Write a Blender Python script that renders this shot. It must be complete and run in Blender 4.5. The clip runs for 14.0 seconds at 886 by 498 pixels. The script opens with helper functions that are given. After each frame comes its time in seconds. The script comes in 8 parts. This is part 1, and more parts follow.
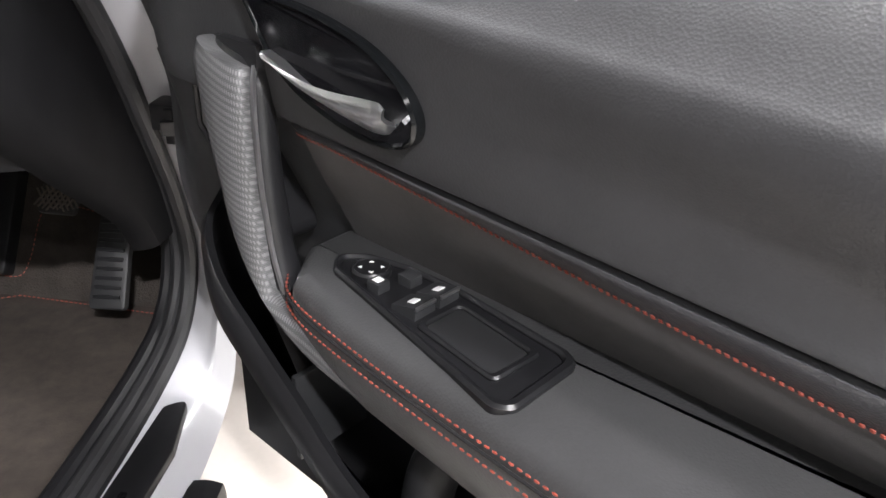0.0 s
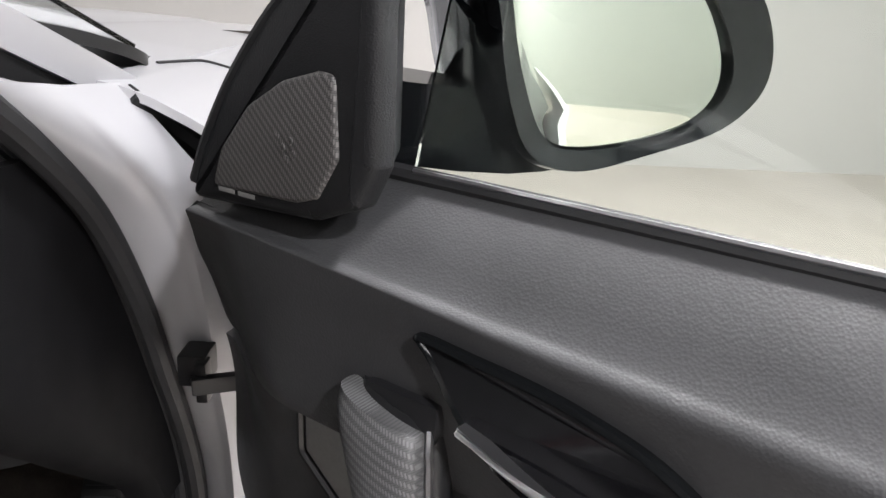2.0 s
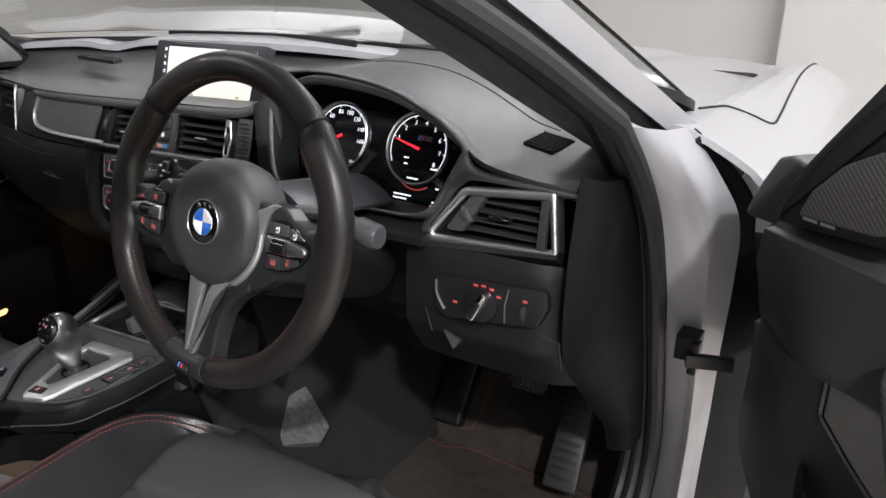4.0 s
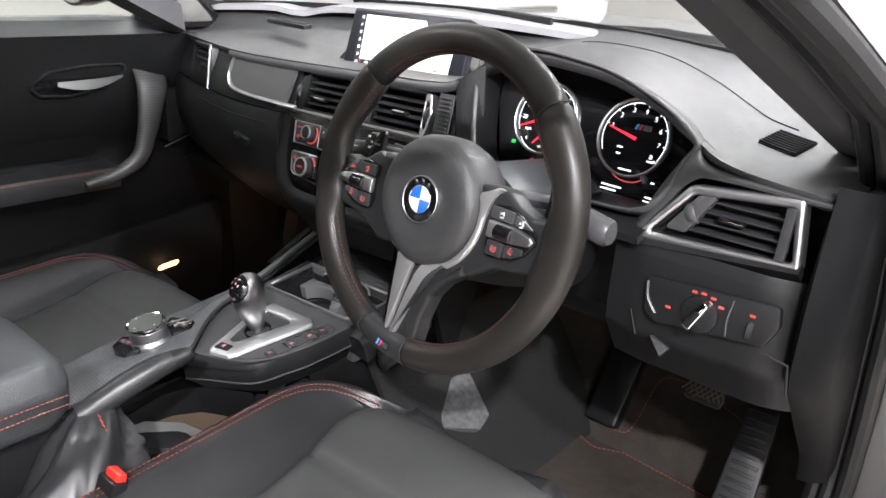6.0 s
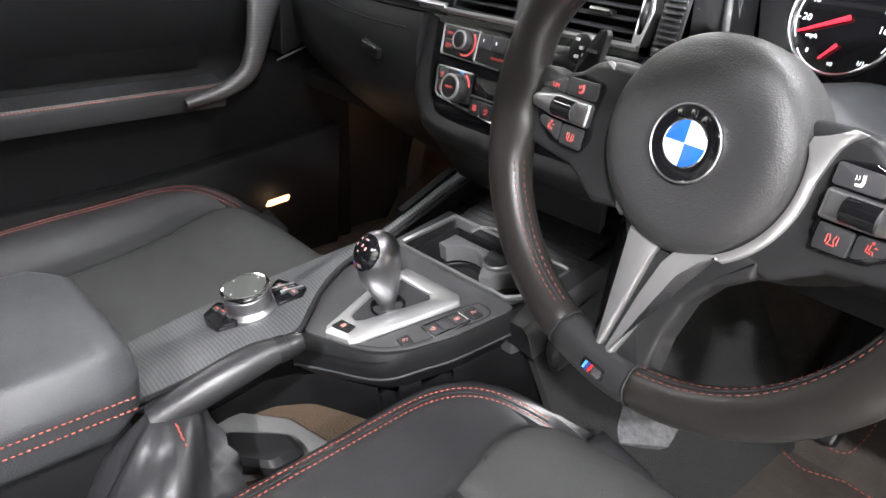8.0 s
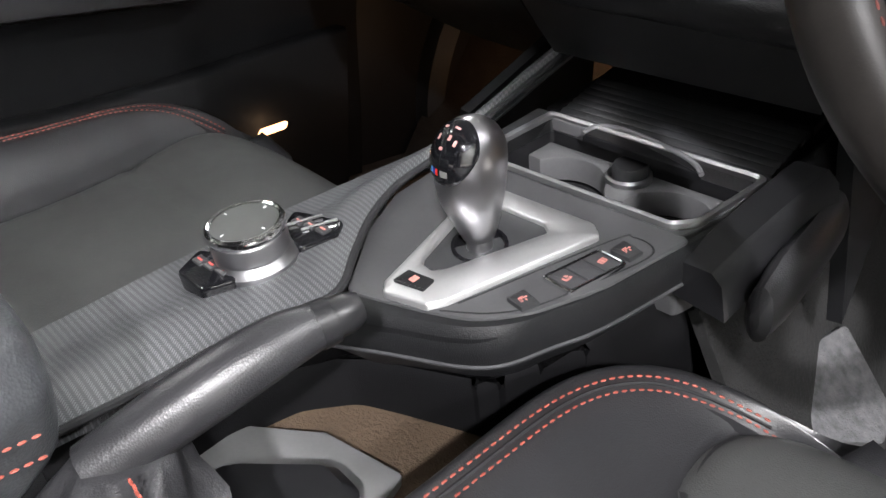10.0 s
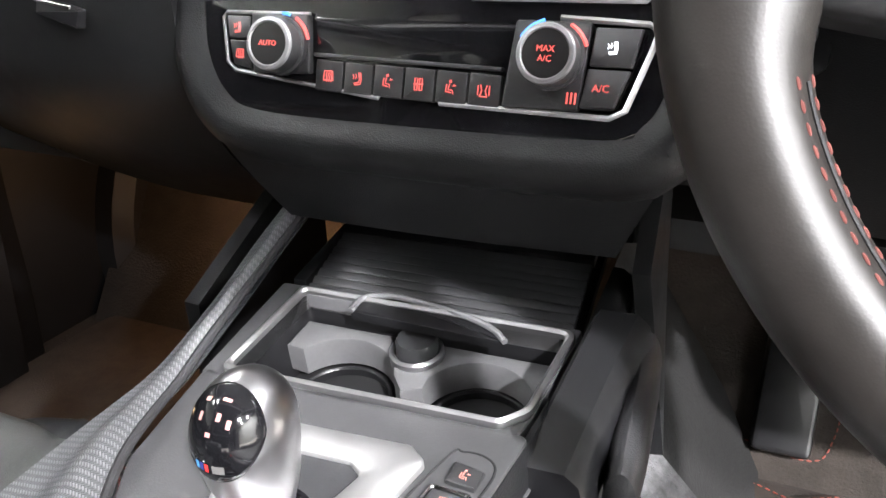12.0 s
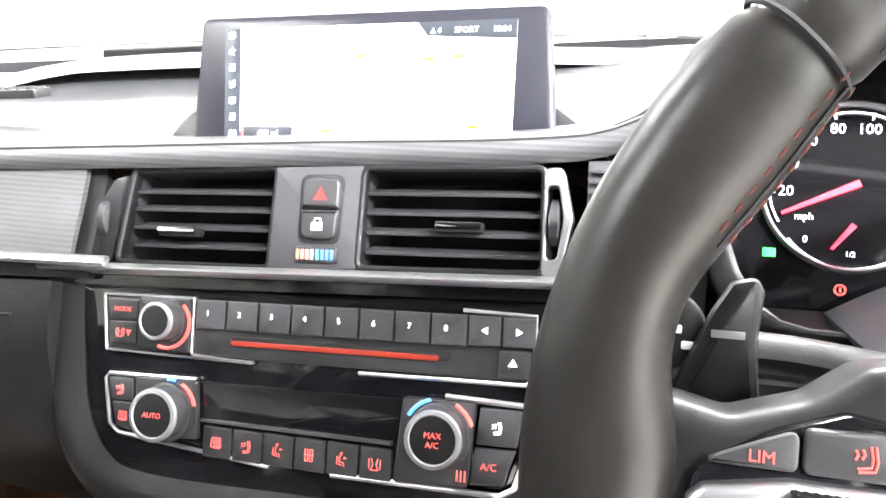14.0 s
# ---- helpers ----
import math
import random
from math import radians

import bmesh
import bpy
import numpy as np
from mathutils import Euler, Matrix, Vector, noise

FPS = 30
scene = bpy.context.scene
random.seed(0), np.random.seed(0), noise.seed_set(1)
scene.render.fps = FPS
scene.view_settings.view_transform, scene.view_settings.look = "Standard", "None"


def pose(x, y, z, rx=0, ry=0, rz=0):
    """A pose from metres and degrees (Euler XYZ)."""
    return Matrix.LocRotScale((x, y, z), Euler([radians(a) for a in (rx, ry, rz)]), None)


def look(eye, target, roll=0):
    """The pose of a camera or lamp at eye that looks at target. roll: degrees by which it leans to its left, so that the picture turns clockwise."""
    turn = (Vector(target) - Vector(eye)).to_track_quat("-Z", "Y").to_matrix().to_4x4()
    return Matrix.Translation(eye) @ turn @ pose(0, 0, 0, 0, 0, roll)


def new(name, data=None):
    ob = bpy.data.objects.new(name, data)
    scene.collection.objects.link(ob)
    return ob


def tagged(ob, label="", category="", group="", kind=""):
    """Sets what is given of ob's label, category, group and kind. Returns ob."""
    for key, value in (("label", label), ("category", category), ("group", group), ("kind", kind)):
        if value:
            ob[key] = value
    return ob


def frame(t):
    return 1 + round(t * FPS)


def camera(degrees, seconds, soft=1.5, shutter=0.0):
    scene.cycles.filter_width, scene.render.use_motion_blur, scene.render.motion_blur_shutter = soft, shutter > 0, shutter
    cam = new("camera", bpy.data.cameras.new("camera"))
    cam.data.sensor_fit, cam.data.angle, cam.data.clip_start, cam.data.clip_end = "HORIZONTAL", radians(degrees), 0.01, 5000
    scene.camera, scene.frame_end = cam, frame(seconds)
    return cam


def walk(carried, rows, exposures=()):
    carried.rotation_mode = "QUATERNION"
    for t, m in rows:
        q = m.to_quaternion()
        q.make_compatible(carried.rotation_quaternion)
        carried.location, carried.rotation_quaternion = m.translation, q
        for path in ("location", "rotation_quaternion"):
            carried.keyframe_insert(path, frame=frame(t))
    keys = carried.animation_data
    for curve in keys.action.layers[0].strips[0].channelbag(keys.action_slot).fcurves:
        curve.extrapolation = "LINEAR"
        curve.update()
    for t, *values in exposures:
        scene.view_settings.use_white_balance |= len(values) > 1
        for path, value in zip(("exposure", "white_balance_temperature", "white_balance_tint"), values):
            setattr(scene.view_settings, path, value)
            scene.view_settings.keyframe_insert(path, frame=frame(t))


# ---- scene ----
cam = camera(61.1, 14.0)
METRES, EYE, TILT, LEAN, TURN = 1.76, 0.96, -28.0, -2.0, 6.0
START_X, START_Y = 1.2225, 0.0  # first eye, from the car's centre line
ROWS = [
    (0.0, 0.0, 0.0, 0.0, -0.0, 0.0, 0.0),
    (0.5, -0.0178, 0.038, 0.0035, -0.54, 1.31, 0.72),
    (1.0, -0.0397, 0.0584, 0.0308, -2.17, 4.41, 1.56),
    (1.5, -0.0643, 0.0659, 0.0627, -4.05, 6.58, 2.15),
    (2.0, -0.086, 0.0664, 0.0879, -4.81, 8.94, 2.24),
    (2.5, -0.1132, 0.0639, 0.0944, -5.01, 10.06, 2.28),
    (3.0, -0.1358, 0.0376, 0.0911, -1.04, 10.53, -0.16),
    (3.5, -0.1478, -0.0137, 0.0761, 10.89, 9.72, -6.43),
    (4.0, -0.1518, -0.0704, 0.0556, 21.6, 7.67, -11.01),
    (4.2, -0.1555, -0.0875, 0.0500, 24.30, 6.90, -12.50),
    (6.3, -0.2486, -0.0702, 0.0492, 29.64, 4.16, -17.23),
    (6.5, -0.2675, -0.0577, 0.0541, 28.26, 4.46, -16.78),
    (7.0, -0.2982, -0.0302, 0.064, 25.84, 4.72, -15.84),
    (7.5, -0.3321, 0.0096, 0.0669, 28.25, 3.15, -15.97),
    (8.0, -0.3633, 0.041, 0.0566, 37.89, -3.77, -20.22),
    (8.2, -0.3795, 0.0538, 0.0465, 40.84, -5.69, -21.49),
    (10.3, -0.5246, 0.1802, 0.0056, 33.74, -6.00, -16.65),
    (10.5, -0.5351, 0.192, 0.0077, 29.85, -4.84, -15.63),
    (11.0, -0.56, 0.2054, 0.0156, 24.43, -1.94, -11.95),
    (11.5, -0.5708, 0.2128, 0.0255, 18.42, 1.44, -8.52),
    (12.0, -0.5719, 0.2066, 0.0449, 13.42, 4.83, -6.26),
    (12.5, -0.5762, 0.2013, 0.0584, 10.18, 9.0, -5.51),
    (13.0, -0.5776, 0.1977, 0.077, 8.37, 12.17, -4.2),
    (13.5, -0.5752, 0.1937, 0.0958, 7.59, 15.02, -2.26),
    (14.0, -0.5701, 0.1899, 0.1145, 6.72, 16.57, -1.8),
]
EXPOSURES = [(0.0, 0.7), (1.5, 0.55), (2.0, 0.2), (2.5, 0.12), (3.0, -0.15), (3.5, 0.3), (4.0, 0.05), (6.5, 1.2), (7.5, 1.45), (8.0, 1.35), (10.5, 1.25), (11.0, 1.3), (11.5, 1.95), (12.0, 2.35), (12.5, 2.8), (13.0, 2.8), (14.0, 2.9)]
walk(cam, [(t, pose(START_X, START_Y, EYE, TILT, LEAN, TURN) @ pose(METRES * x, METRES * y, METRES * z, 90 + pitch, roll, yaw)) for t, x, y, z, yaw, pitch, roll in ROWS], EXPOSURES)

# ---- world, lamps and exposure ----
world = bpy.data.worlds.new("room_air")
world.use_nodes = True
world.node_tree.nodes["Background"].inputs[0].default_value = (0.9, 0.95, 1.0, 1)
world.node_tree.nodes["Background"].inputs[1].default_value = 0.02
scene.world = world


def area_lamp(name, at, size, power, colour=(0.97, 0.955, 0.985), target=None):
    data = bpy.data.lights.new(name, "AREA")
    data.shape, data.size, data.size_y, data.energy, data.color = "RECTANGLE", size[0], size[1], power, colour
    ob = new(name, data)
    ob.matrix_world = look(at, target or (at[0], at[1] + 0.001, at[2] - 1.0))
    return ob


# LED panels under the showroom ceiling
CEILING_LAMPS = [(-2.4, 2.6), (0.6, 3.0), (2.9, 2.4), (-2.6, -0.6), (0.4, -3.2)]
for lx, ly in CEILING_LAMPS:
    area_lamp("ceiling_lamp", (lx, ly, 3.12), (1.5, 0.5), 20.0 if lx < -1 or ly < -2 else 44.0)
# unseen spotlight, added beyond the opened door to brighten only its trim
ADDED_DOOR_SPOT = (2.15, 1.15, 3.12)
spot_data = bpy.data.lights.new("added_door_spot", "SPOT")
spot_data.energy, spot_data.color, spot_data.shadow_soft_size = 980.0, (0.98, 0.96, 0.98), 0.10
spot_data.spot_size, spot_data.spot_blend = math.radians(30.0), 0.6
new("added_door_spot", spot_data).matrix_world = look(ADDED_DOOR_SPOT, (1.32, 0.36, 0.85))
# unseen fill light added beside that spotlight
area_lamp("added_door_fill", (2.25, 1.0, 3.12), (0.3, 0.3), 50.0)
# unseen lights added on the driver's side to reach into the cabin
ADDED_SIDE_LAMPS = [(2.35, -2.05, 230.0), (3.6, -2.6, 40.0), (3.4, -1.2, 95.0)]
for lx, ly, lw in ADDED_SIDE_LAMPS:
    area_lamp("added_side_lamp", (lx, ly, 3.12), (0.16, 0.16), lw)


def small_lamp(name, at, power, colour, radius=0.02):
    data = bpy.data.lights.new(name, "POINT")
    data.energy, data.color, data.shadow_soft_size = power, colour, radius
    ob = new(name, data)
    ob.location = at
    return ob


# courtesy lamps in the footwells and at the far door
small_lamp("footwell_lamp", (0.42, 1.0, 0.60), 0.55, (1.0, 0.55, 0.28))
small_lamp("courtesy_glow", (-0.648, 0.735, 0.392), 0.035, (1.0, 0.62, 0.34), 0.012)
small_lamp("footwell_lamp", (-0.40, 1.08, 0.45), 0.26, (1.0, 0.55, 0.28))

# ---- builders ----
V = Vector


def basis(o, ex, up):
    """A local system: x to the right, y up along the surface, z out of it."""
    ex = V(ex).normalized()
    up = V(up)
    up = (up - ex * up.dot(ex)).normalized()
    n = ex.cross(up)
    return Matrix(((ex.x, up.x, n.x, o[0]), (ex.y, up.y, n.y, o[1]), (ex.z, up.z, n.z, o[2]), (0, 0, 0, 1)))


def thing(name, label, category, at=(0, 0, 0), group="", kind=""):
    ob = new(name)
    ob.empty_display_size = 0.05
    ob.location = at
    return tagged(ob, label, category, group, kind)


def attach(ob, parent):
    ob.parent = parent
    if parent.type == "EMPTY" and parent.parent is None:
        ob.matrix_parent_inverse = Matrix.Translation(parent.location).inverted()


def part(name, bm, material, parent=None, label="", m=None, sharp=35, kind=""):
    if m is not None:
        bm.transform(m)
    bmesh.ops.recalc_face_normals(bm, faces=bm.faces)
    me = bpy.data.meshes.new(name)
    bm.to_mesh(me)
    bm.free()
    me.materials.append(material)
    me.polygons.foreach_set("use_smooth", [True] * len(me.polygons))
    me.set_sharp_from_angle(angle=radians(sharp))
    ob = new(name, me)
    if parent is not None:
        attach(ob, parent)
    return tagged(ob, label, kind=kind)


def merge(*bms):
    out = bmesh.new()
    for b in bms:
        me = bpy.data.meshes.new("m")
        b.to_mesh(me)
        b.free()
        out.from_mesh(me)
        bpy.data.meshes.remove(me)
    return out


def moved(bm, m):
    bm.transform(m)
    return bm


def spline(pts, n=8, closed=False):
    """Points on a smooth curve through pts."""
    pts = [V(p) for p in pts]
    k = len(pts)
    out = []
    for i in range(k if closed else k - 1):
        if closed:
            p0, p1, p2, p3 = (pts[(i + j) % k] for j in (-1, 0, 1, 2))
        else:
            p1, p2 = pts[i], pts[i + 1]
            p0 = pts[i - 1] if i else p1 * 2 - p2
            p3 = pts[i + 2] if i + 2 < k else p2 * 2 - p1
        for s in range(n):
            t = s / n
            out.append(0.5 * ((2 * p1) + (p2 - p0) * t + (2 * p0 - 5 * p1 + 4 * p2 - p3) * t * t + (3 * p1 - p0 - 3 * p2 + p3) * t ** 3))
    if not closed:
        out.append(pts[-1])
    return out


def at_x(keys, x):
    """Smooth look-up in a table of (x, value)."""
    if x <= keys[0][0]:
        return keys[0][1]
    if x >= keys[-1][0]:
        return keys[-1][1]
    k = next(n for n in range(len(keys) - 1) if x <= keys[n + 1][0])
    (a, p), (b, q) = keys[k], keys[k + 1]
    slope = lambda n: (keys[min(n + 1, len(keys) - 1)][1] - keys[max(n - 1, 0)][1]) / (keys[min(n + 1, len(keys) - 1)][0] - keys[max(n - 1, 0)][0])
    h = b - a
    t = (x - a) / h
    return (1 + 2 * t) * (1 - t) ** 2 * p + t * (1 - t) ** 2 * h * slope(k) + t * t * (3 - 2 * t) * q + t * t * (t - 1) * h * slope(k + 1)


def smooth_step(a, b, x):
    t = max(0.0, min(1.0, (x - a) / (b - a)))
    return t * t * (3 - 2 * t)


def rounded(pts, r, seg=4):
    """A polygon with its corners rounded."""
    pts = [V((p[0], p[1])) for p in pts]
    rs = r if isinstance(r, (list, tuple)) else [r] * len(pts)
    out = []
    for i, p in enumerate(pts):
        a, b = pts[i - 1] - p, pts[(i + 1) % len(pts)] - p
        la, lb = a.length, b.length
        a, b = a / la, b / lb
        half = math.acos(max(-1, min(1, a.dot(b)))) / 2
        d = min(rs[i] / max(math.tan(half), 0.05), la * 0.48, lb * 0.48)
        p1, p2 = p + a * d, p + b * d
        for s in range(seg + 1):
            t = s / seg
            out.append((1 - t) ** 2 * p1 + 2 * t * (1 - t) * p + t * t * p2)
    return [(q.x, q.y) for q in out]


def rect(w, h, cx=0.0, cy=0.0, r=0.001, seg=3):
    return rounded([(cx - w / 2, cy - h / 2), (cx + w / 2, cy - h / 2), (cx + w / 2, cy + h / 2), (cx - w / 2, cy + h / 2)], r, seg)


def oval(rx, ry, n=40, cx=0.0, cy=0.0):
    return [(cx + rx * math.cos(2 * math.pi * i / n), cy + ry * math.sin(2 * math.pi * i / n)) for i in range(n)]


def inset(pts, d):
    """The polygon drawn in by d."""
    pts = [V((p[0], p[1])) for p in pts]
    area = sum(a.x * b.y - b.x * a.y for a, b in zip(pts, pts[1:] + pts[:1]))
    sgn = 1 if area > 0 else -1
    out = []
    for i, p in enumerate(pts):
        t = (pts[(i + 1) % len(pts)] - pts[i - 1])
        t = t.normalized() if t.length > 1e-9 else V((1, 0))
        out.append((p.x - sgn * t.y * d, p.y + sgn * t.x * d))
    return out


def loft(rings, closed=True, caps=True, wrap=False):
    """Skin over rings of equal count."""
    bm = bmesh.new()
    vs = [[bm.verts.new(p) for p in r] for r in rings]
    n = len(vs[0])
    last = len(vs) if wrap else len(vs) - 1
    for i in range(last):
        a, b = vs[i], vs[(i + 1) % len(vs)]
        for j in range(n if closed else n - 1):
            k = (j + 1) % n
            try:
                bm.faces.new((a[j], a[k], b[k], b[j]))
            except ValueError:
                pass
    if caps and not wrap and closed:
        bm.faces.new(vs[0])
        bm.faces.new(vs[-1])
    return bm


def plate(outline, z0, z1, bevel=0.001, seg=2):
    """A slab over an outline with a softened upper edge."""
    rings = [[(x, y, z0) for x, y in outline], [(x, y, z1 - bevel) for x, y in outline]]
    for s in range(1, seg + 1):
        a = s / seg * math.pi / 2
        rings.append([(x, y, z1 - bevel + bevel * math.sin(a)) for x, y in inset(outline, bevel * (1 - math.cos(a)))])
    return loft(rings)


def hoop(outer, inner, z0, z1, bevel=0.0008):
    """A flat ring between two outlines of equal count."""
    rings = [[(x, y, z0) for x, y in outer], [(x, y, z1 - bevel) for x, y in outer], [(x, y, z1) for x, y in inset(outer, bevel)],
             [(x, y, z1) for x, y in inset(inner, -bevel)], [(x, y, z1 - bevel) for x, y in inner], [(x, y, z0) for x, y in inner]]
    return loft(rings, wrap=True)


def box(w, d, h, c=(0, 0, 0), r=0.002):
    """A block with softened edges, centred on c."""
    bm = bmesh.new()
    bmesh.ops.create_cube(bm, size=1.0)
    bm.transform(Matrix.Translation(c) @ Matrix.Diagonal((w, d, h, 1)))
    if r > 0:
        bmesh.ops.bevel(bm, geom=bm.edges[:], offset=min(r, 0.45 * min(w, d, h)), segments=2, affect="EDGES", profile=0.7)
    return bm


def lathe(profile, n=40):
    """Turned about z from (radius, z)."""
    return loft([[(r * math.cos(2 * math.pi * i / n), r * math.sin(2 * math.pi * i / n), z) for i in range(n)] for r, z in profile])


def tube(path, radius, n=10, flat=1.0, caps=True, closed=False, up=(0, 0, 1)):
    """Swept along a path; radius may be a number or one for each point; flat squeezes it along the binormal."""
    path = [V(p) for p in path]
    rings = []
    nrm = None
    k = len(path)
    for i, p in enumerate(path):
        if closed:
            t = (path[(i + 1) % k] - path[i - 1]).normalized()
        else:
            t = (path[min(i + 1, k - 1)] - path[max(i - 1, 0)]).normalized()
        if nrm is None:
            nrm = V(up) - t * V(up).dot(t)
            if nrm.length < 1e-4:
                nrm = V((1, 0, 0)) - t * t.x
        nrm = (nrm - t * nrm.dot(t)).normalized()
        bi = t.cross(nrm)
        r = radius[i] if isinstance(radius, (list, tuple)) else radius
        rings.append([p + (nrm * math.cos(2 * math.pi * j / n) + bi * math.sin(2 * math.pi * j / n) * flat) * r for j in range(n)])
    return loft(rings, caps=caps, wrap=closed)


def sheet(fn, nu, nv, thick=0.0):
    """A surface fn(u, v), u and v from 0 to 1, with a thickness behind it."""
    pts = [[V(fn(i / nu, j / nv)) for j in range(nv + 1)] for i in range(nu + 1)]
    bm = bmesh.new()
    top = [[bm.verts.new(p) for p in row] for row in pts]
    for i in range(nu):
        for j in range(nv):
            bm.faces.new((top[i][j], top[i + 1][j], top[i + 1][j + 1], top[i][j + 1]))
    if thick:
        bm.normal_update()
        low = [[bm.verts.new(v.co - v.normal * thick) for v in row] for row in top]
        for i in range(nu):
            for j in range(nv):
                bm.faces.new((low[i][j + 1], low[i + 1][j + 1], low[i + 1][j], low[i][j]))
        rim = [(i, 0) for i in range(nu)] + [(nu, j) for j in range(nv)] + [(i, nv) for i in range(nu, 0, -1)] + [(0, j) for j in range(nv, 0, -1)]
        for a, b in zip(rim, rim[1:] + rim[:1]):
            bm.faces.new((top[b[0]][b[1]], top[a[0]][a[1]], low[a[0]][a[1]], low[b[0]][b[1]]))
    return bm


def lettering(words, size, depth=0.0002):
    cu = bpy.data.curves.new("words", "FONT")
    cu.body, cu.size, cu.align_x, cu.align_y, cu.extrude, cu.resolution_u = words, size, "CENTER", "CENTER", depth, 2
    ob = bpy.data.objects.new("words", cu)
    me = bpy.data.meshes.new_from_object(ob)
    bm = bmesh.new()
    bm.from_mesh(me)
    bpy.data.objects.remove(ob)
    bpy.data.curves.remove(cu)
    bpy.data.meshes.remove(me)
    return bm


def stitches(path, length=0.004, gap=0.0022, r=0.00045):
    """A row of thread stitches along a path."""
    path = [V(p) for p in path]
    bms = []
    verts, faces = [], []
    carry = 0.0
    for a, b in zip(path, path[1:]):
        d = b - a
        ln = d.length
        if ln < 1e-6:
            continue
        t = d / ln
        s1 = t.cross(V((0, 0, 1)))
        s1 = s1.normalized() if s1.length > 1e-4 else V((1, 0, 0))
        s2 = t.cross(s1)
        pos = carry
        while pos < ln:
            c = a + t * pos
            base = len(verts)
            for f, q in ((-0.5, 0.4), (-0.25, 1.0), (0.25, 1.0), (0.5, 0.4)):
                for ang in range(6):
                    w = ang * math.pi / 3
                    verts.append(c + t * (f * length) + (s1 * math.cos(w) + s2 * math.sin(w)) * r * q)
            for k in range(3):
                for ang in range(6):
                    n2 = (ang + 1) % 6
                    faces.append((base + k * 6 + ang, base + k * 6 + n2, base + k * 6 + 6 + n2, base + k * 6 + 6 + ang))
            pos += length + gap
        carry = pos - ln
    me = bpy.data.meshes.new("s")
    me.from_pydata([tuple(v) for v in verts], [], faces)
    bm = bmesh.new()
    bm.from_mesh(me)
    bpy.data.meshes.remove(me)
    return bm


def twin(ob, m):
    """A further piece on the same mesh, placed by m."""
    o = ob.copy()
    scene.collection.objects.link(o)
    o.matrix_basis = m
    return o


# ---- materials ----
class Tree:
    """Short-hand for a node tree."""

    def __init__(self, name):
        self.mat = bpy.data.materials.new(name)
        self.mat.use_nodes = True
        self.nodes, self.links = self.mat.node_tree.nodes, self.mat.node_tree.links
        self.bsdf = self.nodes["Principled BSDF"]
        self.coord = self.nodes.new("ShaderNodeTexCoord").outputs["Object"]

    def put(self, socket, value):
        if isinstance(value, bpy.types.NodeSocket):
            self.links.new(value, socket)
        else:
            socket.default_value = value

    def math(self, op, a, b=0.0, c=None):
        n = self.nodes.new("ShaderNodeMath")
        n.operation = op
        self.put(n.inputs[0], a)
        self.put(n.inputs[1], b)
        if c is not None:
            self.put(n.inputs[2], c)
        return n.outputs[0]

    def dot(self, axis):
        n = self.nodes.new("ShaderNodeVectorMath")
        n.operation = "DOT_PRODUCT"
        self.links.new(self.coord, n.inputs[0])
        n.inputs[1].default_value = axis
        return n.outputs["Value"]

    def noise(self, scale, detail=3.0, rough=0.6):
        n = self.nodes.new("ShaderNodeTexNoise")
        n.inputs["Scale"].default_value, n.inputs["Detail"].default_value, n.inputs["Roughness"].default_value = scale, detail, rough
        self.links.new(self.coord, n.inputs["Vector"])
        return n.outputs["Fac"]

    def cells(self, scale, feature="F1"):
        n = self.nodes.new("ShaderNodeTexVoronoi")
        n.feature = feature
        n.inputs["Scale"].default_value = scale
        self.links.new(self.coord, n.inputs["Vector"])
        return n.outputs["Distance"]

    def ramp(self, fac, lo, hi, a=0.3, b=0.7):
        n = self.nodes.new("ShaderNodeMapRange")
        n.inputs[1].default_value, n.inputs[2].default_value = a, b
        n.inputs[3].default_value, n.inputs[4].default_value = lo, hi
        self.links.new(fac, n.inputs[0])
        return n.outputs[0]

    def mix(self, fac, a, b):
        n = self.nodes.new("ShaderNodeMix")
        n.data_type = "RGBA"
        self.put(n.inputs[0], fac)
        self.put(n.inputs[6], (*a, 1) if isinstance(a, tuple) else a)
        self.put(n.inputs[7], (*b, 1) if isinstance(b, tuple) else b)
        return n.outputs[2]

    def bump(self, height, strength, distance):
        n = self.nodes.new("ShaderNodeBump")
        n.inputs["Strength"].default_value, n.inputs["Distance"].default_value = strength, distance
        self.links.new(height, n.inputs["Height"])
        self.links.new(n.outputs[0], self.bsdf.inputs["Normal"])

    def give(self, **values):
        for key, value in values.items():
            self.put(self.bsdf.inputs[key.replace("_", " ")], value)


def shade(c, k):
    return tuple(min(1.0, v * k) for v in c)


def surface(name, colour, rough=0.5, metal=0.0, grain=0.0, grain_scale=600.0, kind="noise", vary=0.15, vary_scale=14.0, coat=0.0, wear=0.03, spec=0.5):
    """A general material: colour and gloss vary at two scales, with a fine relief."""
    t = Tree(name)
    big, fine = t.noise(vary_scale, 4.0), t.noise(vary_scale * 22, 3.0)
    fac = t.math("ADD", t.math("MULTIPLY", big, 0.7), t.math("MULTIPLY", fine, 0.3))
    t.give(Base_Color=t.mix(t.ramp(fac, 0, 1), shade(colour, 1 - vary), shade(colour, 1 + vary)), Metallic=metal,
           Roughness=t.ramp(t.noise(vary_scale * 3, 4.0), max(0.02, rough - wear), min(1, rough + wear)))
    t.give(Specular_IOR_Level=spec)
    if coat:
        t.give(Coat_Weight=coat, Coat_Roughness=0.05)
    if grain:
        h = t.cells(grain_scale) if kind == "cells" else t.noise(grain_scale, 2.0)
        t.bump(h, grain, 0.0006 if grain_scale > 300 else 0.002)
    return t.mat


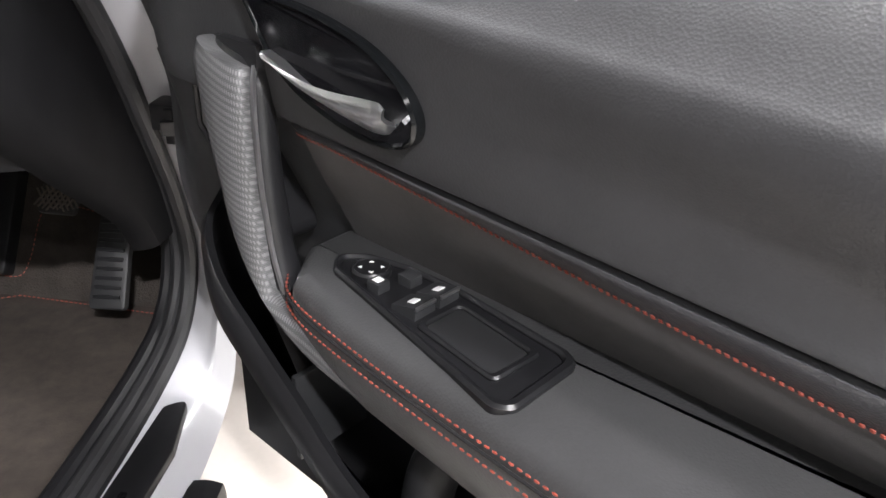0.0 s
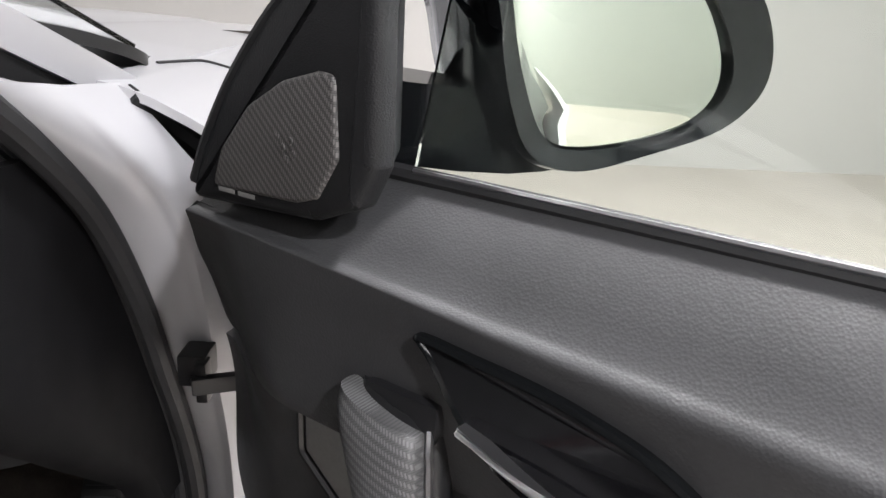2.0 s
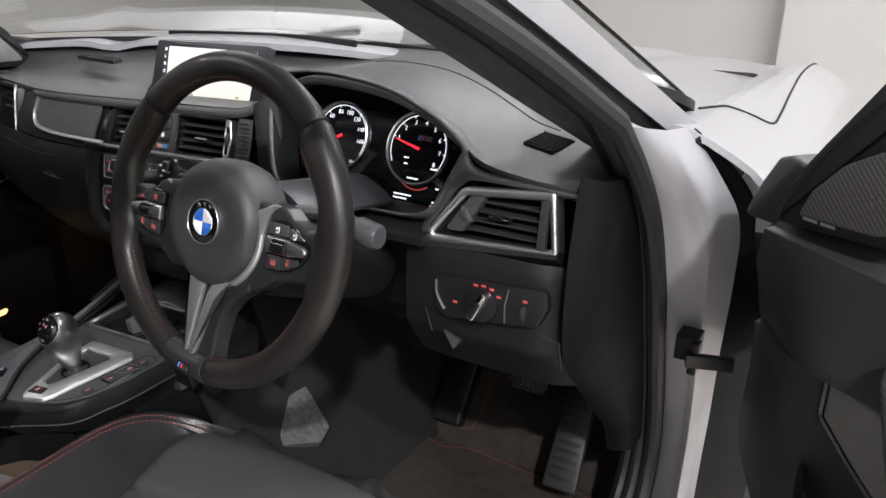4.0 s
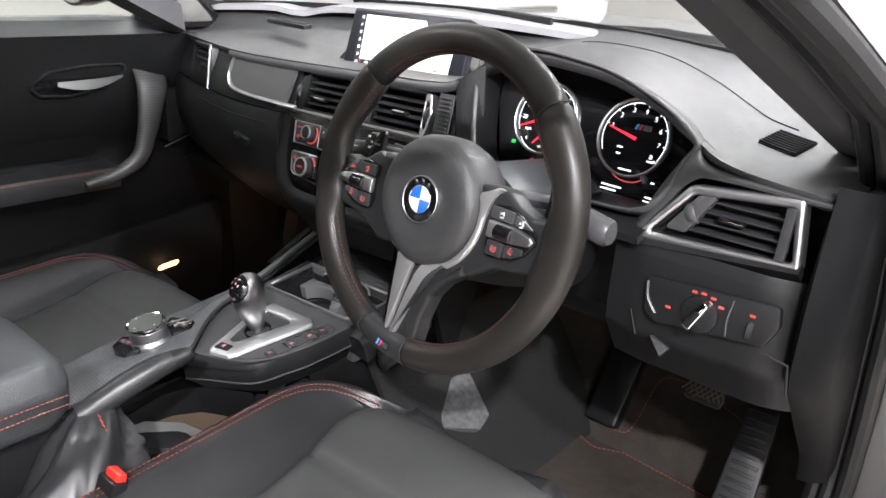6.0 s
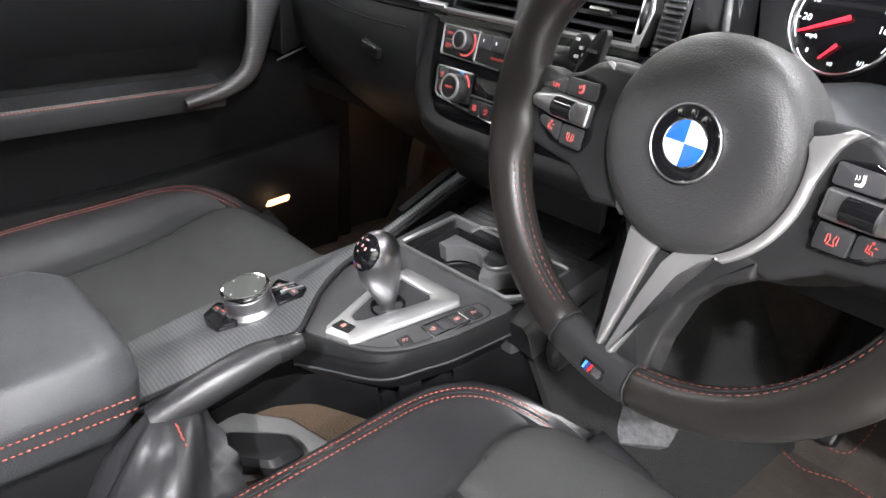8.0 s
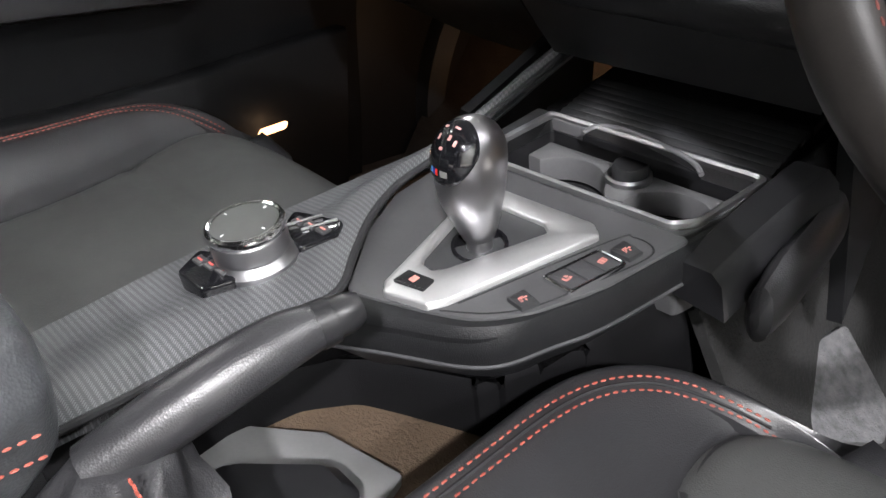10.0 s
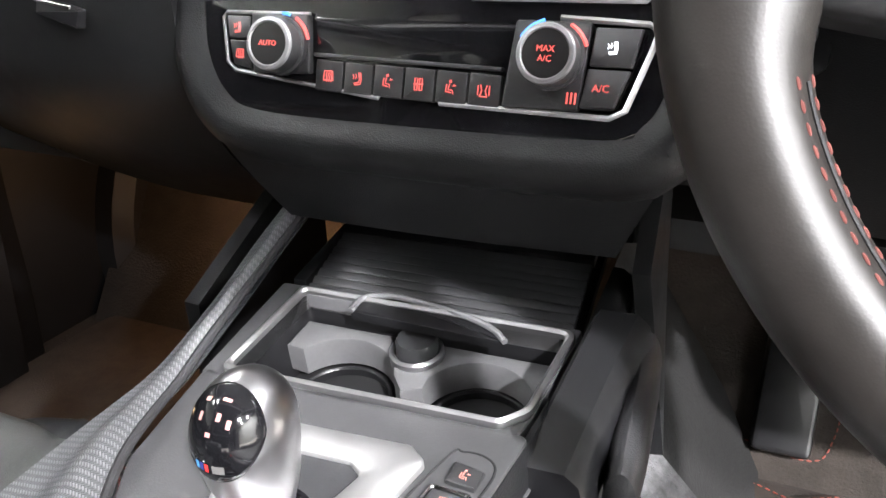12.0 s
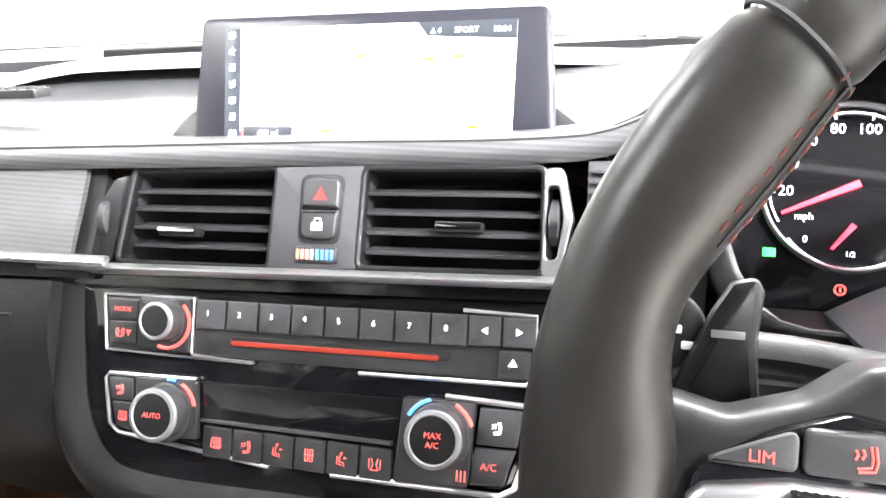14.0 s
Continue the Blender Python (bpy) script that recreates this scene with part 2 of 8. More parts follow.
def weave(name, a, b, pitch, lo=(0.02, 0.021, 0.023), hi=(0.13, 0.133, 0.14), rough=0.40):
    """Twill-woven fibre: tows over and under one another."""
    t = Tree(name)
    x = t.math("MULTIPLY", t.dot(a), 1 / pitch)
    y = t.math("MULTIPLY", t.dot(b), 1 / pitch)
    k = t.math("LESS_THAN", t.math("FLOORED_MODULO", t.math("ADD", t.math("FLOOR", x), t.math("FLOOR", y)), 4.0), 2.0)
    fx = t.math("SUBTRACT", t.math("FRACT", x), 0.5)
    fy = t.math("SUBTRACT", t.math("FRACT", y), 0.5)
    hx = t.math("SUBTRACT", 1.0, t.math("MULTIPLY", t.math("MULTIPLY", fx, fx), 4.0))
    hy = t.math("SUBTRACT", 1.0, t.math("MULTIPLY", t.math("MULTIPLY", fy, fy), 4.0))
    h = t.math("ADD", t.math("MULTIPLY", hx, k), t.math("MULTIPLY", hy, t.math("SUBTRACT", 1.0, k)))
    t.give(Base_Color=t.mix(t.math("MULTIPLY", h, t.math("ADD", t.math("MULTIPLY", k, 0.65), 0.35)), lo, hi), Roughness=t.ramp(t.noise(40), rough - 0.06, rough + 0.08), Metallic=0.0)
    t.bump(h, 0.18, 0.0005)
    return t.mat


def glowing(name, colour, strength):
    t = Tree(name)
    t.give(Base_Color=(*shade(colour, 0.3), 1), Emission_Color=(*colour, 1), Emission_Strength=strength, Roughness=0.4)
    return t.mat


def clear(name, tint=(1, 1, 1), rough=0.0):
    t = Tree(name)
    t.give(Base_Color=(*tint, 1), Transmission_Weight=1.0, Roughness=rough, IOR=1.45)
    return t.mat


BLACK = surface("black_grained_plastic", (0.010, 0.0102, 0.011), 0.48, grain=0.3, grain_scale=1000, kind="cells", spec=0.22)
# darker than such plastic is: shade is put into this colour
MATT_SHADED = surface("shaded_matt_plastic", (0.0045, 0.0045, 0.005), 0.65, grain=0.3, grain_scale=1000, kind="cells", spec=0.1)
PAD = surface("soft_black_pad", (0.046, 0.0465, 0.050), 0.38, grain=0.42, grain_scale=760, kind="cells", wear=0.03)
DOORSKIN = surface("black_door_skin", (0.030, 0.0302, 0.0315), 0.48, grain=0.22, grain_scale=620, kind="cells", spec=0.42)
DASHPAD = surface("soft_grey_dash_pad", (0.038, 0.0385, 0.040), 0.5, grain=0.35, grain_scale=900, kind="cells")
SMOOTH = surface("smooth_black_plastic", (0.010, 0.010, 0.011), 0.34, grain=0.1, grain_scale=700, spec=0.38)
DARK = surface("dark_void", (0.006, 0.006, 0.007), 0.8)
PIANO = surface("gloss_black", (0.006, 0.006, 0.007), 0.07, wear=0.03, vary=0.3)
LEATHER = surface("black_leather", (0.020, 0.020, 0.0215), 0.33, grain=0.22, grain_scale=900, kind="cells", wear=0.03)
WORN = surface("worn_wheel_leather", (0.0150, 0.0136, 0.0126), 0.36, grain=0.05, grain_scale=1100, kind="cells", vary=0.25, vary_scale=16, wear=0.03, spec=0.30)
SPOKE = surface("satin_spoke_plastic", (0.017, 0.0172, 0.018), 0.36, grain=0.12, grain_scale=900, spec=0.4)
GREYLEATHER = surface("grey_seat_leather", (0.052, 0.053, 0.052), 0.45, grain=0.25, grain_scale=800, kind="cells", wear=0.03)
SUEDE = surface("dark_suede", (0.058, 0.055, 0.054), 0.85, grain=0.4, grain_scale=1300, vary=0.25, vary_scale=10)
RUBBER = surface("door_rubber", (0.014, 0.014, 0.015), 0.55, grain=0.2, grain_scale=500)
SILVER = surface("satin_silver", (0.53, 0.53, 0.54), 0.38, metal=1.0, vary=0.03, wear=0.01)
POLISHED = surface("polished_aluminium", (0.78, 0.78, 0.79), 0.32, metal=1.0, vary=0.02, wear=0.01)
CHROME = surface("bright_chrome", (0.82, 0.82, 0.83), 0.12, metal=1.0, vary=0.02, wear=0.015)
GREYMETAL = surface("brushed_grey_metal", (0.42, 0.42, 0.43), 0.36, metal=1.0, vary=0.04, wear=0.03)
PAINT = surface("white_car_paint", (0.37, 0.37, 0.385), 0.3, coat=0.5, vary=0.004, wear=0.0)
BODYBLACK = surface("gloss_black_paint", (0.004, 0.0045, 0.005), 0.10, vary=0.2, wear=0.02, spec=0.3)
CARPET = surface("dark_carpet", (0.030, 0.024, 0.020), 0.95, grain=1.0, grain_scale=260, vary=0.4, vary_scale=30)
MAT = surface("floor_mat_pile", (0.040, 0.031, 0.025), 0.95, grain=1.0, grain_scale=330, vary=0.35, vary_scale=40)
RED = surface("red_thread", (0.26, 0.05, 0.032), 0.6, vary=0.2, vary_scale=200)
MESHGREY = surface("grey_speaker_mesh", (0.22, 0.215, 0.21), 0.5, metal=0.6)
BUTTON = surface("button_plastic", (0.024, 0.0245, 0.026), 0.42, grain=0.15, grain_scale=900)
KEYGREY = surface("grey_key_plastic", (0.043, 0.043, 0.046), 0.4, grain=0.1, grain_scale=900)
ENAMEL_BLUE = surface("blue_enamel", (0.02, 0.12, 0.50), 0.15, coat=1.0)
ENAMEL_WHITE = surface("white_enamel", (0.8, 0.8, 0.8), 0.15, coat=1.0)
MBLUE = surface("light_blue_enamel", (0.08, 0.30, 0.65), 0.2)
MNAVY = surface("navy_enamel", (0.03, 0.04, 0.2), 0.2)
MRED = surface("red_enamel", (0.6, 0.03, 0.03), 0.2)
REDPLASTIC = surface("red_plastic", (0.65, 0.03, 0.02), 0.35)
PRINT = surface("white_print", (0.75, 0.75, 0.75), 0.5)
GLASS = clear("clear_glass", (0.97, 1.0, 0.98))
TINTED = clear("green_tinted_glass", (0.86, 0.92, 0.87))
MIRROR = surface("mirror_silver", (0.56, 0.58, 0.53), 0.015, metal=1.0, vary=0.01, wear=0.005)
GLOW_RED = glowing("red_backlight", (1.0, 0.13, 0.115), 0.24)
GLOW_PINK = glowing("pink_backlight", (1.0, 0.38, 0.32), 0.22)
BRUSHED = surface("bright_satin_metal", (0.60, 0.60, 0.605), 0.42, metal=0.88, vary=0.02, wear=0.03)
GLOW_WHITE = glowing("white_backlight", (0.9, 0.93, 1.0), 1.0)
GLOW_GREEN = glowing("green_backlight", (0.05, 0.9, 0.15), 0.4)
GLOW_NEEDLE = glowing("needle_red", (1.0, 0.03, 0.06), 0.75)
GLOW_ORANGE = glowing("orange_slot", (0.6, 0.05, 0.02), 0.055)
GLOW_HAZARD = surface("red_hazard_print", (0.35, 0.03, 0.03), 0.4)
GLOW_BLUE = glowing("blue_backlight", (0.08, 0.30, 1.0), 0.45)
KNOBRING = surface("satin_knob_ring", (0.30, 0.30, 0.31), 0.42, metal=0.7, vary=0.03, wear=0.02)
SCREEN_MAP = glowing("map_screen", (0.92, 0.89, 0.82), 0.7)
SCREEN_DARK = glowing("screen_side_bar", (0.05, 0.06, 0.08), 0.10)
SCREEN_LIME = glowing("map_marks", (0.60, 0.66, 0.03), 0.13)
LAMP_WARM = glowing("warm_lamp", (1.0, 0.52, 0.22), 2.0)
PANEL_LIGHT = glowing("ceiling_panel", (1.0, 0.97, 0.93), 4.0)
TWILL_DOOR = weave("woven_fibre_door", (0.74, -0.54, 0.40), (-0.40, 0.29, 0.87), 0.0014, hi=(0.11, 0.11, 0.112), lo=(0.03, 0.03, 0.031), rough=0.46)
TWILL_CONSOLE = weave("woven_fibre_console", (0.72, 0.69, 0), (-0.69, 0.72, 0), 0.0015, hi=(0.105, 0.107, 0.112))
TWILL_DASH = weave("woven_fibre_dash", (0.72, 0, 0.69), (-0.69, 0, 0.72), 0.0011, lo=(0.035, 0.035, 0.036), hi=(0.085, 0.085, 0.088))
WALLPAINT = surface("white_wall_paint", (0.56, 0.55, 0.535), 0.8, grain=0.1, grain_scale=90, vary=0.02, vary_scale=1.5)
WALLGREEN = surface("pale_wall_paint", (0.54, 0.56, 0.535), 0.8, grain=0.1, grain_scale=90, vary=0.02, vary_scale=1.5)
FLOORTILE = surface("beige_floor_tile", (0.60, 0.55, 0.50), 0.35, vary=0.08, vary_scale=3)
CEILPAINT = surface("dark_ceiling_paint", (0.10, 0.10, 0.105), 0.8, vary=0.05, vary_scale=2)

# ---- showroom ----
def slab(name, label, material, size, centre, kind="structure"):
    ob = part(name, box(*size, centre, 0.0), material, label=label, kind=kind)
    return ob


slab("floor", "beige polished showroom floor", FLOORTILE, (12.4, 13.4, 0.1), (0, 0.2, -0.05))
# ceiling is out of view; its dark paint is there to cut bounced light
slab("ceiling", "dark grey showroom ceiling", CEILPAINT, (12.4, 13.4, 0.1), (0, 0.2, 3.25))
slab("wall_north", "cream white showroom wall ahead of the car", WALLPAINT, (6.3, 0.15, 3.2), (-2.75, 5.6, 1.6))
slab("wall_northeast", "cream white showroom wall set forward of the other", WALLPAINT, (5.8, 0.15, 3.2), (3.25, 5.2, 1.6))
slab("wall_return", "short white return between two walls", WALLPAINT, (0.12, 0.33, 3.2), (0.41, 5.43, 1.6))
slab("wall_east", "pale green-white showroom wall beside the car", WALLGREEN, (0.15, 12.0, 3.2), (4.2, -0.8, 1.6))
slab("wall_west", "white showroom wall on the far side", WALLPAINT, (0.15, 12.0, 3.2), (-4.2, -0.4, 1.6))
slab("wall_south", "white showroom wall behind the car", WALLPAINT, (8.4, 0.15, 3.2), (0, -6.0, 1.6))

for lx, ly in CEILING_LAMPS:
    fitting = thing("ceiling_light", "white rectangular LED ceiling panel, lit", "ceiling light", (lx, ly, 3.17), "ceiling panels")
    part("housing", hoop(rect(1.6, 0.6, lx, ly, 0.02), rect(1.5, 0.5, lx, ly, 0.02), 3.14, 3.2), SILVER, fitting)
    part("diffuser", plate(rect(1.5, 0.5, lx, ly, 0.02), 3.15, 3.17, 0.002), PANEL_LIGHT, fitting, "glowing white diffuser")

# made-up fittings, out of view, where the added side and door lights hang
for lx, ly in [(p[0], p[1]) for p in ADDED_SIDE_LAMPS] + [ADDED_DOOR_SPOT[:2]]:
    fitting = thing("ceiling_light", "added square LED ceiling panel out of view, lit", "ceiling light", (lx, ly, 3.17), "square ceiling panels")
    part("housing", hoop(rect(0.40, 0.40, lx, ly, 0.02), rect(0.36, 0.36, lx, ly, 0.02), 3.14, 3.2), SILVER, fitting)
    part("diffuser", plate(rect(0.36, 0.36, lx, ly, 0.02), 3.15, 3.17, 0.002), PANEL_LIGHT, fitting, "glowing white diffuser")

# ---- car shell ----
body = thing("coupe", "white coupe body with its driver's door open", "car", (0, 0.9, 0.15))

# bonnet: slight crown, two soft creases
def bonnet(u, v):
    y = 1.02 + 1.45 * v
    half = 0.765 - 0.03 * v * v
    x = (2 * u - 1) * half
    crown = 0.040 * (1 - (x / half) ** 2) - 0.012 * math.exp(-((abs(x) - 0.47) / 0.05) ** 2)
    edge = 0.06 * v ** 2 + 0.35 * max(0, v - 0.8) ** 2
    back = -0.012 * (1 - min(1, v / 0.06))
    return (x, y - 0.10 * (x / half) ** 2 * (1 - v), 0.962 + crown - edge + back)
part("bonnet", sheet(bonnet, 40, 30, 0.012), PAINT, body, "white painted bonnet with soft crown")


WING_REAR = [(0.752, 0.960), (0.776, 0.9545), (0.800, 0.9445), (0.831, 0.927), (0.853, 0.912), (0.880, 0.885), (0.900, 0.845), (0.912, 0.75), (0.915, 0.60)]
WING_FORE = [(0.752, 0.962), (0.780, 0.9665), (0.810, 0.9680), (0.836, 0.957), (0.862, 0.938), (0.888, 0.905), (0.905, 0.85), (0.913, 0.75), (0.915, 0.60)]


def wing_point(f, y):
    """On the driver's wing: f from the bonnet's edge (0) outward and down (8)."""
    i = min(7, int(f))
    k = smooth_step(1.02, 1.55, y)
    a, b = (V((*WING_REAR[n], 0)).lerp(V((*WING_FORE[n], 0)), k) for n in (i, i + 1))
    p = a.lerp(b, f - i)
    return V((p.x, y, p.y - 0.10 * max(0.0, y - 1.6) ** 2))


def wing(side):
    def fn(u, v):
        p = wing_point(8 * u, 0.783 + 0.024 * min(1.0, 2 * u) + 1.6 * v)
        return (side * p.x, p.y, p.z)
    return sheet(fn, 40, 40, 0.008 * side)
part("wing", wing(1), PAINT, body, "white painted front wing", sharp=60)
part("wing", wing(-1), PAINT, body, "white painted front wing", sharp=60)
for sd in (1, -1):
    shut = [wing_point(f, y) + V((0, 0, 0.0006)) for f, y in ((0.2, 0.93), (0.6, 0.98), (1.1, 1.02), (2.2, 1.05), (3.0, 1.08), (3.0, 1.16), (2.7, 1.32), (2.3, 1.55), (2.0, 1.9), (1.8, 2.3))]
    part("shut_line", tube([V((sd * p.x, p.y, p.z)) for p in spline(shut, 6)], 0.0020, 6), DARK, body, "dark gap between bonnet and wing")
    part("screen_corner", loft([[V((sd * x, y, z)), V((sd * (x - 0.010), y + 0.004, z + 0.002)), V((sd * (x - 0.045), y + 0.020, z - 0.004)), V((sd * (x - 0.045), y + 0.020, z - 0.014)), V((sd * x, y, z - 0.012))] for x, y, z in spline([(0.722, 0.770, 1.004), (0.742, 0.83, 0.992), (0.755, 0.88, 0.978), (0.754, 0.915, 0.968), (0.735, 0.945, 0.966)], 4)]), SMOOTH, body, "black corner of the screen surround")
part("wing_bracket", merge(moved(box(0.05, 0.05, 0.006, (0, 0, 0), 0.002), pose(0.806, 0.885, 0.898, 0, 24, 0)), moved(lathe([(0.011, 0.0), (0.010, 0.005), (0.004, 0.006), (0.0005, 0.006)], 6), pose(0.806, 0.885, 0.901, 0, 24, 0))), PAINT, body, "painted bracket with a bolt under the wing")
part("wing_gap", tube(spline([(0.779, 0.795, 0.944), (0.800, 0.835, 0.915), (0.822, 0.862, 0.885), (0.838, 0.885, 0.850), (0.842, 0.905, 0.79)], 5), 0.012, 8), DARK, body, "dark gap behind the wing")

# screen pillars, painted outside and trimmed inside
PILLAR = [(0.772, 0.83, 0.948), (0.735, 0.66, 1.025), (0.70, 0.53, 1.088), (0.655, 0.33, 1.175), (0.60, 0.08, 1.265), (0.56, -0.25, 1.325)]
for side in (1, -1):
    line = [V((side * x, y, z)) for x, y, z in spline(PILLAR, 6)]
    sec = lambda p, a, b, c, d: [p + V((side * a[0], 0, a[1])), p + V((side * b[0], 0, b[1])), p + V((side * c[0], 0, c[1])), p + V((side * d[0], 0, d[1]))]
    part("pillar_skin", loft([sec(p, (0.004, 0.008), (-0.005, -0.020), (-0.040, -0.012), (-0.034, 0.018)) for p in line]), PAINT, body, "white screen pillar", sharp=50)
    part("pillar_seal", loft([sec(p, (-0.012, -0.019), (-0.020, -0.040), (-0.052, -0.036), (-0.045, -0.012)) for p in line]), RUBBER, body, "black rubber door seal", sharp=60)
    part("pillar_trim", loft([sec(p, (-0.045, -0.018), (-0.055, -0.058), (-0.105, -0.045), (-0.092, 0.010)) for p in line]), surface("pillar_cloth", (0.05, 0.05, 0.055), 0.85, grain=0.6, grain_scale=900) if side == 1 else bpy.data.materials["pillar_cloth"], body, "dark cloth-covered pillar trim", sharp=30)

# roof skin and the closed rear of the cabin
HEADCLOTH = surface("headliner_cloth", (0.03, 0.03, 0.032), 0.95, grain=0.5, grain_scale=700)
def roof(u, v):
    x = (2 * u - 1) * 0.57
    y = 0.10 - 1.5 * v
    return (x, y, 1.345 + 0.05 * math.sin(math.pi * min(1, v * 0.9 + 0.1)) - 0.06 * (x / 0.57) ** 2 - 0.10 * max(0, v - 0.6))
part("roof", sheet(roof, 16, 16, 0.03), PAINT, body, "white roof")
# unseen dark linings, added to cut light bounced inside the cabin
part("headliner", sheet(lambda u, v: V(roof(u, v)) - V((0, 0, 0.045)), 16, 16, 0.006), HEADCLOTH, body, "dark cloth headliner")
for hx in (0.825, -0.825):
    part("rear_trim", box(0.015, 0.9, 0.95, (hx, -1.2, 0.75), 0.005), MATT_SHADED, body, "black rear side trim")
part("rear_trim", box(1.62, 0.015, 0.85, (0, -1.61, 0.7), 0.005), MATT_SHADED, body, "black rear trim")
def quarter(side):
    def fn(u, v):
        y = -0.50 - 1.45 * u
        z = 0.24 + 0.76 * v - 0.05 * u * v
        x = 0.885 - 0.09 * (v - 0.45) ** 2 - 0.10 * max(0, u - 0.75) ** 1.5 * 4
        return (side * x, y, z)
    return sheet(fn, 20, 14, -0.012 * side)
for side in (1, -1):
    part("rear_quarter", quarter(side), PAINT, body, "white rear quarter")
    part("rear_pillar", loft([[(side * (x + 0.03), y, z), (side * (x - 0.03), y + 0.02, z), (side * (x - 0.03), y - 0.20, z), (side * (x + 0.03), y - 0.22, z)] for x, y, z in ((0.81, -1.12, 0.96), (0.72, -1.02, 1.15), (0.60, -0.95, 1.31))]), PAINT, body, "white rear pillar")
part("boot_lid", sheet(lambda u, v: ((2 * u - 1) * 0.84, -1.42 - 0.53 * v, 1.0 + 0.03 * (1 - (2 * u - 1) ** 2) - 0.05 * v), 14, 8, 0.02), PAINT, body, "white boot lid")
part("rear_screen", sheet(lambda u, v: ((2 * u - 1) * (0.56 + 0.18 * v), -1.36 - 0.10 * v, 1.30 - 0.30 * v), 10, 6, 0.006), BODYBLACK, body, "dark rear window")
part("rear_panel", sheet(lambda u, v: ((2 * u - 1) * 0.84, -1.95 - 0.05 * math.sin(math.pi * v), 0.97 - 0.73 * v), 14, 8, 0.02), PAINT, body, "white rear panel")
part("front_bumper", sheet(lambda u, v: ((2 * u - 1) * (0.86 - 0.03 * v), 2.44 + 0.06 * math.sin(math.pi * v) - 0.12 * (2 * u - 1) ** 4, 0.84 - 0.60 * v), 18, 10, 0.02), PAINT, body, "white front bumper")

# windscreen
def screen_glass(u, v):
    half = 0.735 - 0.17 * v
    x = (2 * u - 1) * half
    bow = 0.13 * (1 - (x / half) ** 2)
    return (x, 0.93 + bow - 0.83 * v + 0.0, 0.972 + 0.034 * (1 - (x / half) ** 2) * (1 - v) + 0.345 * v + 0.014 * v * (1 - (x / half) ** 2))
glass = part("windscreen", sheet(screen_glass, 24, 12, 0.005), GLASS, body, "clear windscreen")
glass.visible_shadow = False
part("cowl", sheet(lambda u, v: ((2 * u - 1) * 0.73, 0.945 + 0.13 * (1 - (2 * u - 1) ** 2) + 0.07 * v, 0.964 + (0.028 + 0.016 * smooth_step(0.45, 0.7, u)) * (1 - (2 * u - 1) ** 2) - 0.006 * v), 24, 3, 0.01), SMOOTH, body, "black cowl under the windscreen")
for wx, wy, ang in ((-0.40, 1.075, 4), (0.02, 1.085, 6)):
    part("wiper", merge(tube([(wx, wy, 0.990), (wx + 0.28, wy + 0.02, 1.002), (wx + 0.52, wy - 0.03, 0.998)], 0.007, 8, 0.5)), SMOOTH, body, "black wiper arm")

# hinge post, door seal, sill
POST = [(0.748, 0.635, 0.975), (0.752, 0.715, 0.915), (0.755, 0.79, 0.842), (0.757, 0.855, 0.74), (0.757, 0.905, 0.63), (0.757, 0.955, 0.51), (0.757, 0.975, 0.40), (0.757, 0.935, 0.315), (0.757, 0.84, 0.272), (0.757, 0.62, 0.250), (0.757, 0.2, 0.245), (0.757, -0.5, 0.25)]
OUTER = [(0.775, 0.80, 0.955), (0.815, 0.815, 0.90), (0.838, 0.862, 0.835), (0.838, 0.895, 0.74), (0.832, 0.925, 0.63), (0.828, 0.955, 0.51), (0.826, 0.955, 0.40), (0.83, 0.92, 0.29), (0.84, 0.84, 0.225), (0.85, 0.62, 0.20), (0.85, 0.2, 0.195), (0.85, -0.5, 0.20)]
inner, outer = spline(POST, 5), spline(OUTER, 5)
def post_surface(u, v):
    i = min(len(inner) - 1, round(u * (len(inner) - 1)))
    a, b = inner[i], outer[i]
    p = a.lerp(b, v)
    bulge = 0.018 * math.sin(math.pi * v) * (1 - 0.4 * u)
    crease = 0.008 * math.exp(-((v - 0.62) / 0.10) ** 2)
    return (p.x + bulge * 0.3, p.y - bulge - crease, p.z + (bulge * 0.6 if u > 0.6 else 0))
part("door_post", sheet(post_surface, len(inner) - 1, 16, 0.01), PAINT, body, "white painted hinge post and sill")
upper = spline([(0.60, 0.10, 1.205), (0.655, 0.32, 1.125), (0.705, 0.49, 1.052), inner[0]], 5)[:-1]
seal_line = upper + inner
part("door_seal", tube([p + V((-0.006, -0.012, 0.004)) for p in seal_line], 0.013, 10), RUBBER, body, "black rubber door seal")
part("door_seal", tube([p + V((-0.026, -0.004, 0.008)) for p in seal_line], 0.011, 10), RUBBER, body, "black inner seal lip")
part("door_seal", tube([p + V((-0.045, 0.006, 0.012)) for p in seal_line], 0.012, 10), SMOOTH, body, "black trim edge")
part("rocker", box(0.05, 1.6, 0.10, (0.865, -0.1, 0.17), 0.02), SMOOTH, body, "black rocker strip")
part("sill_plate", plate(rounded([(0.765, -0.4), (0.822, -0.4), (0.822, 0.70), (0.80, 0.80), (0.772, 0.78)], 0.012), 0.250, 0.262, 0.003), SMOOTH, body, "black sill plate")
part("sill_plate_strip", plate(rounded([(0.790, -0.4), (0.800, -0.4), (0.800, 0.62), (0.790, 0.62)], 0.003), 0.2615, 0.2635, 0.0005), PIANO, body, "glossy strip on the sill plate")
part("floor_pan", box(1.52, 2.4, 0.04, (0, 0.25, 0.20), 0.01), CARPET, body, "dark carpeted floor")
part("firewall", moved(box(1.50, 0.04, 0.80, (0, 0, 0), 0.01), pose(0, 1.36, 0.58, -18, 0, 0)), CARPET, body, "dark carpeted bulkhead")
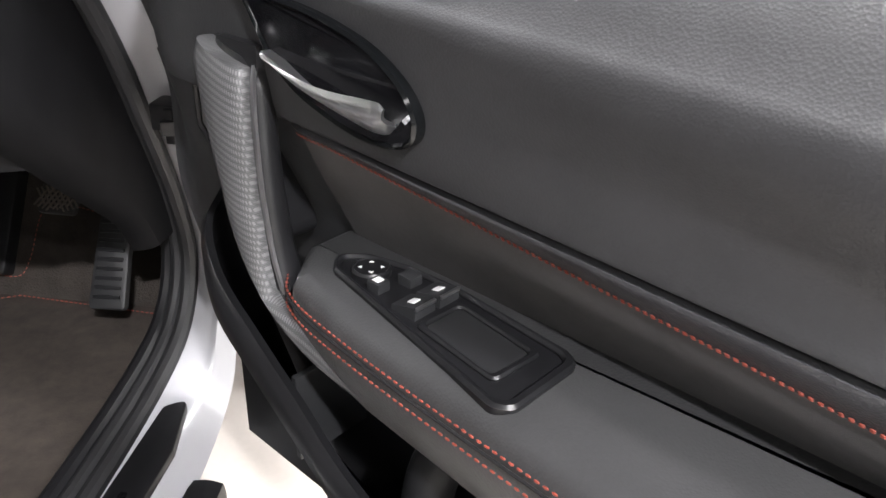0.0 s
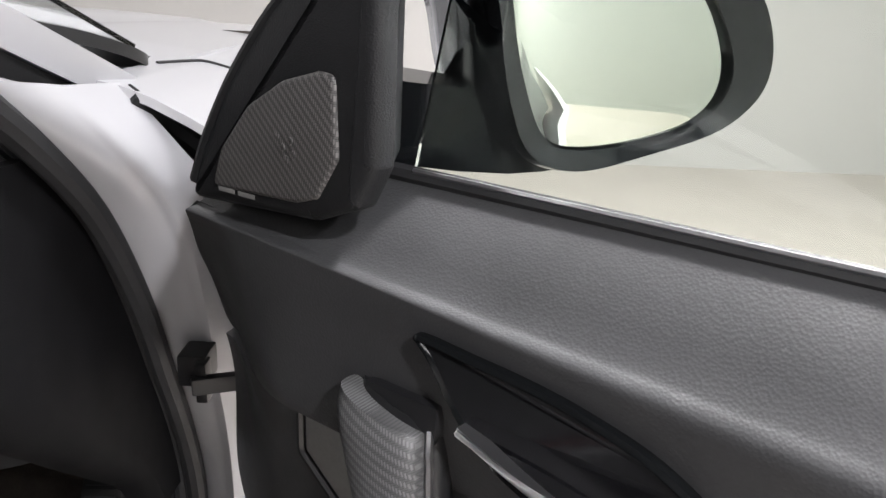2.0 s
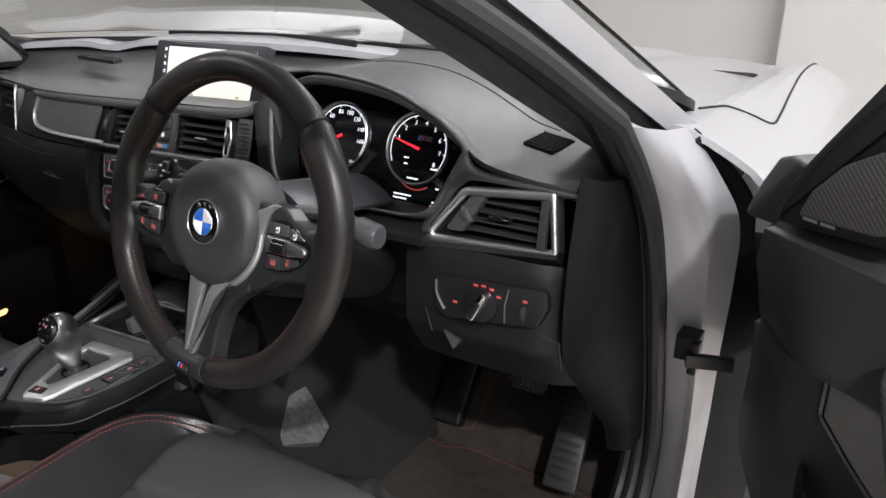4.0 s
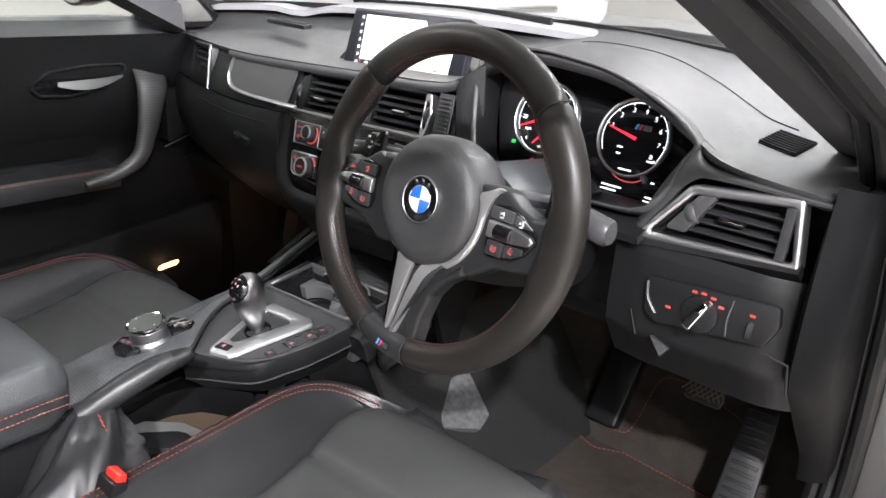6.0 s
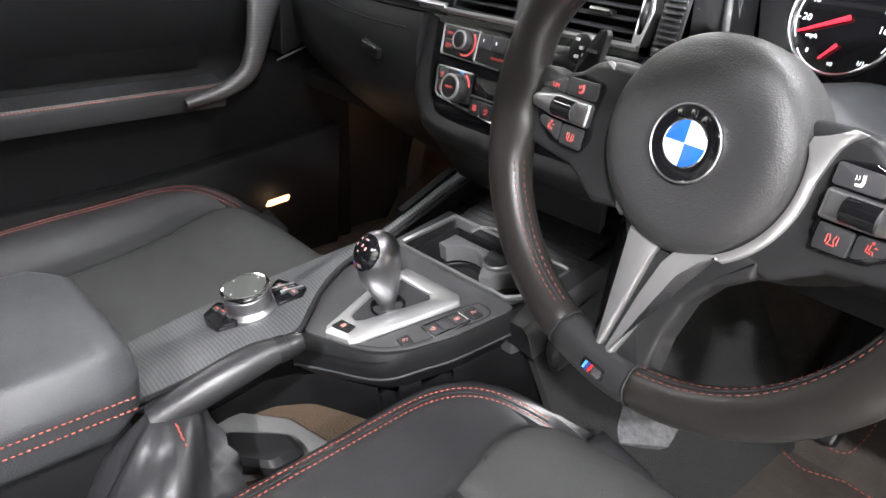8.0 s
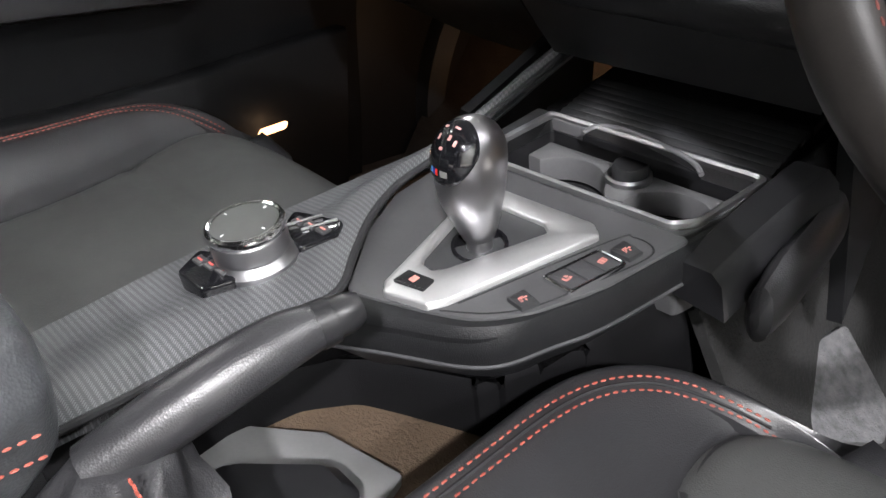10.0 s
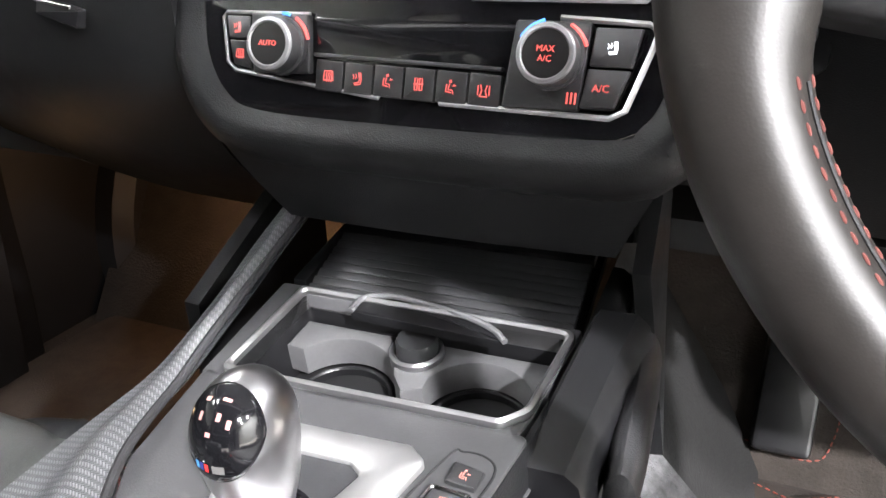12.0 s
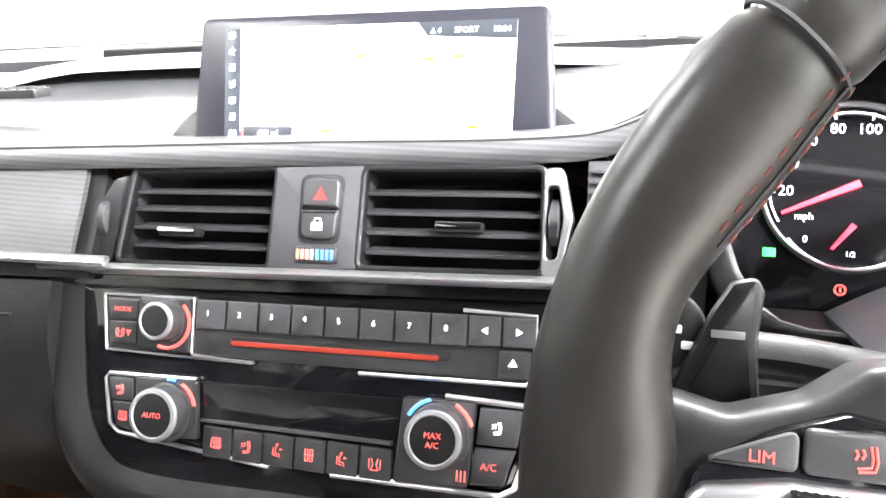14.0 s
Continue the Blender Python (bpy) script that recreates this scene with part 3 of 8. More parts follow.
part("footwell_side", box(0.03, 0.35, 0.55, (0.735, 1.18, 0.45), 0.01), BLACK, body, "black kick panel")
part("footwell_side", box(0.03, 0.40, 0.60, (-0.76, 1.15, 0.45), 0.01), BLACK, body, "black kick panel")
# door check strap and hinges
part("check_strap", merge(box(0.030, 0.040, 0.034, (0.800, 0.862, 0.660), 0.004), box(0.012, 0.02, 0.044, (0.812, 0.842, 0.652), 0.003), moved(box(0.012, 0.06, 0.018, (0, 0, 0), 0.003), pose(0.832, 0.838, 0.652, 0, 0, -70))), SMOOTH, body, "black door check strap")

for wx in (0.80, -0.80):
    for wy in (1.45, -1.24):
        hub = part("wheel", moved(lathe([(0.02, 0.03), (0.21, 0.05), (0.235, 0.09), (0.235, -0.09), (0.05, -0.09)], 36), pose(wx, wy, 0.325, 0, 90, 0)), GREYMETAL, body, "grey alloy wheel")
        part("tyre", moved(lathe([(0.235, -0.10), (0.30, -0.112), (0.325, -0.09), (0.325, 0.09), (0.30, 0.112), (0.235, 0.10)], 48), pose(wx, wy, 0.325, 0, 90, 0)), RUBBER, hub, "black tyre")

# ---- dashboard ----
dash = thing("dashboard", "dark grey soft dashboard with silver trim", "dashboard", (0, 0.8, 0.75))
LIP_Y = [(-0.735, 0.868), (-0.60, 0.815), (-0.45, 0.762), (-0.34, 0.728), (-0.25, 0.713), (-0.15, 0.706), (0.0, 0.704), (0.165, 0.703), (0.20, 0.702), (0.232, 0.703), (0.30, 0.706), (0.37, 0.705), (0.43, 0.702), (0.495, 0.695), (0.54, 0.686), (0.575, 0.675), (0.64, 0.668), (0.70, 0.674), (0.735, 0.70)]
LIP_Z = [(-0.735, 0.893), (-0.45, 0.903), (-0.30, 0.908), (-0.15, 0.914), (0.0, 0.920), (0.165, 0.927), (0.20, 0.938), (0.232, 0.960), (0.27, 0.976), (0.305, 0.982), (0.37, 0.979), (0.43, 0.970), (0.495, 0.947), (0.54, 0.924), (0.575, 0.908), (0.64, 0.899), (0.70, 0.895), (0.735, 0.89)]


def dash_top(u, v):
    """From the rounded front lip (v = 0) to the foot of the windscreen."""
    x = -0.735 + 1.447 * u
    y0, z0 = at_x(LIP_Y, x), at_x(LIP_Z, x)
    y1, z1 = 0.955 + 0.125 * (1 - (x / 0.735) ** 2), 0.958 + (0.026 + 0.020 * smooth_step(-0.05, 0.3, x)) * (1 - (x / 0.735) ** 2)
    if v < 0.12:
        a = v / 0.12 * math.pi / 2
        return (x, y0 + 0.010 - 0.010 * math.sin(a), z0 - 0.012 + 0.012 * (1 - math.cos(a)))
    w = (v - 0.12) / 0.88
    bend = 0.012 * math.sin(math.pi * min(1, w * 1.6)) if w < 0.625 else 0
    return (x, y0 + (y1 - y0) * w, z0 + (z1 - z0) * w ** (1.5 if x > 0.25 else 1.5 + 1.1 * min(1.0, (0.25 - x) / 0.15)) + bend * math.exp(-((x - 0.40) / 0.12) ** 2))
part("top_pad", sheet(dash_top, 96, 26, 0.012), DASHPAD, dash, "grey grained dashboard top", sharp=60)
part("pad_seam", tube([V(dash_top(u, 0.55)) + V((0, 0, 0.0006)) for u in [0.70 + 0.004 * i for i in range(58)]], 0.0009, 5), DARK, dash)

# face of the dashboard on the passenger side, and its trim
def face_line(x, s):
    """s: 0 at the lip, 1 at the lower edge of the face."""
    y0, z0 = at_x(LIP_Y, x), at_x(LIP_Z, x)
    return V((x, y0 - 0.002 - 0.022 * s + 0.004 * math.cos(math.pi * s), z0 - 0.012 - 0.070 * s))
part("passenger_face", sheet(lambda u, v: face_line(-0.735 + 0.60 * u, v) + V((0, 0.004, 0)), 40, 8, -0.006), BLACK, dash, "black dashboard face")
TRIM_U = [(0.0, 0.06), (0.12, 0.0), (1.0, 0.0)]
def trim(u, v):
    lo, hi = -0.348 + 0.030 * max(0, v - 0.55) ** 1.5 * 5, -0.146
    return face_line(lo + (hi - lo) * u, 0.02 + (0.70 + 0.10 * u) * v) + V((0, -0.003, 0))
part("passenger_trim", sheet(trim, 30, 10, -0.004), TWILL_DASH, dash, "grey woven-look trim panel")
SILVER_LINE = [(-0.342, -0.06), (-0.351, 0.10), (-0.353, 0.30), (-0.345, 0.52), (-0.322, 0.69), (-0.28, 0.76), (-0.22, 0.80), (-0.16, 0.82), (-0.118, 0.83)]
SILVER_PATH = [face_line(x, s) + V((0, -0.004, 0)) for x, s in SILVER_LINE]
part("silver_trim", tube(spline(SILVER_PATH, 6), 0.0042, 8, 0.6), SILVER, dash, "satin silver trim strip")


def lower_face(u, v):
    x = -0.735 + 0.577 * u
    a = face_line(x, 1.02)
    k = [(0.0, 0.0), (0.07, -0.006), (0.2, -0.010), (0.45, 0.002), (0.65, 0.035), (0.8, 0.075), (1.0, 0.15)]
    return (x, a.y + at_x(k, v), a.z - 0.25 * v)
part("glovebox_panel", sheet(lower_face, 24, 30, -0.012), BLACK, dash, "black glovebox panel")
part("glovebox_seam", tube([V(lower_face(0.38 + 0.005 * i, 0.085)) + V((0, -0.0005, 0)) for i in range(115)], 0.0010, 5), DARK, dash)
LATCH = basis((-0.262, at_x(LIP_Y, -0.262) - 0.038, 0.768), (1, -0.12, -0.10), (0, 0.05, 1))
gl = part("glovebox_latch", moved(plate(rounded([(-0.020, -0.006), (0.022, -0.010), (0.026, 0.004), (-0.018, 0.007)], 0.002), -0.004, 0.006, 0.002), LATCH), SMOOTH, dash, "black glovebox latch")
part("latch_edge", moved(plate(rect(0.036, 0.003, 0, 0.004, 0.001), 0.005, 0.0075, 0.0008), LATCH), CHROME, gl, "chrome edge")
part("under_dash", box(1.46, 0.25, 0.03, (0.0, 0.98, 0.60), 0.01), DARK, dash, "dark underside")
part("dash_core", box(1.38, 0.2, 0.22, (0.0, 0.95, 0.75), 0.02), DARK, dash, "dark core behind the vents")
# pad that stands between the centre vents and the dials
part("column_face", sheet(lambda u, v: (0.192 + 0.046 * u, 0.702 + 0.012 * v - 0.006 * math.sin(math.pi * u), at_x(LIP_Z, 0.192 + 0.046 * u) - 0.006 - (at_x(LIP_Z, 0.192 + 0.046 * u) - 0.80) * v), 8, 10, -0.01), DASHPAD, dash, "grey pad beside the dials")
# slot for warm air at the foot of the screen
DEFROST = basis((-0.40, 0.895, 0.9455), (1, -0.25, 0.02), (0.2, 0.95, 0.13))
df = part("defroster_slot", moved(plate(rounded([(-0.085, -0.010), (0.085, -0.010), (0.080, 0.012), (-0.090, 0.012)], 0.004), -0.004, 0.0035, 0.001), DEFROST), SMOOTH, dash, "black defroster slot")
for i in range(11):
    part("slat", moved(box(0.002, 0.018, 0.003, (-0.075 + 0.015 * i, 0.001, 0.0040), 0.0005), DEFROST), DARK, df)

# systems on the centre stack and the display
STACK = basis((0, 0.676, 0.795), (1, -0.045, 0.028), (0, 0.247, 0.968))
DISPLAY = basis((0.015, 0.787, 0.961), (1, -0.03, 0.016), (0, 0.33, 0.944))
CLUSTER = basis((0.39, 0.735, 0.885), (1, -0.05, 0), (0, 0.3, 0.95))
RIGHT = basis((0.60, 0.648, 0.745), (1, 0.0, 0), (0, 0.15, 0.99))
CONSOLE = basis((0, 0.55, 0.557), (1, 0, 0.034), (0, 0.984, 0.1775))


def vent(name, outline, m, parent, label, x0, x1, ys, knob, depth=0.05):
    """An air vent: rim, dark box, slats and a centre tab."""
    base = part(name, hoop(inset(outline, -0.004), outline, -0.004, 0.004, 0.0012), SMOOTH, parent, label, m)
    part("vent_box", moved(loft([[(x, y, 0.0) for x, y in outline], [(x, y, -depth) for x, y in outline]], caps=False), m), DARK, base)
    part("vent_back", moved(plate(outline, -depth - 0.004, -depth, 0.001), m), DARK, base)
    for y, (a, b) in zip(ys, [(x0, x1)] * len(ys) if not isinstance(x0, list) else list(zip(x0, x1))):
        part("slat", moved(moved(box(b - a, 0.0022, 0.016, (0, 0, 0), 0.0008), pose((a + b) / 2, y, -0.009, 14, 0, 0)), m), BUTTON, base)
    kx, ky = knob
    part("vent_tab", moved(merge(box(0.027, 0.006, 0.010, (kx, ky, 0.0), 0.002)), m), SMOOTH, base)
    part("tab_edge", moved(box(0.026, 0.0035, 0.002, (kx, ky + 0.001, 0.0058), 0.0008), m), CHROME, base, "chrome tab edge")
    return base


# vent at the passenger's end
FAR_VENT = basis((-0.530, 0.777, 0.852), (0.94, -0.34, 0.03), (0, 0.16, 0.98))
fo = rounded([(0.076, -0.050), (0.066, 0.046), (-0.070, 0.044), (-0.078, -0.038)], [0.012, 0.010, 0.006, 0.006])
fi = rounded([(0.062, -0.040), (0.055, 0.037), (-0.062, 0.036), (-0.068, -0.030)], [0.009, 0.008, 0.005, 0.005])
part("vent_rim", moved(hoop(fo, fi, -0.02, 0.004, 0.003), FAR_VENT), SMOOTH, dash, "black vent rim", sharp=50)
part("vent_edge", moved(tube(spline([(0.058, 0.046, 0.002), (0.066, 0.040, 0.004), (0.071, 0.026, 0.005), (0.074, 0.000, 0.005), (0.079, -0.040, 0.004), (0.080, -0.052, 0.002)], 5), 0.0026, 8, 0.7), FAR_VENT), GREYMETAL, dash, "satin silver edge of the vent")
vent("air_vent", fi, FAR_VENT, dash, "black passenger air vent", -0.062, 0.050, [0.026, 0.014, 0.002, -0.010, -0.022], (0.0, 0.002))

# surround of the upper centre vents
surround = [(-0.160, 0.044), (0.165, 0.050), (0.168, 0.112), (-0.118, 0.114), (-0.140, 0.092)]
part("vent_panel", moved(plate(rounded(surround, 0.008), -0.075, -0.058, 0.002), STACK), DARK, dash, "black vent surround")
lo = rounded([(-0.118, 0.053), (-0.0155, 0.053), (-0.0125, 0.110), (-0.109, 0.108)], 0.003)
vent("air_vent", lo, STACK, dash, "black centre air vent", -0.112, -0.015, [0.098, 0.087, 0.0755, 0.064], (-0.076, 0.0715))
ro = rounded([(0.0445, 0.055), (0.149, 0.056), (0.148, 0.110), (0.0465, 0.110)], 0.003)
vent("air_vent", ro, STACK, dash, "black centre air vent", 0.046, 0.148, [0.099, 0.0875, 0.076, 0.0645], (0.103, 0.0785))
part("vent_wheel_frame", moved(plate(rounded([(-0.150, 0.050), (-0.124, 0.051), (-0.113, 0.108), (-0.126, 0.104), (-0.140, 0.082)], 0.005), -0.01, 0.003, 0.002), STACK), SMOOTH, dash)
part("vent_wheel", moved(lathe([(0.012, -0.003), (0.014, -0.002), (0.014, 0.002), (0.012, 0.003)], 28), STACK @ pose(-0.131, 0.079, -0.006, 0, 90, 0) @ Matrix.Diagonal((1, 1, 1.2, 1))), BUTTON, dash, "ribbed vent thumbwheel")
part("vent_wheel_frame", moved(hoop(rounded([(0.150, 0.052), (0.160, 0.052), (0.166, 0.085), (0.160, 0.112), (0.150, 0.112)], 0.004), rounded([(0.152, 0.062), (0.158, 0.062), (0.161, 0.085), (0.158, 0.102), (0.152, 0.102)], 0.003), -0.01, 0.005, 0.001), STACK), SILVER, dash, "silver vent edge")
part("vent_wheel", moved(lathe([(0.012, -0.003), (0.014, -0.002), (0.014, 0.002), (0.012, 0.003)], 28), STACK @ pose(0.156, 0.082, -0.006, 0, 90, 0)), BUTTON, dash, "ribbed vent thumbwheel")
def upper_lip(u, v):
    x = -0.37 + 0.565 * u
    return (x, at_x(LIP_Y, x) - 0.004 - 0.003 * math.sin(math.pi * v), at_x(LIP_Z, x) - 0.002 - 0.013 * v)
part("upper_lip", sheet(upper_lip, 40, 5, -0.004), TWILL_DASH, dash, "woven-look strip above the vents")
part("silver_trim", moved(sheet(lambda u, v: (-0.172 + 0.335 * u, 0.0425 + 0.0036 * u + 0.007 * v, 0.008 - 0.006 * math.sin(math.pi * v) * -1), 24, 6, 0.006), STACK), SILVER, dash, "satin silver trim strip")
part("gloss_strip", moved(sheet(lambda u, v: (-0.150 + 0.312 * u, 0.0355 + 0.004 * u + 0.0065 * v, 0.004), 20, 2, 0.004), STACK), PIANO, dash, "gloss black strip")
part("vent_side_rib", moved(merge(*[box(0.022, 0.0022, 0.004, (0.186, 0.052 + 0.0058 * i, 0.004), 0.0008) for i in range(11)], box(0.026, 0.07, 0.004, (0.186, 0.081, 0.0), 0.001)), STACK), KEYGREY, dash, "ribbed grey end piece", kind="stuff")

# engine start button between the stack and the column
START = basis((0.217, 0.700, 0.779), (1, 0.05, 0), (0, 0.25, 0.97))
start = part("start_button", moved(lathe([(0.0115, -0.01), (0.0115, 0.004), (0.0100, 0.006), (0.0092, 0.004)], 32), START), SILVER, dash, "silver ring of the start button")
part("button_cap", moved(lathe([(0.0093, 0.0), (0.0091, 0.004), (0.007, 0.0046), (0.0005, 0.0042)], 32), START), REDPLASTIC, start, "red start button")
part("button_surround", moved(plate(rect(0.040, 0.040, 0.0, 0.0, 0.008), -0.02, 0.0, 0.003), START), SMOOTH, start, "black surround")

# hazard and lock switch panel
hz = part("switch_panel", moved(plate(rounded([(-0.0145, 0.050), (0.0430, 0.052), (0.0450, 0.113), (-0.0115, 0.112)], 0.002), -0.02, 0.004, 0.0015), STACK), KEYGREY, dash, "grey panel with hazard switch")
part("switch_well", moved(plate(rounded([(0.0055, 0.0665), (0.0320, 0.0665), (0.0340, 0.1075), (0.0060, 0.1075)], 0.006), 0.0025, 0.0046, 0.0005), STACK), DARK, hz, "dark gap round the switches")
part("hazard_button", moved(plate(rounded([(0.0078, 0.0872), (0.0318, 0.0872), (0.0322, 0.1055), (0.0080, 0.1055)], [0.001, 0.001, 0.006, 0.006]), 0.003, 0.0075, 0.002, 3), STACK), BUTTON, hz, "hazard button")
part("hazard_mark", moved(plate([(0.0155, 0.0920), (0.0248, 0.0920), (0.0202, 0.1000)], 0.0074, 0.0078, 0.0001), STACK), GLOW_HAZARD, hz, "dim red triangle")
part("lock_button", moved(plate(rounded([(0.0078, 0.0690), (0.0300, 0.0690), (0.0316, 0.0862), (0.0078, 0.0862)], [0.006, 0.006, 0.001, 0.001]), 0.003, 0.0075, 0.002, 3), STACK), BUTTON, hz, "lock button")
part("lock_mark", moved(merge(plate(rect(0.0070, 0.0048, 0.0188, 0.0765, 0.0006), 0.0074, 0.0078, 0.0001), tube([(0.0170, 0.0788, 0.0076), (0.0176, 0.0812, 0.0076), (0.0208, 0.0812, 0.0076), (0.0214, 0.0788, 0.0076)], 0.0005, 5)), STACK), PRINT, hz)
tw = part("temperature_wheel", moved(plate(rect(0.028, 0.0100, 0.0178, 0.0600, 0.003), 0.003, 0.006, 0.002), STACK), BUTTON, hz)
for i in range(4):
    part("red_bar", moved(plate(rect(0.0020, 0.006, 0.0070 + 0.0030 * i, 0.0600, 0.0005), 0.006, 0.0066, 0.0001), STACK), surface("warm_bar_%d" % i, (0.55, 0.16 + 0.05 * i, 0.10 + 0.05 * i), 0.4), tw)
    part("blue_bar", moved(plate(rect(0.0020, 0.006, 0.0195 + 0.0030 * i, 0.0600, 0.0005), 0.006, 0.0066, 0.0001), STACK), surface("cold_bar_%d" % i, (0.08, 0.28 - 0.03 * i, 0.55), 0.4), tw)

# gloss panel that carries radio and climate unit, with its padded rim
gloss = [(-0.150, 0.040), (-0.145, -0.010), (-0.139, -0.045), (-0.122, -0.072), (-0.092, -0.083), (0.0, -0.0845), (0.13, -0.082), (0.152, -0.072), (0.163, -0.050), (0.168, 0.0), (0.170, 0.044)]
gl_out = rounded(gloss, 0.012)
part("gloss_panel", moved(plate(gl_out, -0.03, 0.0, 0.002), STACK), PIANO, dash, "gloss black centre panel")
rim_open = spline([(p[0], p[1], 0) for p in gloss], 5)
RIMP = [(-0.010, 0.0), (0.0, 0.006), (0.010, 0.006), (0.020, -0.002), (0.024, -0.02), (0.022, -0.05)]
def rim_ring(i):
    p = rim_open[i]
    a, b = rim_open[max(0, i - 1)], rim_open[min(len(rim_open) - 1, i + 1)]
    t = (b - a).normalized()
    nrm = V((t.y, -t.x, 0))
    return [p + nrm * (q[0] + 0.006) * -1 * -1 + V((0, 0, q[1])) for q in RIMP]
part("stack_rim", moved(loft([rim_ring(i) for i in range(len(rim_open))], closed=False, caps=False), STACK), BLACK, dash, "soft black rim round the centre panel", sharp=60)
# chin below the rim
part("stack_chin", moved(sheet(lambda u, v: (-0.135 + 0.30 * u + (0.03 * v) * (1 - 2 * u) , -0.098 - 0.055 * v + 0.004 * u, 0.000 - 0.050 * v ** 1.2 - 0.012 * (2 * u - 1) ** 2), 20, 8, -0.012), STACK), BLACK, dash, "black chin below the centre panel")

def knob(at, m, parent, face, r=0.0165, h=0.020, ring=KNOBRING):
    """A rotary knob: ribbed skirt, bright ring, flat cap."""
    x, y = at
    k = part("rotary_knob", moved(lathe([(r * 1.12, 0), (r * 1.12, h * 0.25), (r * 1.02, h * 0.3), (r, h * 0.9), (r * 0.9, h)], 36), m @ pose(x, y, 0.002)), BUTTON, parent, "black rotary knob")
    part("knob_ring", moved(lathe([(r * 0.99, h * 0.9), (r * 1.0, h * 1.0), (r * 0.96, h * 1.07), (r * 0.84, h * 1.10), (r * 0.80, h * 1.06), (r * 0.79, h * 0.9)], 36), m @ pose(x, y, 0.002)), ring, k, "bright ring")
    part("knob_cap", moved(lathe([(r * 0.80, h * 0.9), (r * 0.79, h * 1.04), (r * 0.4, h * 1.06), (0.0005, h * 1.06)], 28), m @ pose(x, y, 0.002)), face, k)
    return k


def key(outline, parent, m, material=BUTTON, h0=0.0, h1=0.004, name="key"):
    return part(name, moved(plate(rounded(outline, 0.0008, 2), h0, h1, 0.0009), m), material, parent)


def mark(x, y, w, h, parent, m, material, z=0.0041, name="mark"):
    return part(name, moved(plate(rect(w, h, x, y, 0.0004), z, z + 0.0003, 0.0001), m), material, parent)


def word(s, x, y, size, parent, m, material, z=0.0042, name="lettering"):
    return part(name, moved(lettering(s, size), m @ pose(x, y, z)), material, parent, sharp=20)


ICONS = {
    "screen": [[(-0.5, -0.4), (-0.42, 0.4), (0.42, 0.4), (0.5, -0.4), (-0.5, -0.4)], [(-0.2, -0.55), (-0.12, -0.2), (-0.24, 0.1), (-0.16, 0.3)], [(0.04, -0.55), (0.12, -0.2), (0.0, 0.1), (0.08, 0.3)], [(0.28, -0.55), (0.36, -0.2), (0.24, 0.1), (0.32, 0.3)]],
    "seat": [[(0.1, 0.5), (0.2, 0.0), (0.15, -0.35), (-0.35, -0.45)], [(0.28, 0.5), (0.38, -0.1), (0.3, -0.5), (-0.3, -0.58)], [(-0.45, -0.1), (-0.35, 0.1), (-0.45, 0.3)], [(-0.2, -0.05), (-0.1, 0.15), (-0.2, 0.35)]],
    "person": [[(-0.1, 0.55), (0.05, 0.6), (0.05, 0.42), (-0.1, 0.4), (-0.1, 0.55)], [(-0.1, 0.3), (-0.2, -0.2), (0.2, -0.25), (0.25, -0.55)], [(-0.35, 0.25), (-0.42, -0.35), (0.05, -0.45)], [(0.5, 0.15), (0.2, 0.12), (0.32, 0.24)]],
    "vents": [[(-0.35, -0.5), (-0.1, -0.5), (-0.1, 0.5), (-0.35, 0.5), (-0.35, -0.5)], [(0.1, -0.5), (0.35, -0.5), (0.35, 0.5), (0.1, 0.5), (0.1, -0.5)], [(-0.45, 0.0), (0.45, 0.0)]],
    "fan": [[(-0.5, -0.4), (-0.5, 0.4)], [(-0.3, -0.45), (-0.15, 0.0), (-0.3, 0.45)], [(0.5, -0.4), (0.5, 0.4)], [(0.3, -0.45), (0.15, 0.0), (0.3, 0.45)], [(-0.35, -0.5), (0.35, -0.5)]],
}


def icon(kind, x, y, size, parent, m, material, z=0.0047):
    """A printed pictogram of thin strokes."""
    strokes = [tube([(x + size * px, y + size * py, z) for px, py in line], 0.00036, 4) for line in ICONS[kind]]
    return part("icon", moved(merge(*strokes), m), material, parent)


# radio
radio = thing("car_radio", "grey-black car radio with preset keys and disc slot", "radio", STACK @ V((0.01, 0.012, 0.0)))
part("radio_body", moved(plate(rounded([(-0.126, 0.030), (-0.122, -0.0015), (-0.118, -0.0035), (0.146, -0.005), (0.148, 0.030)], 0.003), -0.02, 0.0022, 0.001), STACK), BUTTON, radio, "dark radio front")
part("radio_rim", moved(hoop(rounded([(-0.1275, 0.0315), (-0.1235, -0.0050), (-0.0200, -0.0070), (-0.0200, -0.0050), (-0.0610, -0.0042), (-0.0610, 0.0315)], 0.0015), rounded([(-0.1255, 0.0297), (-0.1217, -0.0035), (-0.0240, -0.0062), (-0.0240, -0.0058), (-0.0624, -0.0030), (-0.0624, 0.0297)], 0.001), 0.0, 0.004, 0.0005), STACK), SILVER, radio, "silver edge")
part("radio_rim", moved(tube([(0.048, -0.0068, 0.003), (0.144, -0.0062, 0.003), (0.147, -0.003, 0.003), (0.149, 0.016, 0.003), (0.149, 0.031, 0.003), (0.108, 0.0325, 0.003)], 0.0013, 6), STACK), SILVER, radio, "silver edge")
for i in range(8):
    x0 = -0.0600 + 0.0214 * i
    k = key([(x0 + 0.0006, 0.0125), (x0 + 0.0208, 0.0125), (x0 + 0.0208, 0.0300), (x0 + 0.0006, 0.0300)], radio, STACK, KEYGREY, 0.0, 0.0048)
    word(str(i + 1), x0 + 0.009, 0.022, 0.0046, k, STACK, GLOW_WHITE, 0.0049)
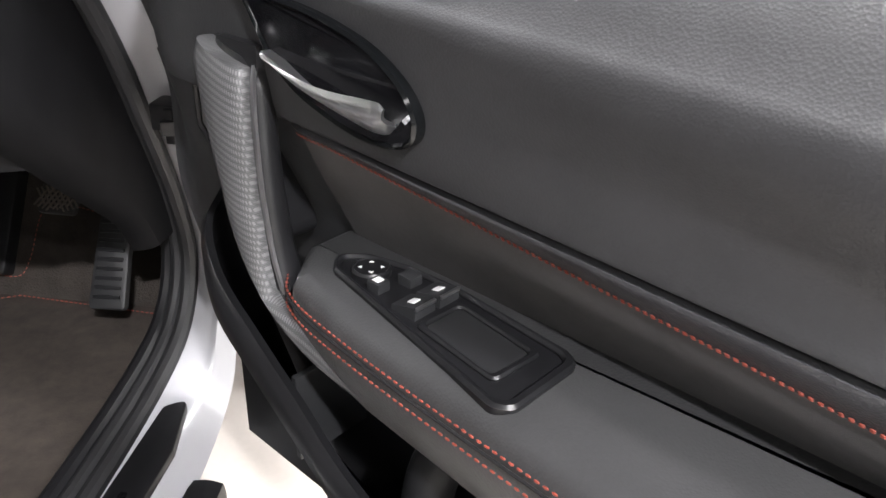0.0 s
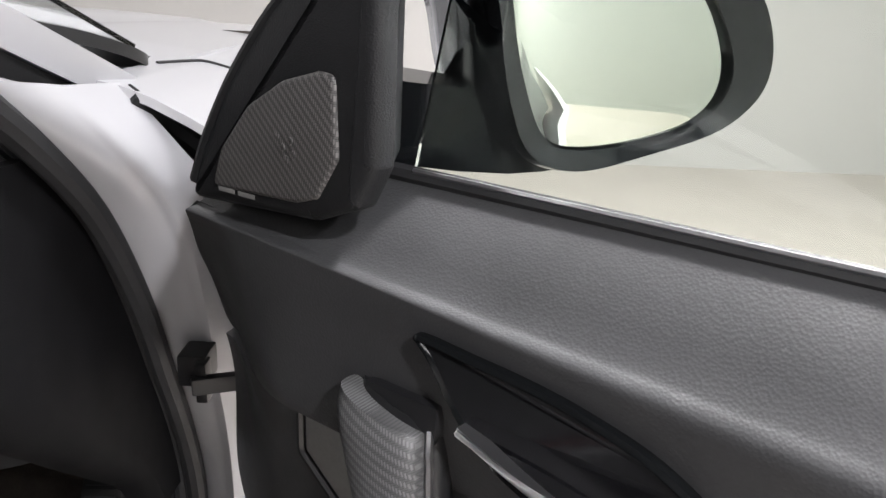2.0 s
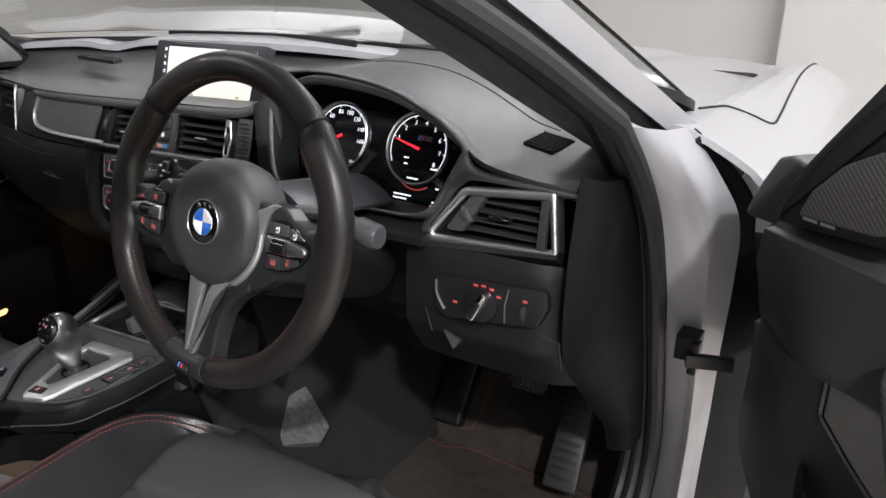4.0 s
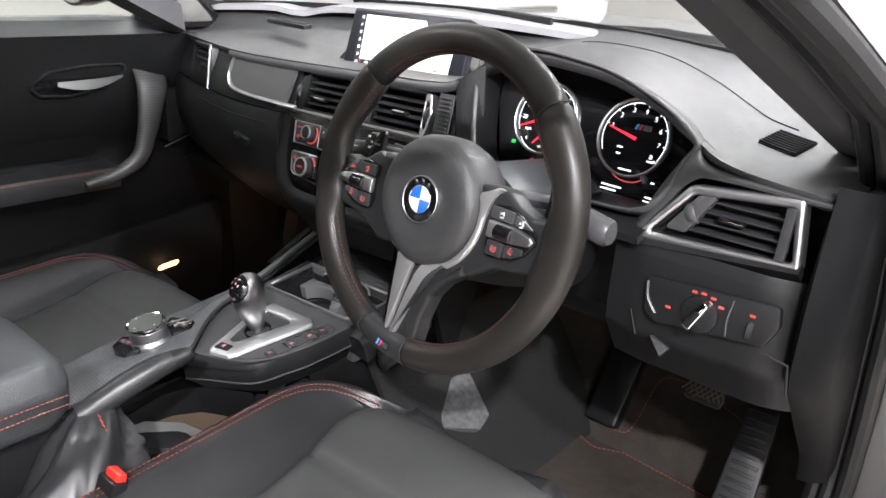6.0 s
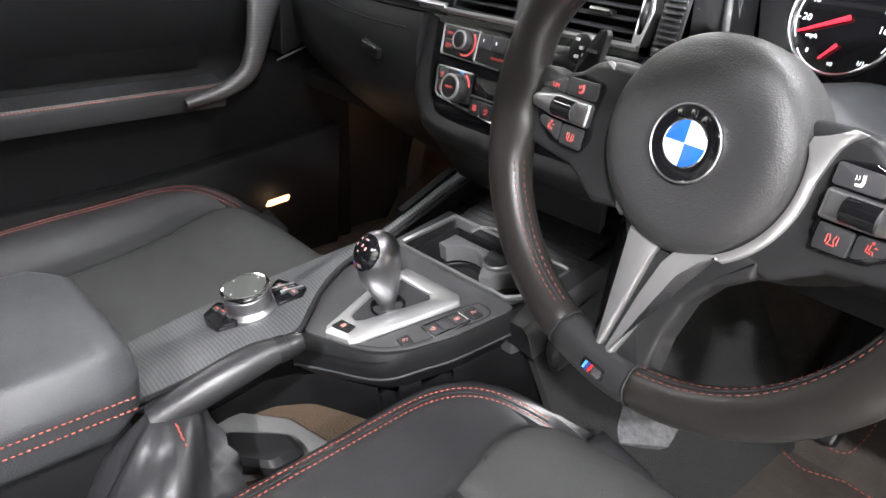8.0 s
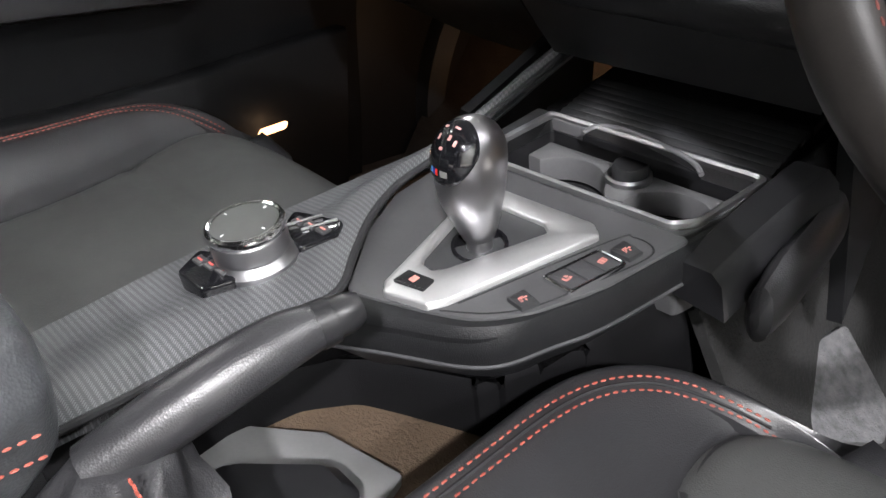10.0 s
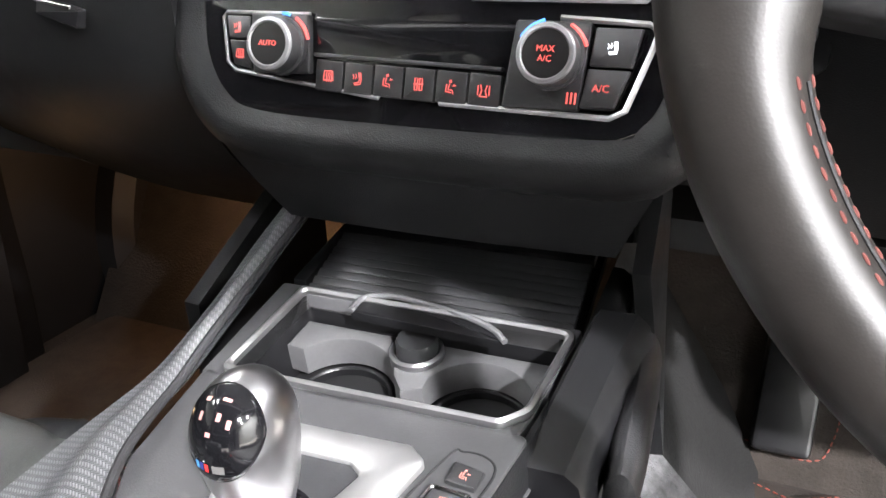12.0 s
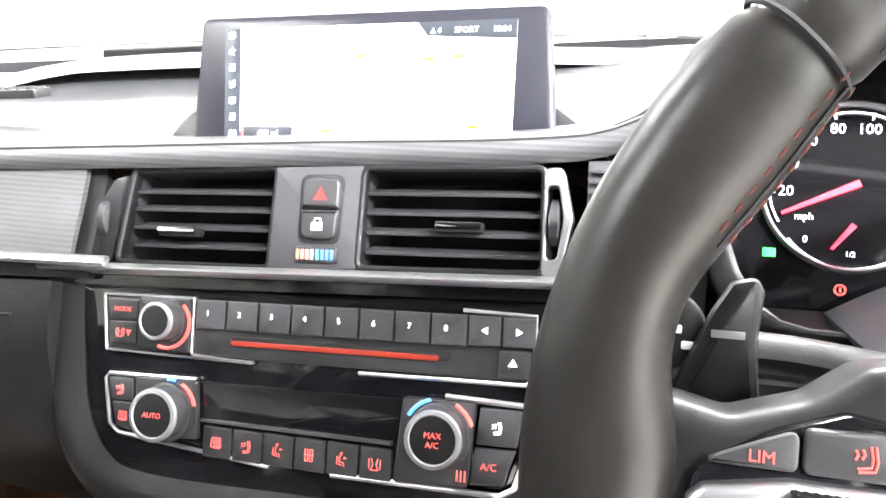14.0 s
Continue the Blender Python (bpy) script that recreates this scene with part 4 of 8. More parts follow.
for i, s in enumerate((-1, 1)):
    x0 = 0.1118 + 0.0190 * i
    k = key([(x0, 0.0135), (x0 + 0.0180, 0.0135), (x0 + 0.0180, 0.0300), (x0, 0.0300)], radio, STACK, KEYGREY, 0.0, 0.0048)
    part("mark", moved(plate([(x0 + 0.009 - s * 0.0016, 0.0240), (x0 + 0.009 - s * 0.0016, 0.0200), (x0 + 0.009 + s * 0.002, 0.0220)], 0.0048, 0.0052, 0.0001), STACK), GLOW_WHITE, k)
k = key([(0.1290, -0.0035), (0.1460, -0.0035), (0.1470, 0.0120), (0.1290, 0.0120)], radio, STACK, BUTTON, 0.0, 0.0046)
part("mark", moved(plate([(0.1345, 0.0035), (0.1395, 0.0035), (0.1370, 0.0075)], 0.0046, 0.005, 0.0001), STACK), GLOW_WHITE, k)
key([(-0.1215, 0.0150), (-0.1005, 0.0150), (-0.1005, 0.0280), (-0.1235, 0.0280)], radio, STACK, BUTTON, 0.0, 0.0046)
word("MODE", -0.1115, 0.0215, 0.0044, radio, STACK, GLOW_RED, 0.0047)
key([(-0.1200, 0.0005), (-0.1005, 0.0000), (-0.1005, 0.0140), (-0.1212, 0.0140)], radio, STACK, BUTTON, 0.0, 0.0046)
icon("fan", -0.1125, 0.0072, 0.0056, radio, STACK, GLOW_RED, 0.0047)
part("mark", moved(plate([(-0.1082, 0.0088), (-0.1062, 0.0050), (-0.1042, 0.0088)], 0.0046, 0.005, 0.0001), STACK), GLOW_RED, radio)
part("knob_plate", moved(plate(rounded([(-0.0995, -0.0015), (-0.0620, -0.0025), (-0.0620, 0.0305), (-0.0995, 0.0300)], 0.002), 0.0, 0.006, 0.0015), STACK), BUTTON, radio)
knob((-0.0765, 0.0165), STACK @ pose(0, 0, 0.004), radio, SMOOTH, 0.0115, 0.014)
part("volume_arc", moved(tube([V((-0.0775, 0.0150, 0.0068)) + V((0.0155 * math.cos(a), 0.0155 * math.sin(a), 0)) for a in [math.radians(-110 + 12 * i) for i in range(14)]], 0.0011, 6), STACK), GLOW_RED, radio, "red glowing arc")
slot = part("disc_slot", moved(plate(rect(0.136, 0.0062, 0.033, 0.0058, 0.002), 0.001, 0.0030, 0.0004), STACK), DARK, radio, "dark disc slot")
part("slot_light", moved(plate(rect(0.130, 0.0030, 0.0300, 0.0050, 0.001), 0.0026, 0.0034, 0.0003), STACK), GLOW_ORANGE, slot, "glowing orange-red slot light")

# climate unit
climate = thing("climate_control", "black climate control unit with two silver-ringed knobs", "climate control", STACK @ V((0.01, -0.04, 0.0)))
part("climate_body", moved(plate(rounded([(-0.1205, -0.0200), (-0.1150, -0.0520), (-0.1020, -0.0575), (0.0, -0.0645), (0.1350, -0.0625), (0.1450, -0.0300), (0.1480, -0.0190)], 0.004), -0.02, 0.0015, 0.001), STACK), PIANO, climate, "gloss black unit with dark display")
part("climate_rim", moved(tube([(-0.057, -0.0185, 0.003), (-0.119, -0.0190, 0.003), (-0.1215, -0.022, 0.003), (-0.1165, -0.0500, 0.003), (-0.110, -0.0550, 0.003), (-0.006, -0.0655, 0.003), (-0.0045, -0.062, 0.003)], 0.0014, 6), STACK), SILVER, climate, "silver edge")
part("climate_rim", moved(tube([(0.034, -0.0655, 0.003), (0.132, -0.0665, 0.003), (0.140, -0.062, 0.003), (0.1500, -0.030, 0.003), (0.1520, -0.021, 0.003), (0.147, -0.0175, 0.003), (0.100, -0.0155, 0.003)], 0.0018, 6), STACK), SILVER, climate, "silver edge")
part("knob_plate", moved(plate(rounded([(-0.0990, -0.0190), (-0.0560, -0.0190), (-0.0530, -0.0540), (-0.0950, -0.0560)], 0.002), 0.0, 0.006, 0.0015), STACK), BUTTON, climate)
kn = knob((-0.0735, -0.039), STACK @ pose(0, 0, 0.004), climate, SMOOTH, 0.0160, 0.015)
word("AUTO", -0.0735, -0.039, 0.0045, kn, STACK, GLOW_RED, 0.0222)
part("knob_plate", moved(plate(rounded([(0.0760, -0.0175), (0.1180, -0.0175), (0.1150, -0.0640), (0.0720, -0.0650)], 0.002), 0.0, 0.006, 0.0015), STACK), BUTTON, climate)
kn = knob((0.0985, -0.0365), STACK @ pose(0, 0, 0.004), climate, SMOOTH, 0.0160, 0.015)
word("MAX", 0.0985, -0.0342, 0.0046, kn, STACK, GLOW_RED, 0.0222)
word("A/C", 0.0985, -0.0392, 0.0046, kn, STACK, GLOW_RED, 0.0222)
for cx, cy, colour, a0, a1 in ((-0.0745, -0.039, GLOW_RED, 15, 60), (-0.0745, -0.039, GLOW_BLUE, 75, 90), (0.0975, -0.0370, GLOW_RED, 20, 62), (0.0975, -0.0370, GLOW_BLUE, 105, 150)):
    part("temperature_arc", moved(tube([V((cx, cy, 0.0066)) + V((0.0200 * math.cos(math.radians(a0 + (a1 - a0) * i / 8)), 0.0200 * math.sin(math.radians(a0 + (a1 - a0) * i / 8)), 0)) for i in range(9)], 0.0012, 6), STACK), colour, climate, "glowing arc")
for i in range(6):
    x0 = -0.0500 + 0.0202 * i
    d = -0.0012 * i * 0.35
    k = key([(x0 + 0.0005, -0.0635 + d), (x0 + 0.0197, -0.0642 + d), (x0 + 0.0197, -0.0458 + d), (x0 + 0.0005, -0.0450 + d)], climate, STACK, BUTTON, 0.0, 0.0046)
    icon(("screen", "seat", "person", "vents", "person", "fan")[i], x0 + 0.0098, -0.0545 + d, 0.0068, k, STACK, GLOW_RED)
for (qa, words, mat_w) in (([(-0.1185, -0.0210), (-0.1000, -0.0210), (-0.0990, -0.0350), (-0.1160, -0.0350)], "", GLOW_RED), ([(-0.1155, -0.0360), (-0.0985, -0.0360), (-0.0965, -0.0540), (-0.1110, -0.0510)], "", GLOW_RED), ([(0.1200, -0.0200), (0.1445, -0.0200), (0.1410, -0.0400), (0.1185, -0.0400)], "", GLOW_WHITE), ([(0.1180, -0.0415), (0.1405, -0.0415), (0.1340, -0.0610), (0.1155, -0.0620)], "A/C", GLOW_RED)):
    k = key(qa, climate, STACK, BUTTON if words == "" and mat_w is GLOW_RED else KEYGREY, 0.0, 0.0048)
    cx, cy = sum(p[0] for p in qa) / 4, sum(p[1] for p in qa) / 4
    if words:
        word(words, cx - 0.001, cy, 0.0056, k, STACK, mat_w, 0.0049)
    else:
        icon("screen" if cy < -0.04 else "seat", cx - 0.001, cy, 0.0060, k, STACK, mat_w, 0.0049)
for i in range(3):
    mark(0.1090 + 0.0022 * i, -0.0575, 0.0010, 0.0062, climate, STACK, GLOW_RED, 0.0062)
part("display_edge", moved(box(0.122, 0.0022, 0.004, (0.010, -0.0432, 0.003), 0.001), STACK @ pose(0, 0, 0, 0, 0, -1)), KEYGREY, climate, "grey ledge under the display")

# centre display
disp = thing("centre_display", "wide free-standing navigation display showing a pale map", "display", DISPLAY @ V((0, -0.06, 0)))
part("display_housing", moved(plate(rounded([(-0.1285, -0.050), (0.1325, -0.050), (0.1235, 0.046), (-0.1320, 0.0455)], 0.007, 5), -0.016, 0.0, 0.003), DISPLAY), surface("display_plastic", (0.013, 0.013, 0.018), 0.32, vary=0.1, spec=0.35), disp, "dark slim housing")
part("map_screen", moved(plate([(-0.0902, -0.0465), (0.1038, -0.0465), (0.1031, 0.036), (-0.0990, 0.0355)], 0.0, 0.0006, 0.0001), DISPLAY), SCREEN_MAP, disp, "pale glowing map")
part("side_bar", moved(plate([(-0.1026, -0.0465), (-0.0905, -0.0465), (-0.0993, 0.0355), (-0.1117, 0.0358)], 0.0, 0.0006, 0.0001), DISPLAY), SCREEN_DARK, disp, "dark icon bar")
part("status_bar", moved(plate([(0.0419, 0.0258), (0.1032, 0.0225), (0.1031, 0.0360), (0.0344, 0.0358)], 0.0006, 0.0009, 0.0001), DISPLAY), SCREEN_DARK, disp, "dark status bar")
word("SPORT", 0.0690, 0.0292, 0.0056, disp, DISPLAY, GLOW_WHITE, 0.0011)
word("18:04", 0.0930, 0.0292, 0.0056, disp, DISPLAY, GLOW_WHITE, 0.0011)
part("warning_mark", moved(plate([(0.0440, 0.0275), (0.0477, 0.0275), (0.0459, 0.0312)], 0.0008, 0.0011, 0.0001), DISPLAY), GLOW_WHITE, disp)
word("4", 0.0502, 0.0293, 0.0052, disp, DISPLAY, GLOW_WHITE, 0.0011)
part("scale_bar", moved(plate(rect(0.040, 0.0095, -0.0705, -0.0425, 0.0004), 0.0006, 0.0009, 0.0001), DISPLAY), SCREEN_DARK, disp, "dark scale bar")
word("450 yd", -0.0690, -0.0425, 0.0058, disp, DISPLAY, GLOW_WHITE, 0.0011)
mark(-0.0885, -0.0425, 0.0015, 0.007, disp, DISPLAY, GLOW_RED, 0.001)
for i in range(7):
    icon(("fan", "vents", "screen", "seat", "vents", "person", "screen")[i], -0.0964 - 0.0015 * i, -0.0425 + 0.0122 * i, 0.0050, disp, DISPLAY, GLOW_WHITE, 0.0008)
for mx, my in ((-0.0043, 0.0127), (0.0445, 0.0092), (0.0639, 0.0111), (-0.0249, -0.0409), (0.0775, -0.038)):
    mark(mx, my, 0.007, 0.0025, disp, DISPLAY, SCREEN_LIME, 0.0007, "road_mark")
part("display_foot", moved(plate(rounded([(-0.172, -0.062), (0.176, -0.062), (0.160, -0.048), (0.146, -0.031), (0.130, -0.018), (-0.140, -0.020), (-0.150, -0.030)], 0.008), -0.035, -0.012, 0.006), DISPLAY), SMOOTH, disp, "black foot on the dashboard top")

# ---- instrument binnacle ----
cluster = thing("instrument_cluster", "black instrument cluster with two lit round dials", "instrument cluster", CLUSTER @ V((0, -0.05, 0)))
mouth = [(-0.128, -0.058), (-0.156, 0.020), (-0.160, 0.066), (-0.140, 0.082), (-0.085, 0.088), (-0.020, 0.084), (0.040, 0.074), (0.105, 0.050), (0.150, 0.022), (0.150, 0.002), (0.120, -0.062), (0.04, -0.072), (-0.07, -0.070)]
def at_depth(pts, k, z, dy=0.0):
    return [(x * k, y * k + dy, z) for x, y in pts]
part("dial_face", moved(plate(rounded([(p[0] * 1.02, p[1] * 1.02) for p in mouth], 0.01), -0.01, -0.002, 0.001), CLUSTER), PIANO, cluster, "gloss black dial face")
ring_in = [(p[0], p[1], 0) for p in mouth]
sm = spline(ring_in, 4, closed=True)
part("binnacle_wall", moved(loft([[(p.x * 1.03, p.y * 1.03, -0.004) for p in sm], [(p.x, p.y, 0.052) for p in sm]], caps=False), CLUSTER), SMOOTH, cluster, "matt black binnacle wall")


HOOD = [(1.0, 0.052), (1.012, 0.056), (1.035, 0.056), (1.06, 0.050), (1.075, 0.036), (1.08, 0.0)]
part("binnacle_hood", moved(loft([[(p.x * k, p.y * k, z) for p in sm] for k, z in HOOD], caps=False), CLUSTER), DASHPAD, cluster, "grey padded lip round the dials", sharp=70)


def dial(cx, cy, r, numbers, start, step, needle, name):
    d = part(name, moved(hoop(oval(r, r, 64, cx, cy), oval(r * 0.945, r * 0.945, 64, cx, cy), -0.002, 0.004, 0.0015), CLUSTER), SILVER, cluster, "round dial with bright ring")
    part("scale_line", moved(tube([(cx + r * 0.88 * math.cos(math.radians(a)), cy + r * 0.88 * math.sin(math.radians(a)), -0.0012) for a in range(-30, 211, 6)], 0.0006, 5), CLUSTER), GLOW_WHITE, d)
    for i, s in enumerate(numbers):
        a = math.radians(start - step * i)
        word(s, cx + r * 0.70 * math.cos(a), cy + r * 0.70 * math.sin(a), 0.0085, d, CLUSTER, GLOW_WHITE, -0.0013)
        part("tick", moved(box(0.004, 0.0012, 0.0005, (0, 0, 0), 0.0), CLUSTER @ pose(cx + r * 0.86 * math.cos(a), cy + r * 0.86 * math.sin(a), -0.0012, 0, 0, math.degrees(a))), GLOW_WHITE, d)
    ang, ln, w = needle
    part("needle", moved(plate([(-0.004, -0.0022), (ln, -0.0009), (ln, 0.0009), (-0.004, 0.0022)], 0.0, 0.0016, 0.0004), CLUSTER @ pose(cx, cy, 0.001, 0, 0, ang)), GLOW_NEEDLE, d, "red needle")
    return d
sp = dial(-0.075, 0.014, 0.0490, ["20", "40", "60", "80", "100", "120", "140", "160"], 186, 27.5, (205, 0.040, 1), "speedometer")
word("mph", -0.099, -0.004, 0.0058, sp, CLUSTER, GLOW_WHITE, -0.0013)
part("needle", moved(plate([(0, -0.0016), (0.018, -0.0008), (0.018, 0.0008), (0, 0.0016)], 0.0, 0.0014, 0.0004), CLUSTER @ pose(-0.0735, -0.008, 0.001, 0, 0, 232)), GLOW_NEEDLE, sp, "red fuel needle")
part("scale_line", moved(tube([(-0.075 + 0.0405 * math.cos(math.radians(a)), 0.008 + 0.0405 * math.sin(math.radians(a)), -0.0012) for a in range(218, 323, 6)], 0.0006, 5), CLUSTER), GLOW_WHITE, sp)
word("0", -0.098, -0.017, 0.0055, sp, CLUSTER, GLOW_WHITE, -0.0013)
word("1/1", -0.050, -0.019, 0.0055, sp, CLUSTER, GLOW_WHITE, -0.0013)
word("1/2", -0.0745, -0.0245, 0.0042, sp, CLUSTER, GLOW_WHITE, -0.0013)
mark(-0.1165, -0.0255, 0.007, 0.005, cluster, CLUSTER, GLOW_GREEN, -0.0015, "green_light")
part("warning_light", moved(hoop(oval(0.0033, 0.0033, 20, -0.079, -0.0445), oval(0.0022, 0.0022, 20, -0.079, -0.0445), -0.0015, -0.0008, 0.0001), CLUSTER), GLOW_RED, cluster, "red warning light")
mark(-0.079, -0.0445, 0.0012, 0.0030, cluster, CLUSTER, GLOW_RED, -0.001, "warning_light")
tc = dial(0.056, 0.014, 0.0490, ["1", "2", "3", "4", "5", "6", "7", "8"], 163, 28, (166, 0.036, 1), "rev_counter")
for i, c in enumerate((MBLUE, MNAVY, MRED)):
    part("colour_stripe", moved(plate([(0.053 + 0.003 * i, 0.0245), (0.0555 + 0.003 * i, 0.0245), (0.0575 + 0.003 * i, 0.0315), (0.055 + 0.003 * i, 0.0315)], -0.0018, -0.0010, 0.0001), CLUSTER), c, tc)
part("badge_block", moved(plate(rect(0.011, 0.0065, 0.0695, 0.028, 0.001), -0.0018, -0.0010, 0.0001), CLUSTER), KEYGREY, tc)
part("oil_arc", moved(tube([(0.062 + 0.026 * math.cos(math.radians(a)), -0.022 + 0.018 * math.sin(math.radians(a)), -0.0012) for a in range(215, 326, 8)], 0.0009, 5), CLUSTER), GLOW_RED, tc, "red arc")
for bx, by, bw in ((0.056, -0.026, 0.018), (0.045, -0.049, 0.028), (0.042, -0.054, 0.022), (0.041, 0.000, 0.008), (0.041, -0.008, 0.006), (0.086, -0.010, 0.010), (0.097, -0.034, 0.005), (0.097, -0.052, 0.009), (0.096, -0.057, 0.010)):
    mark(bx, by, bw, 0.0022, cluster, CLUSTER, GLOW_WHITE, -0.0015, "display_line")
part("cluster_shelf", moved(sheet(lambda u, v: (-0.13 + 0.26 * u, -0.066 - 0.040 * v, 0.0 + 0.060 * v), 12, 5, 0.01), CLUSTER), SMOOTH, cluster, "black shelf under the dials")

# ---- driver's end of the dashboard ----
side = thing("driver_dash_end", "black dashboard end with silver-rimmed air vent", "dashboard", RIGHT @ V((0, -0.1, 0)))
def end_face(u, v):
    x = -0.118 + 0.222 * u
    bow = -0.03 * max(0, u - 0.75) ** 2 * 16
    prof = [(0.17, -0.055), (0.155, -0.004), (0.075, 0.002), (0.060, 0.010), (0.045, 0.012), (-0.02, 0.002), (-0.05, -0.005), (-0.10, -0.055)]
    f = v * 7
    i = min(6, int(f))
    f -= i
    return (x, prof[i][0] + (prof[i + 1][0] - prof[i][0]) * f, prof[i][1] + (prof[i + 1][1] - prof[i][1]) * f - 0.006 + bow - 0.05 * max(0, 0.18 - u) ** 1.0)
part("end_panel", moved(sheet(lambda u, v: end_face(u, 0.42 + 0.58 * v), 24, 24, -0.012), RIGHT), BLACK, side, "black grained lower panel")
CAP_REAR = [(0.44, 0.915), (0.50, 0.880), (0.56, 0.815), (0.60, 0.770), (0.65, 0.716), (0.69, 0.672), (0.72, 0.655), (0.80, 0.652), (0.86, 0.664), (0.905, 0.678)]
CAP_FRONT = [(0.44, 0.99), (0.56, 0.960), (0.63, 0.925), (0.74, 0.875), (0.842, 0.810), (0.905, 0.74)]
def end_cap(u, v):
    z = 0.905 - 0.465 * v
    a, b = at_x(CAP_REAR, z), at_x(CAP_FRONT, z)
    return (0.694 + 0.024 * min(1.0, u * 5) ** 0.6 + 0.004 * u, a + (b - a) * u ** 1.2, z)
# near-black colour carries the shade cast by the opened door
part("end_cap", sheet(end_cap, 20, 18, 0.012), MATT_SHADED, side, "black end cap beside the door")
part("cap_seam", tube([V(end_cap(0.62, v / 20)) + V((0.0005, 0, 0)) for v in range(21)], 0.0012, 5), DARK, side)
part("cap_seam", tube([V(end_cap(u / 12, 0.28 + 0.012 * u)) + V((0.0005, 0, 0)) for u in range(2, 8)], 0.0010, 5), DARK, side)
part("cap_latch", tube(spline([(0.7172, 0.678, 0.848), (0.7192, 0.686, 0.838), (0.7198, 0.692, 0.824), (0.7198, 0.695, 0.812)], 4), [0.0012] + [0.0028] * 11 + [0.0012], 8), SMOOTH, side, "slim satin pry slot")
vo = rounded([(-0.100, 0.060), (-0.046, 0.134), (0.070, 0.146), (0.082, 0.073)], [0.006, 0.014, 0.004, 0.004])
vi = rounded([(-0.083, 0.071), (-0.040, 0.124), (0.062, 0.134), (0.073, 0.079)], [0.004, 0.010, 0.004, 0.004])
part("vent_rim", moved(hoop(vo, vi, -0.02, 0.004, 0.003), RIGHT), SILVER, side, "broad satin silver vent rim", sharp=50)
part("vent_lower_rim", moved(sheet(lambda u, v: (-0.098 + 0.18 * u, 0.054 + 0.017 * u + 0.010 * v, 0.006 - 0.006 * v), 16, 3, 0.02), RIGHT), SMOOTH, side, "black lower vent edge")
rv = vent("air_vent", vi, RIGHT @ pose(0, 0, -0.004), side, "black side air vent", [-0.022, -0.030, -0.040, -0.050], [0.060, 0.061, 0.062, 0.063], [0.121, 0.109, 0.0975, 0.086], (0.004, 0.104))
part("vent_wheel_frame", moved(plate(rounded([(-0.066, 0.080), (-0.042, 0.080), (-0.014, 0.128), (-0.036, 0.124)], 0.004), -0.012, 0.001, 0.002), RIGHT), KEYGREY, side, "grey thumbwheel frame")
part("vent_wheel", moved(lathe([(0.009, -0.004), (0.0105, -0.002), (0.0105, 0.002), (0.009, 0.004)], 28), RIGHT @ pose(-0.040, 0.102, -0.006, 0, 90, 30) @ Matrix.Diagonal((1, 1.2, 1.3, 1))), KEYGREY, side, "ribbed vent thumbwheel")
part("vent_side_bar", moved(box(0.010, 0.056, 0.010, (0.060, 0.106, 0.000), 0.002), RIGHT), BUTTON, side)
LIGHTS = RIGHT @ pose(0, 0, 0.004)
lp = part("light_panel", moved(plate(rounded([(-0.070, 0.024), (0.076, 0.034), (0.080, 0.012), (0.070, -0.012), (-0.048, -0.026), (-0.064, -0.016)], 0.008), -0.01, 0.003, 0.002), LIGHTS), SMOOTH, side, "black light switch panel")
part("panel_edge", moved(tube(spline([(-0.066, 0.018, 0.003), (-0.062, 0.0, 0.004), (-0.050, -0.016, 0.004)], 4), 0.0022, 6), LIGHTS), KEYGREY, lp)
part("panel_edge", moved(tube(spline([(0.030, 0.026, 0.003), (0.028, 0.004, 0.004), (0.030, -0.014, 0.003)], 4), 0.0012, 6), LIGHTS), KEYGREY, lp)
part("light_switch_base", moved(lathe([(0.021, 0), (0.020, 0.006), (0.012, 0.008), (0.001, 0.008)], 32), LIGHTS @ pose(-0.001, 0.000, 0.002)), SMOOTH, lp)
part("light_switch", moved(plate(rounded([(-0.006, -0.018), (0.006, -0.018), (0.004, 0.019), (-0.004, 0.019)], 0.003), 0, 0.016, 0.003), LIGHTS @ pose(0.0, 0.001, 0.008, 0, 0, -28)), CHROME, lp, "chrome rotary light switch")
part("switch_top", moved(plate(rounded([(-0.004, -0.015), (0.004, -0.015), (0.003, 0.006), (-0.003, 0.006)], 0.002), 0.0155, 0.017, 0.0005), LIGHTS @ pose(0.0, 0.001, 0.008, 0, 0, -28)), SMOOTH, lp)
for mx, my in ((-0.037, -0.004), (-0.012, 0.022), (-0.002, 0.023), (0.009, 0.021), (0.019, 0.014), (0.052, 0.016)):
    mark(mx, my, 0.006, 0.0030, lp, LIGHTS, GLOW_RED, 0.0031)
part("dimmer_wheel", moved(lathe([(0.010, -0.003), (0.012, -0.002), (0.012, 0.002), (0.010, 0.003)], 24), LIGHTS @ pose(0.052, 0.0, -0.004, 0, 90, 0)), BUTTON, lp, "ribbed dimmer wheel")
part("diagnostic_flap", moved(plate([(-0.050, -0.044), (-0.026, -0.052), (-0.034, -0.064)], -0.006, 0.001, 0.001), LIGHTS), KEYGREY, side)
part("panel_seam", moved(tube([(-0.083, -0.024, -0.004), (-0.072, -0.052, -0.007)], 0.0014, 5), RIGHT), DARK, side)
part("panel_seam", moved(tube([(0.070, -0.020, 0.0025), (0.096, -0.024, 0.001), (0.100, -0.06, -0.012)], 0.0014, 5), RIGHT), DARK, side)
GR_U, GR_V = (0.912, 0.942), (0.36, 0.50)
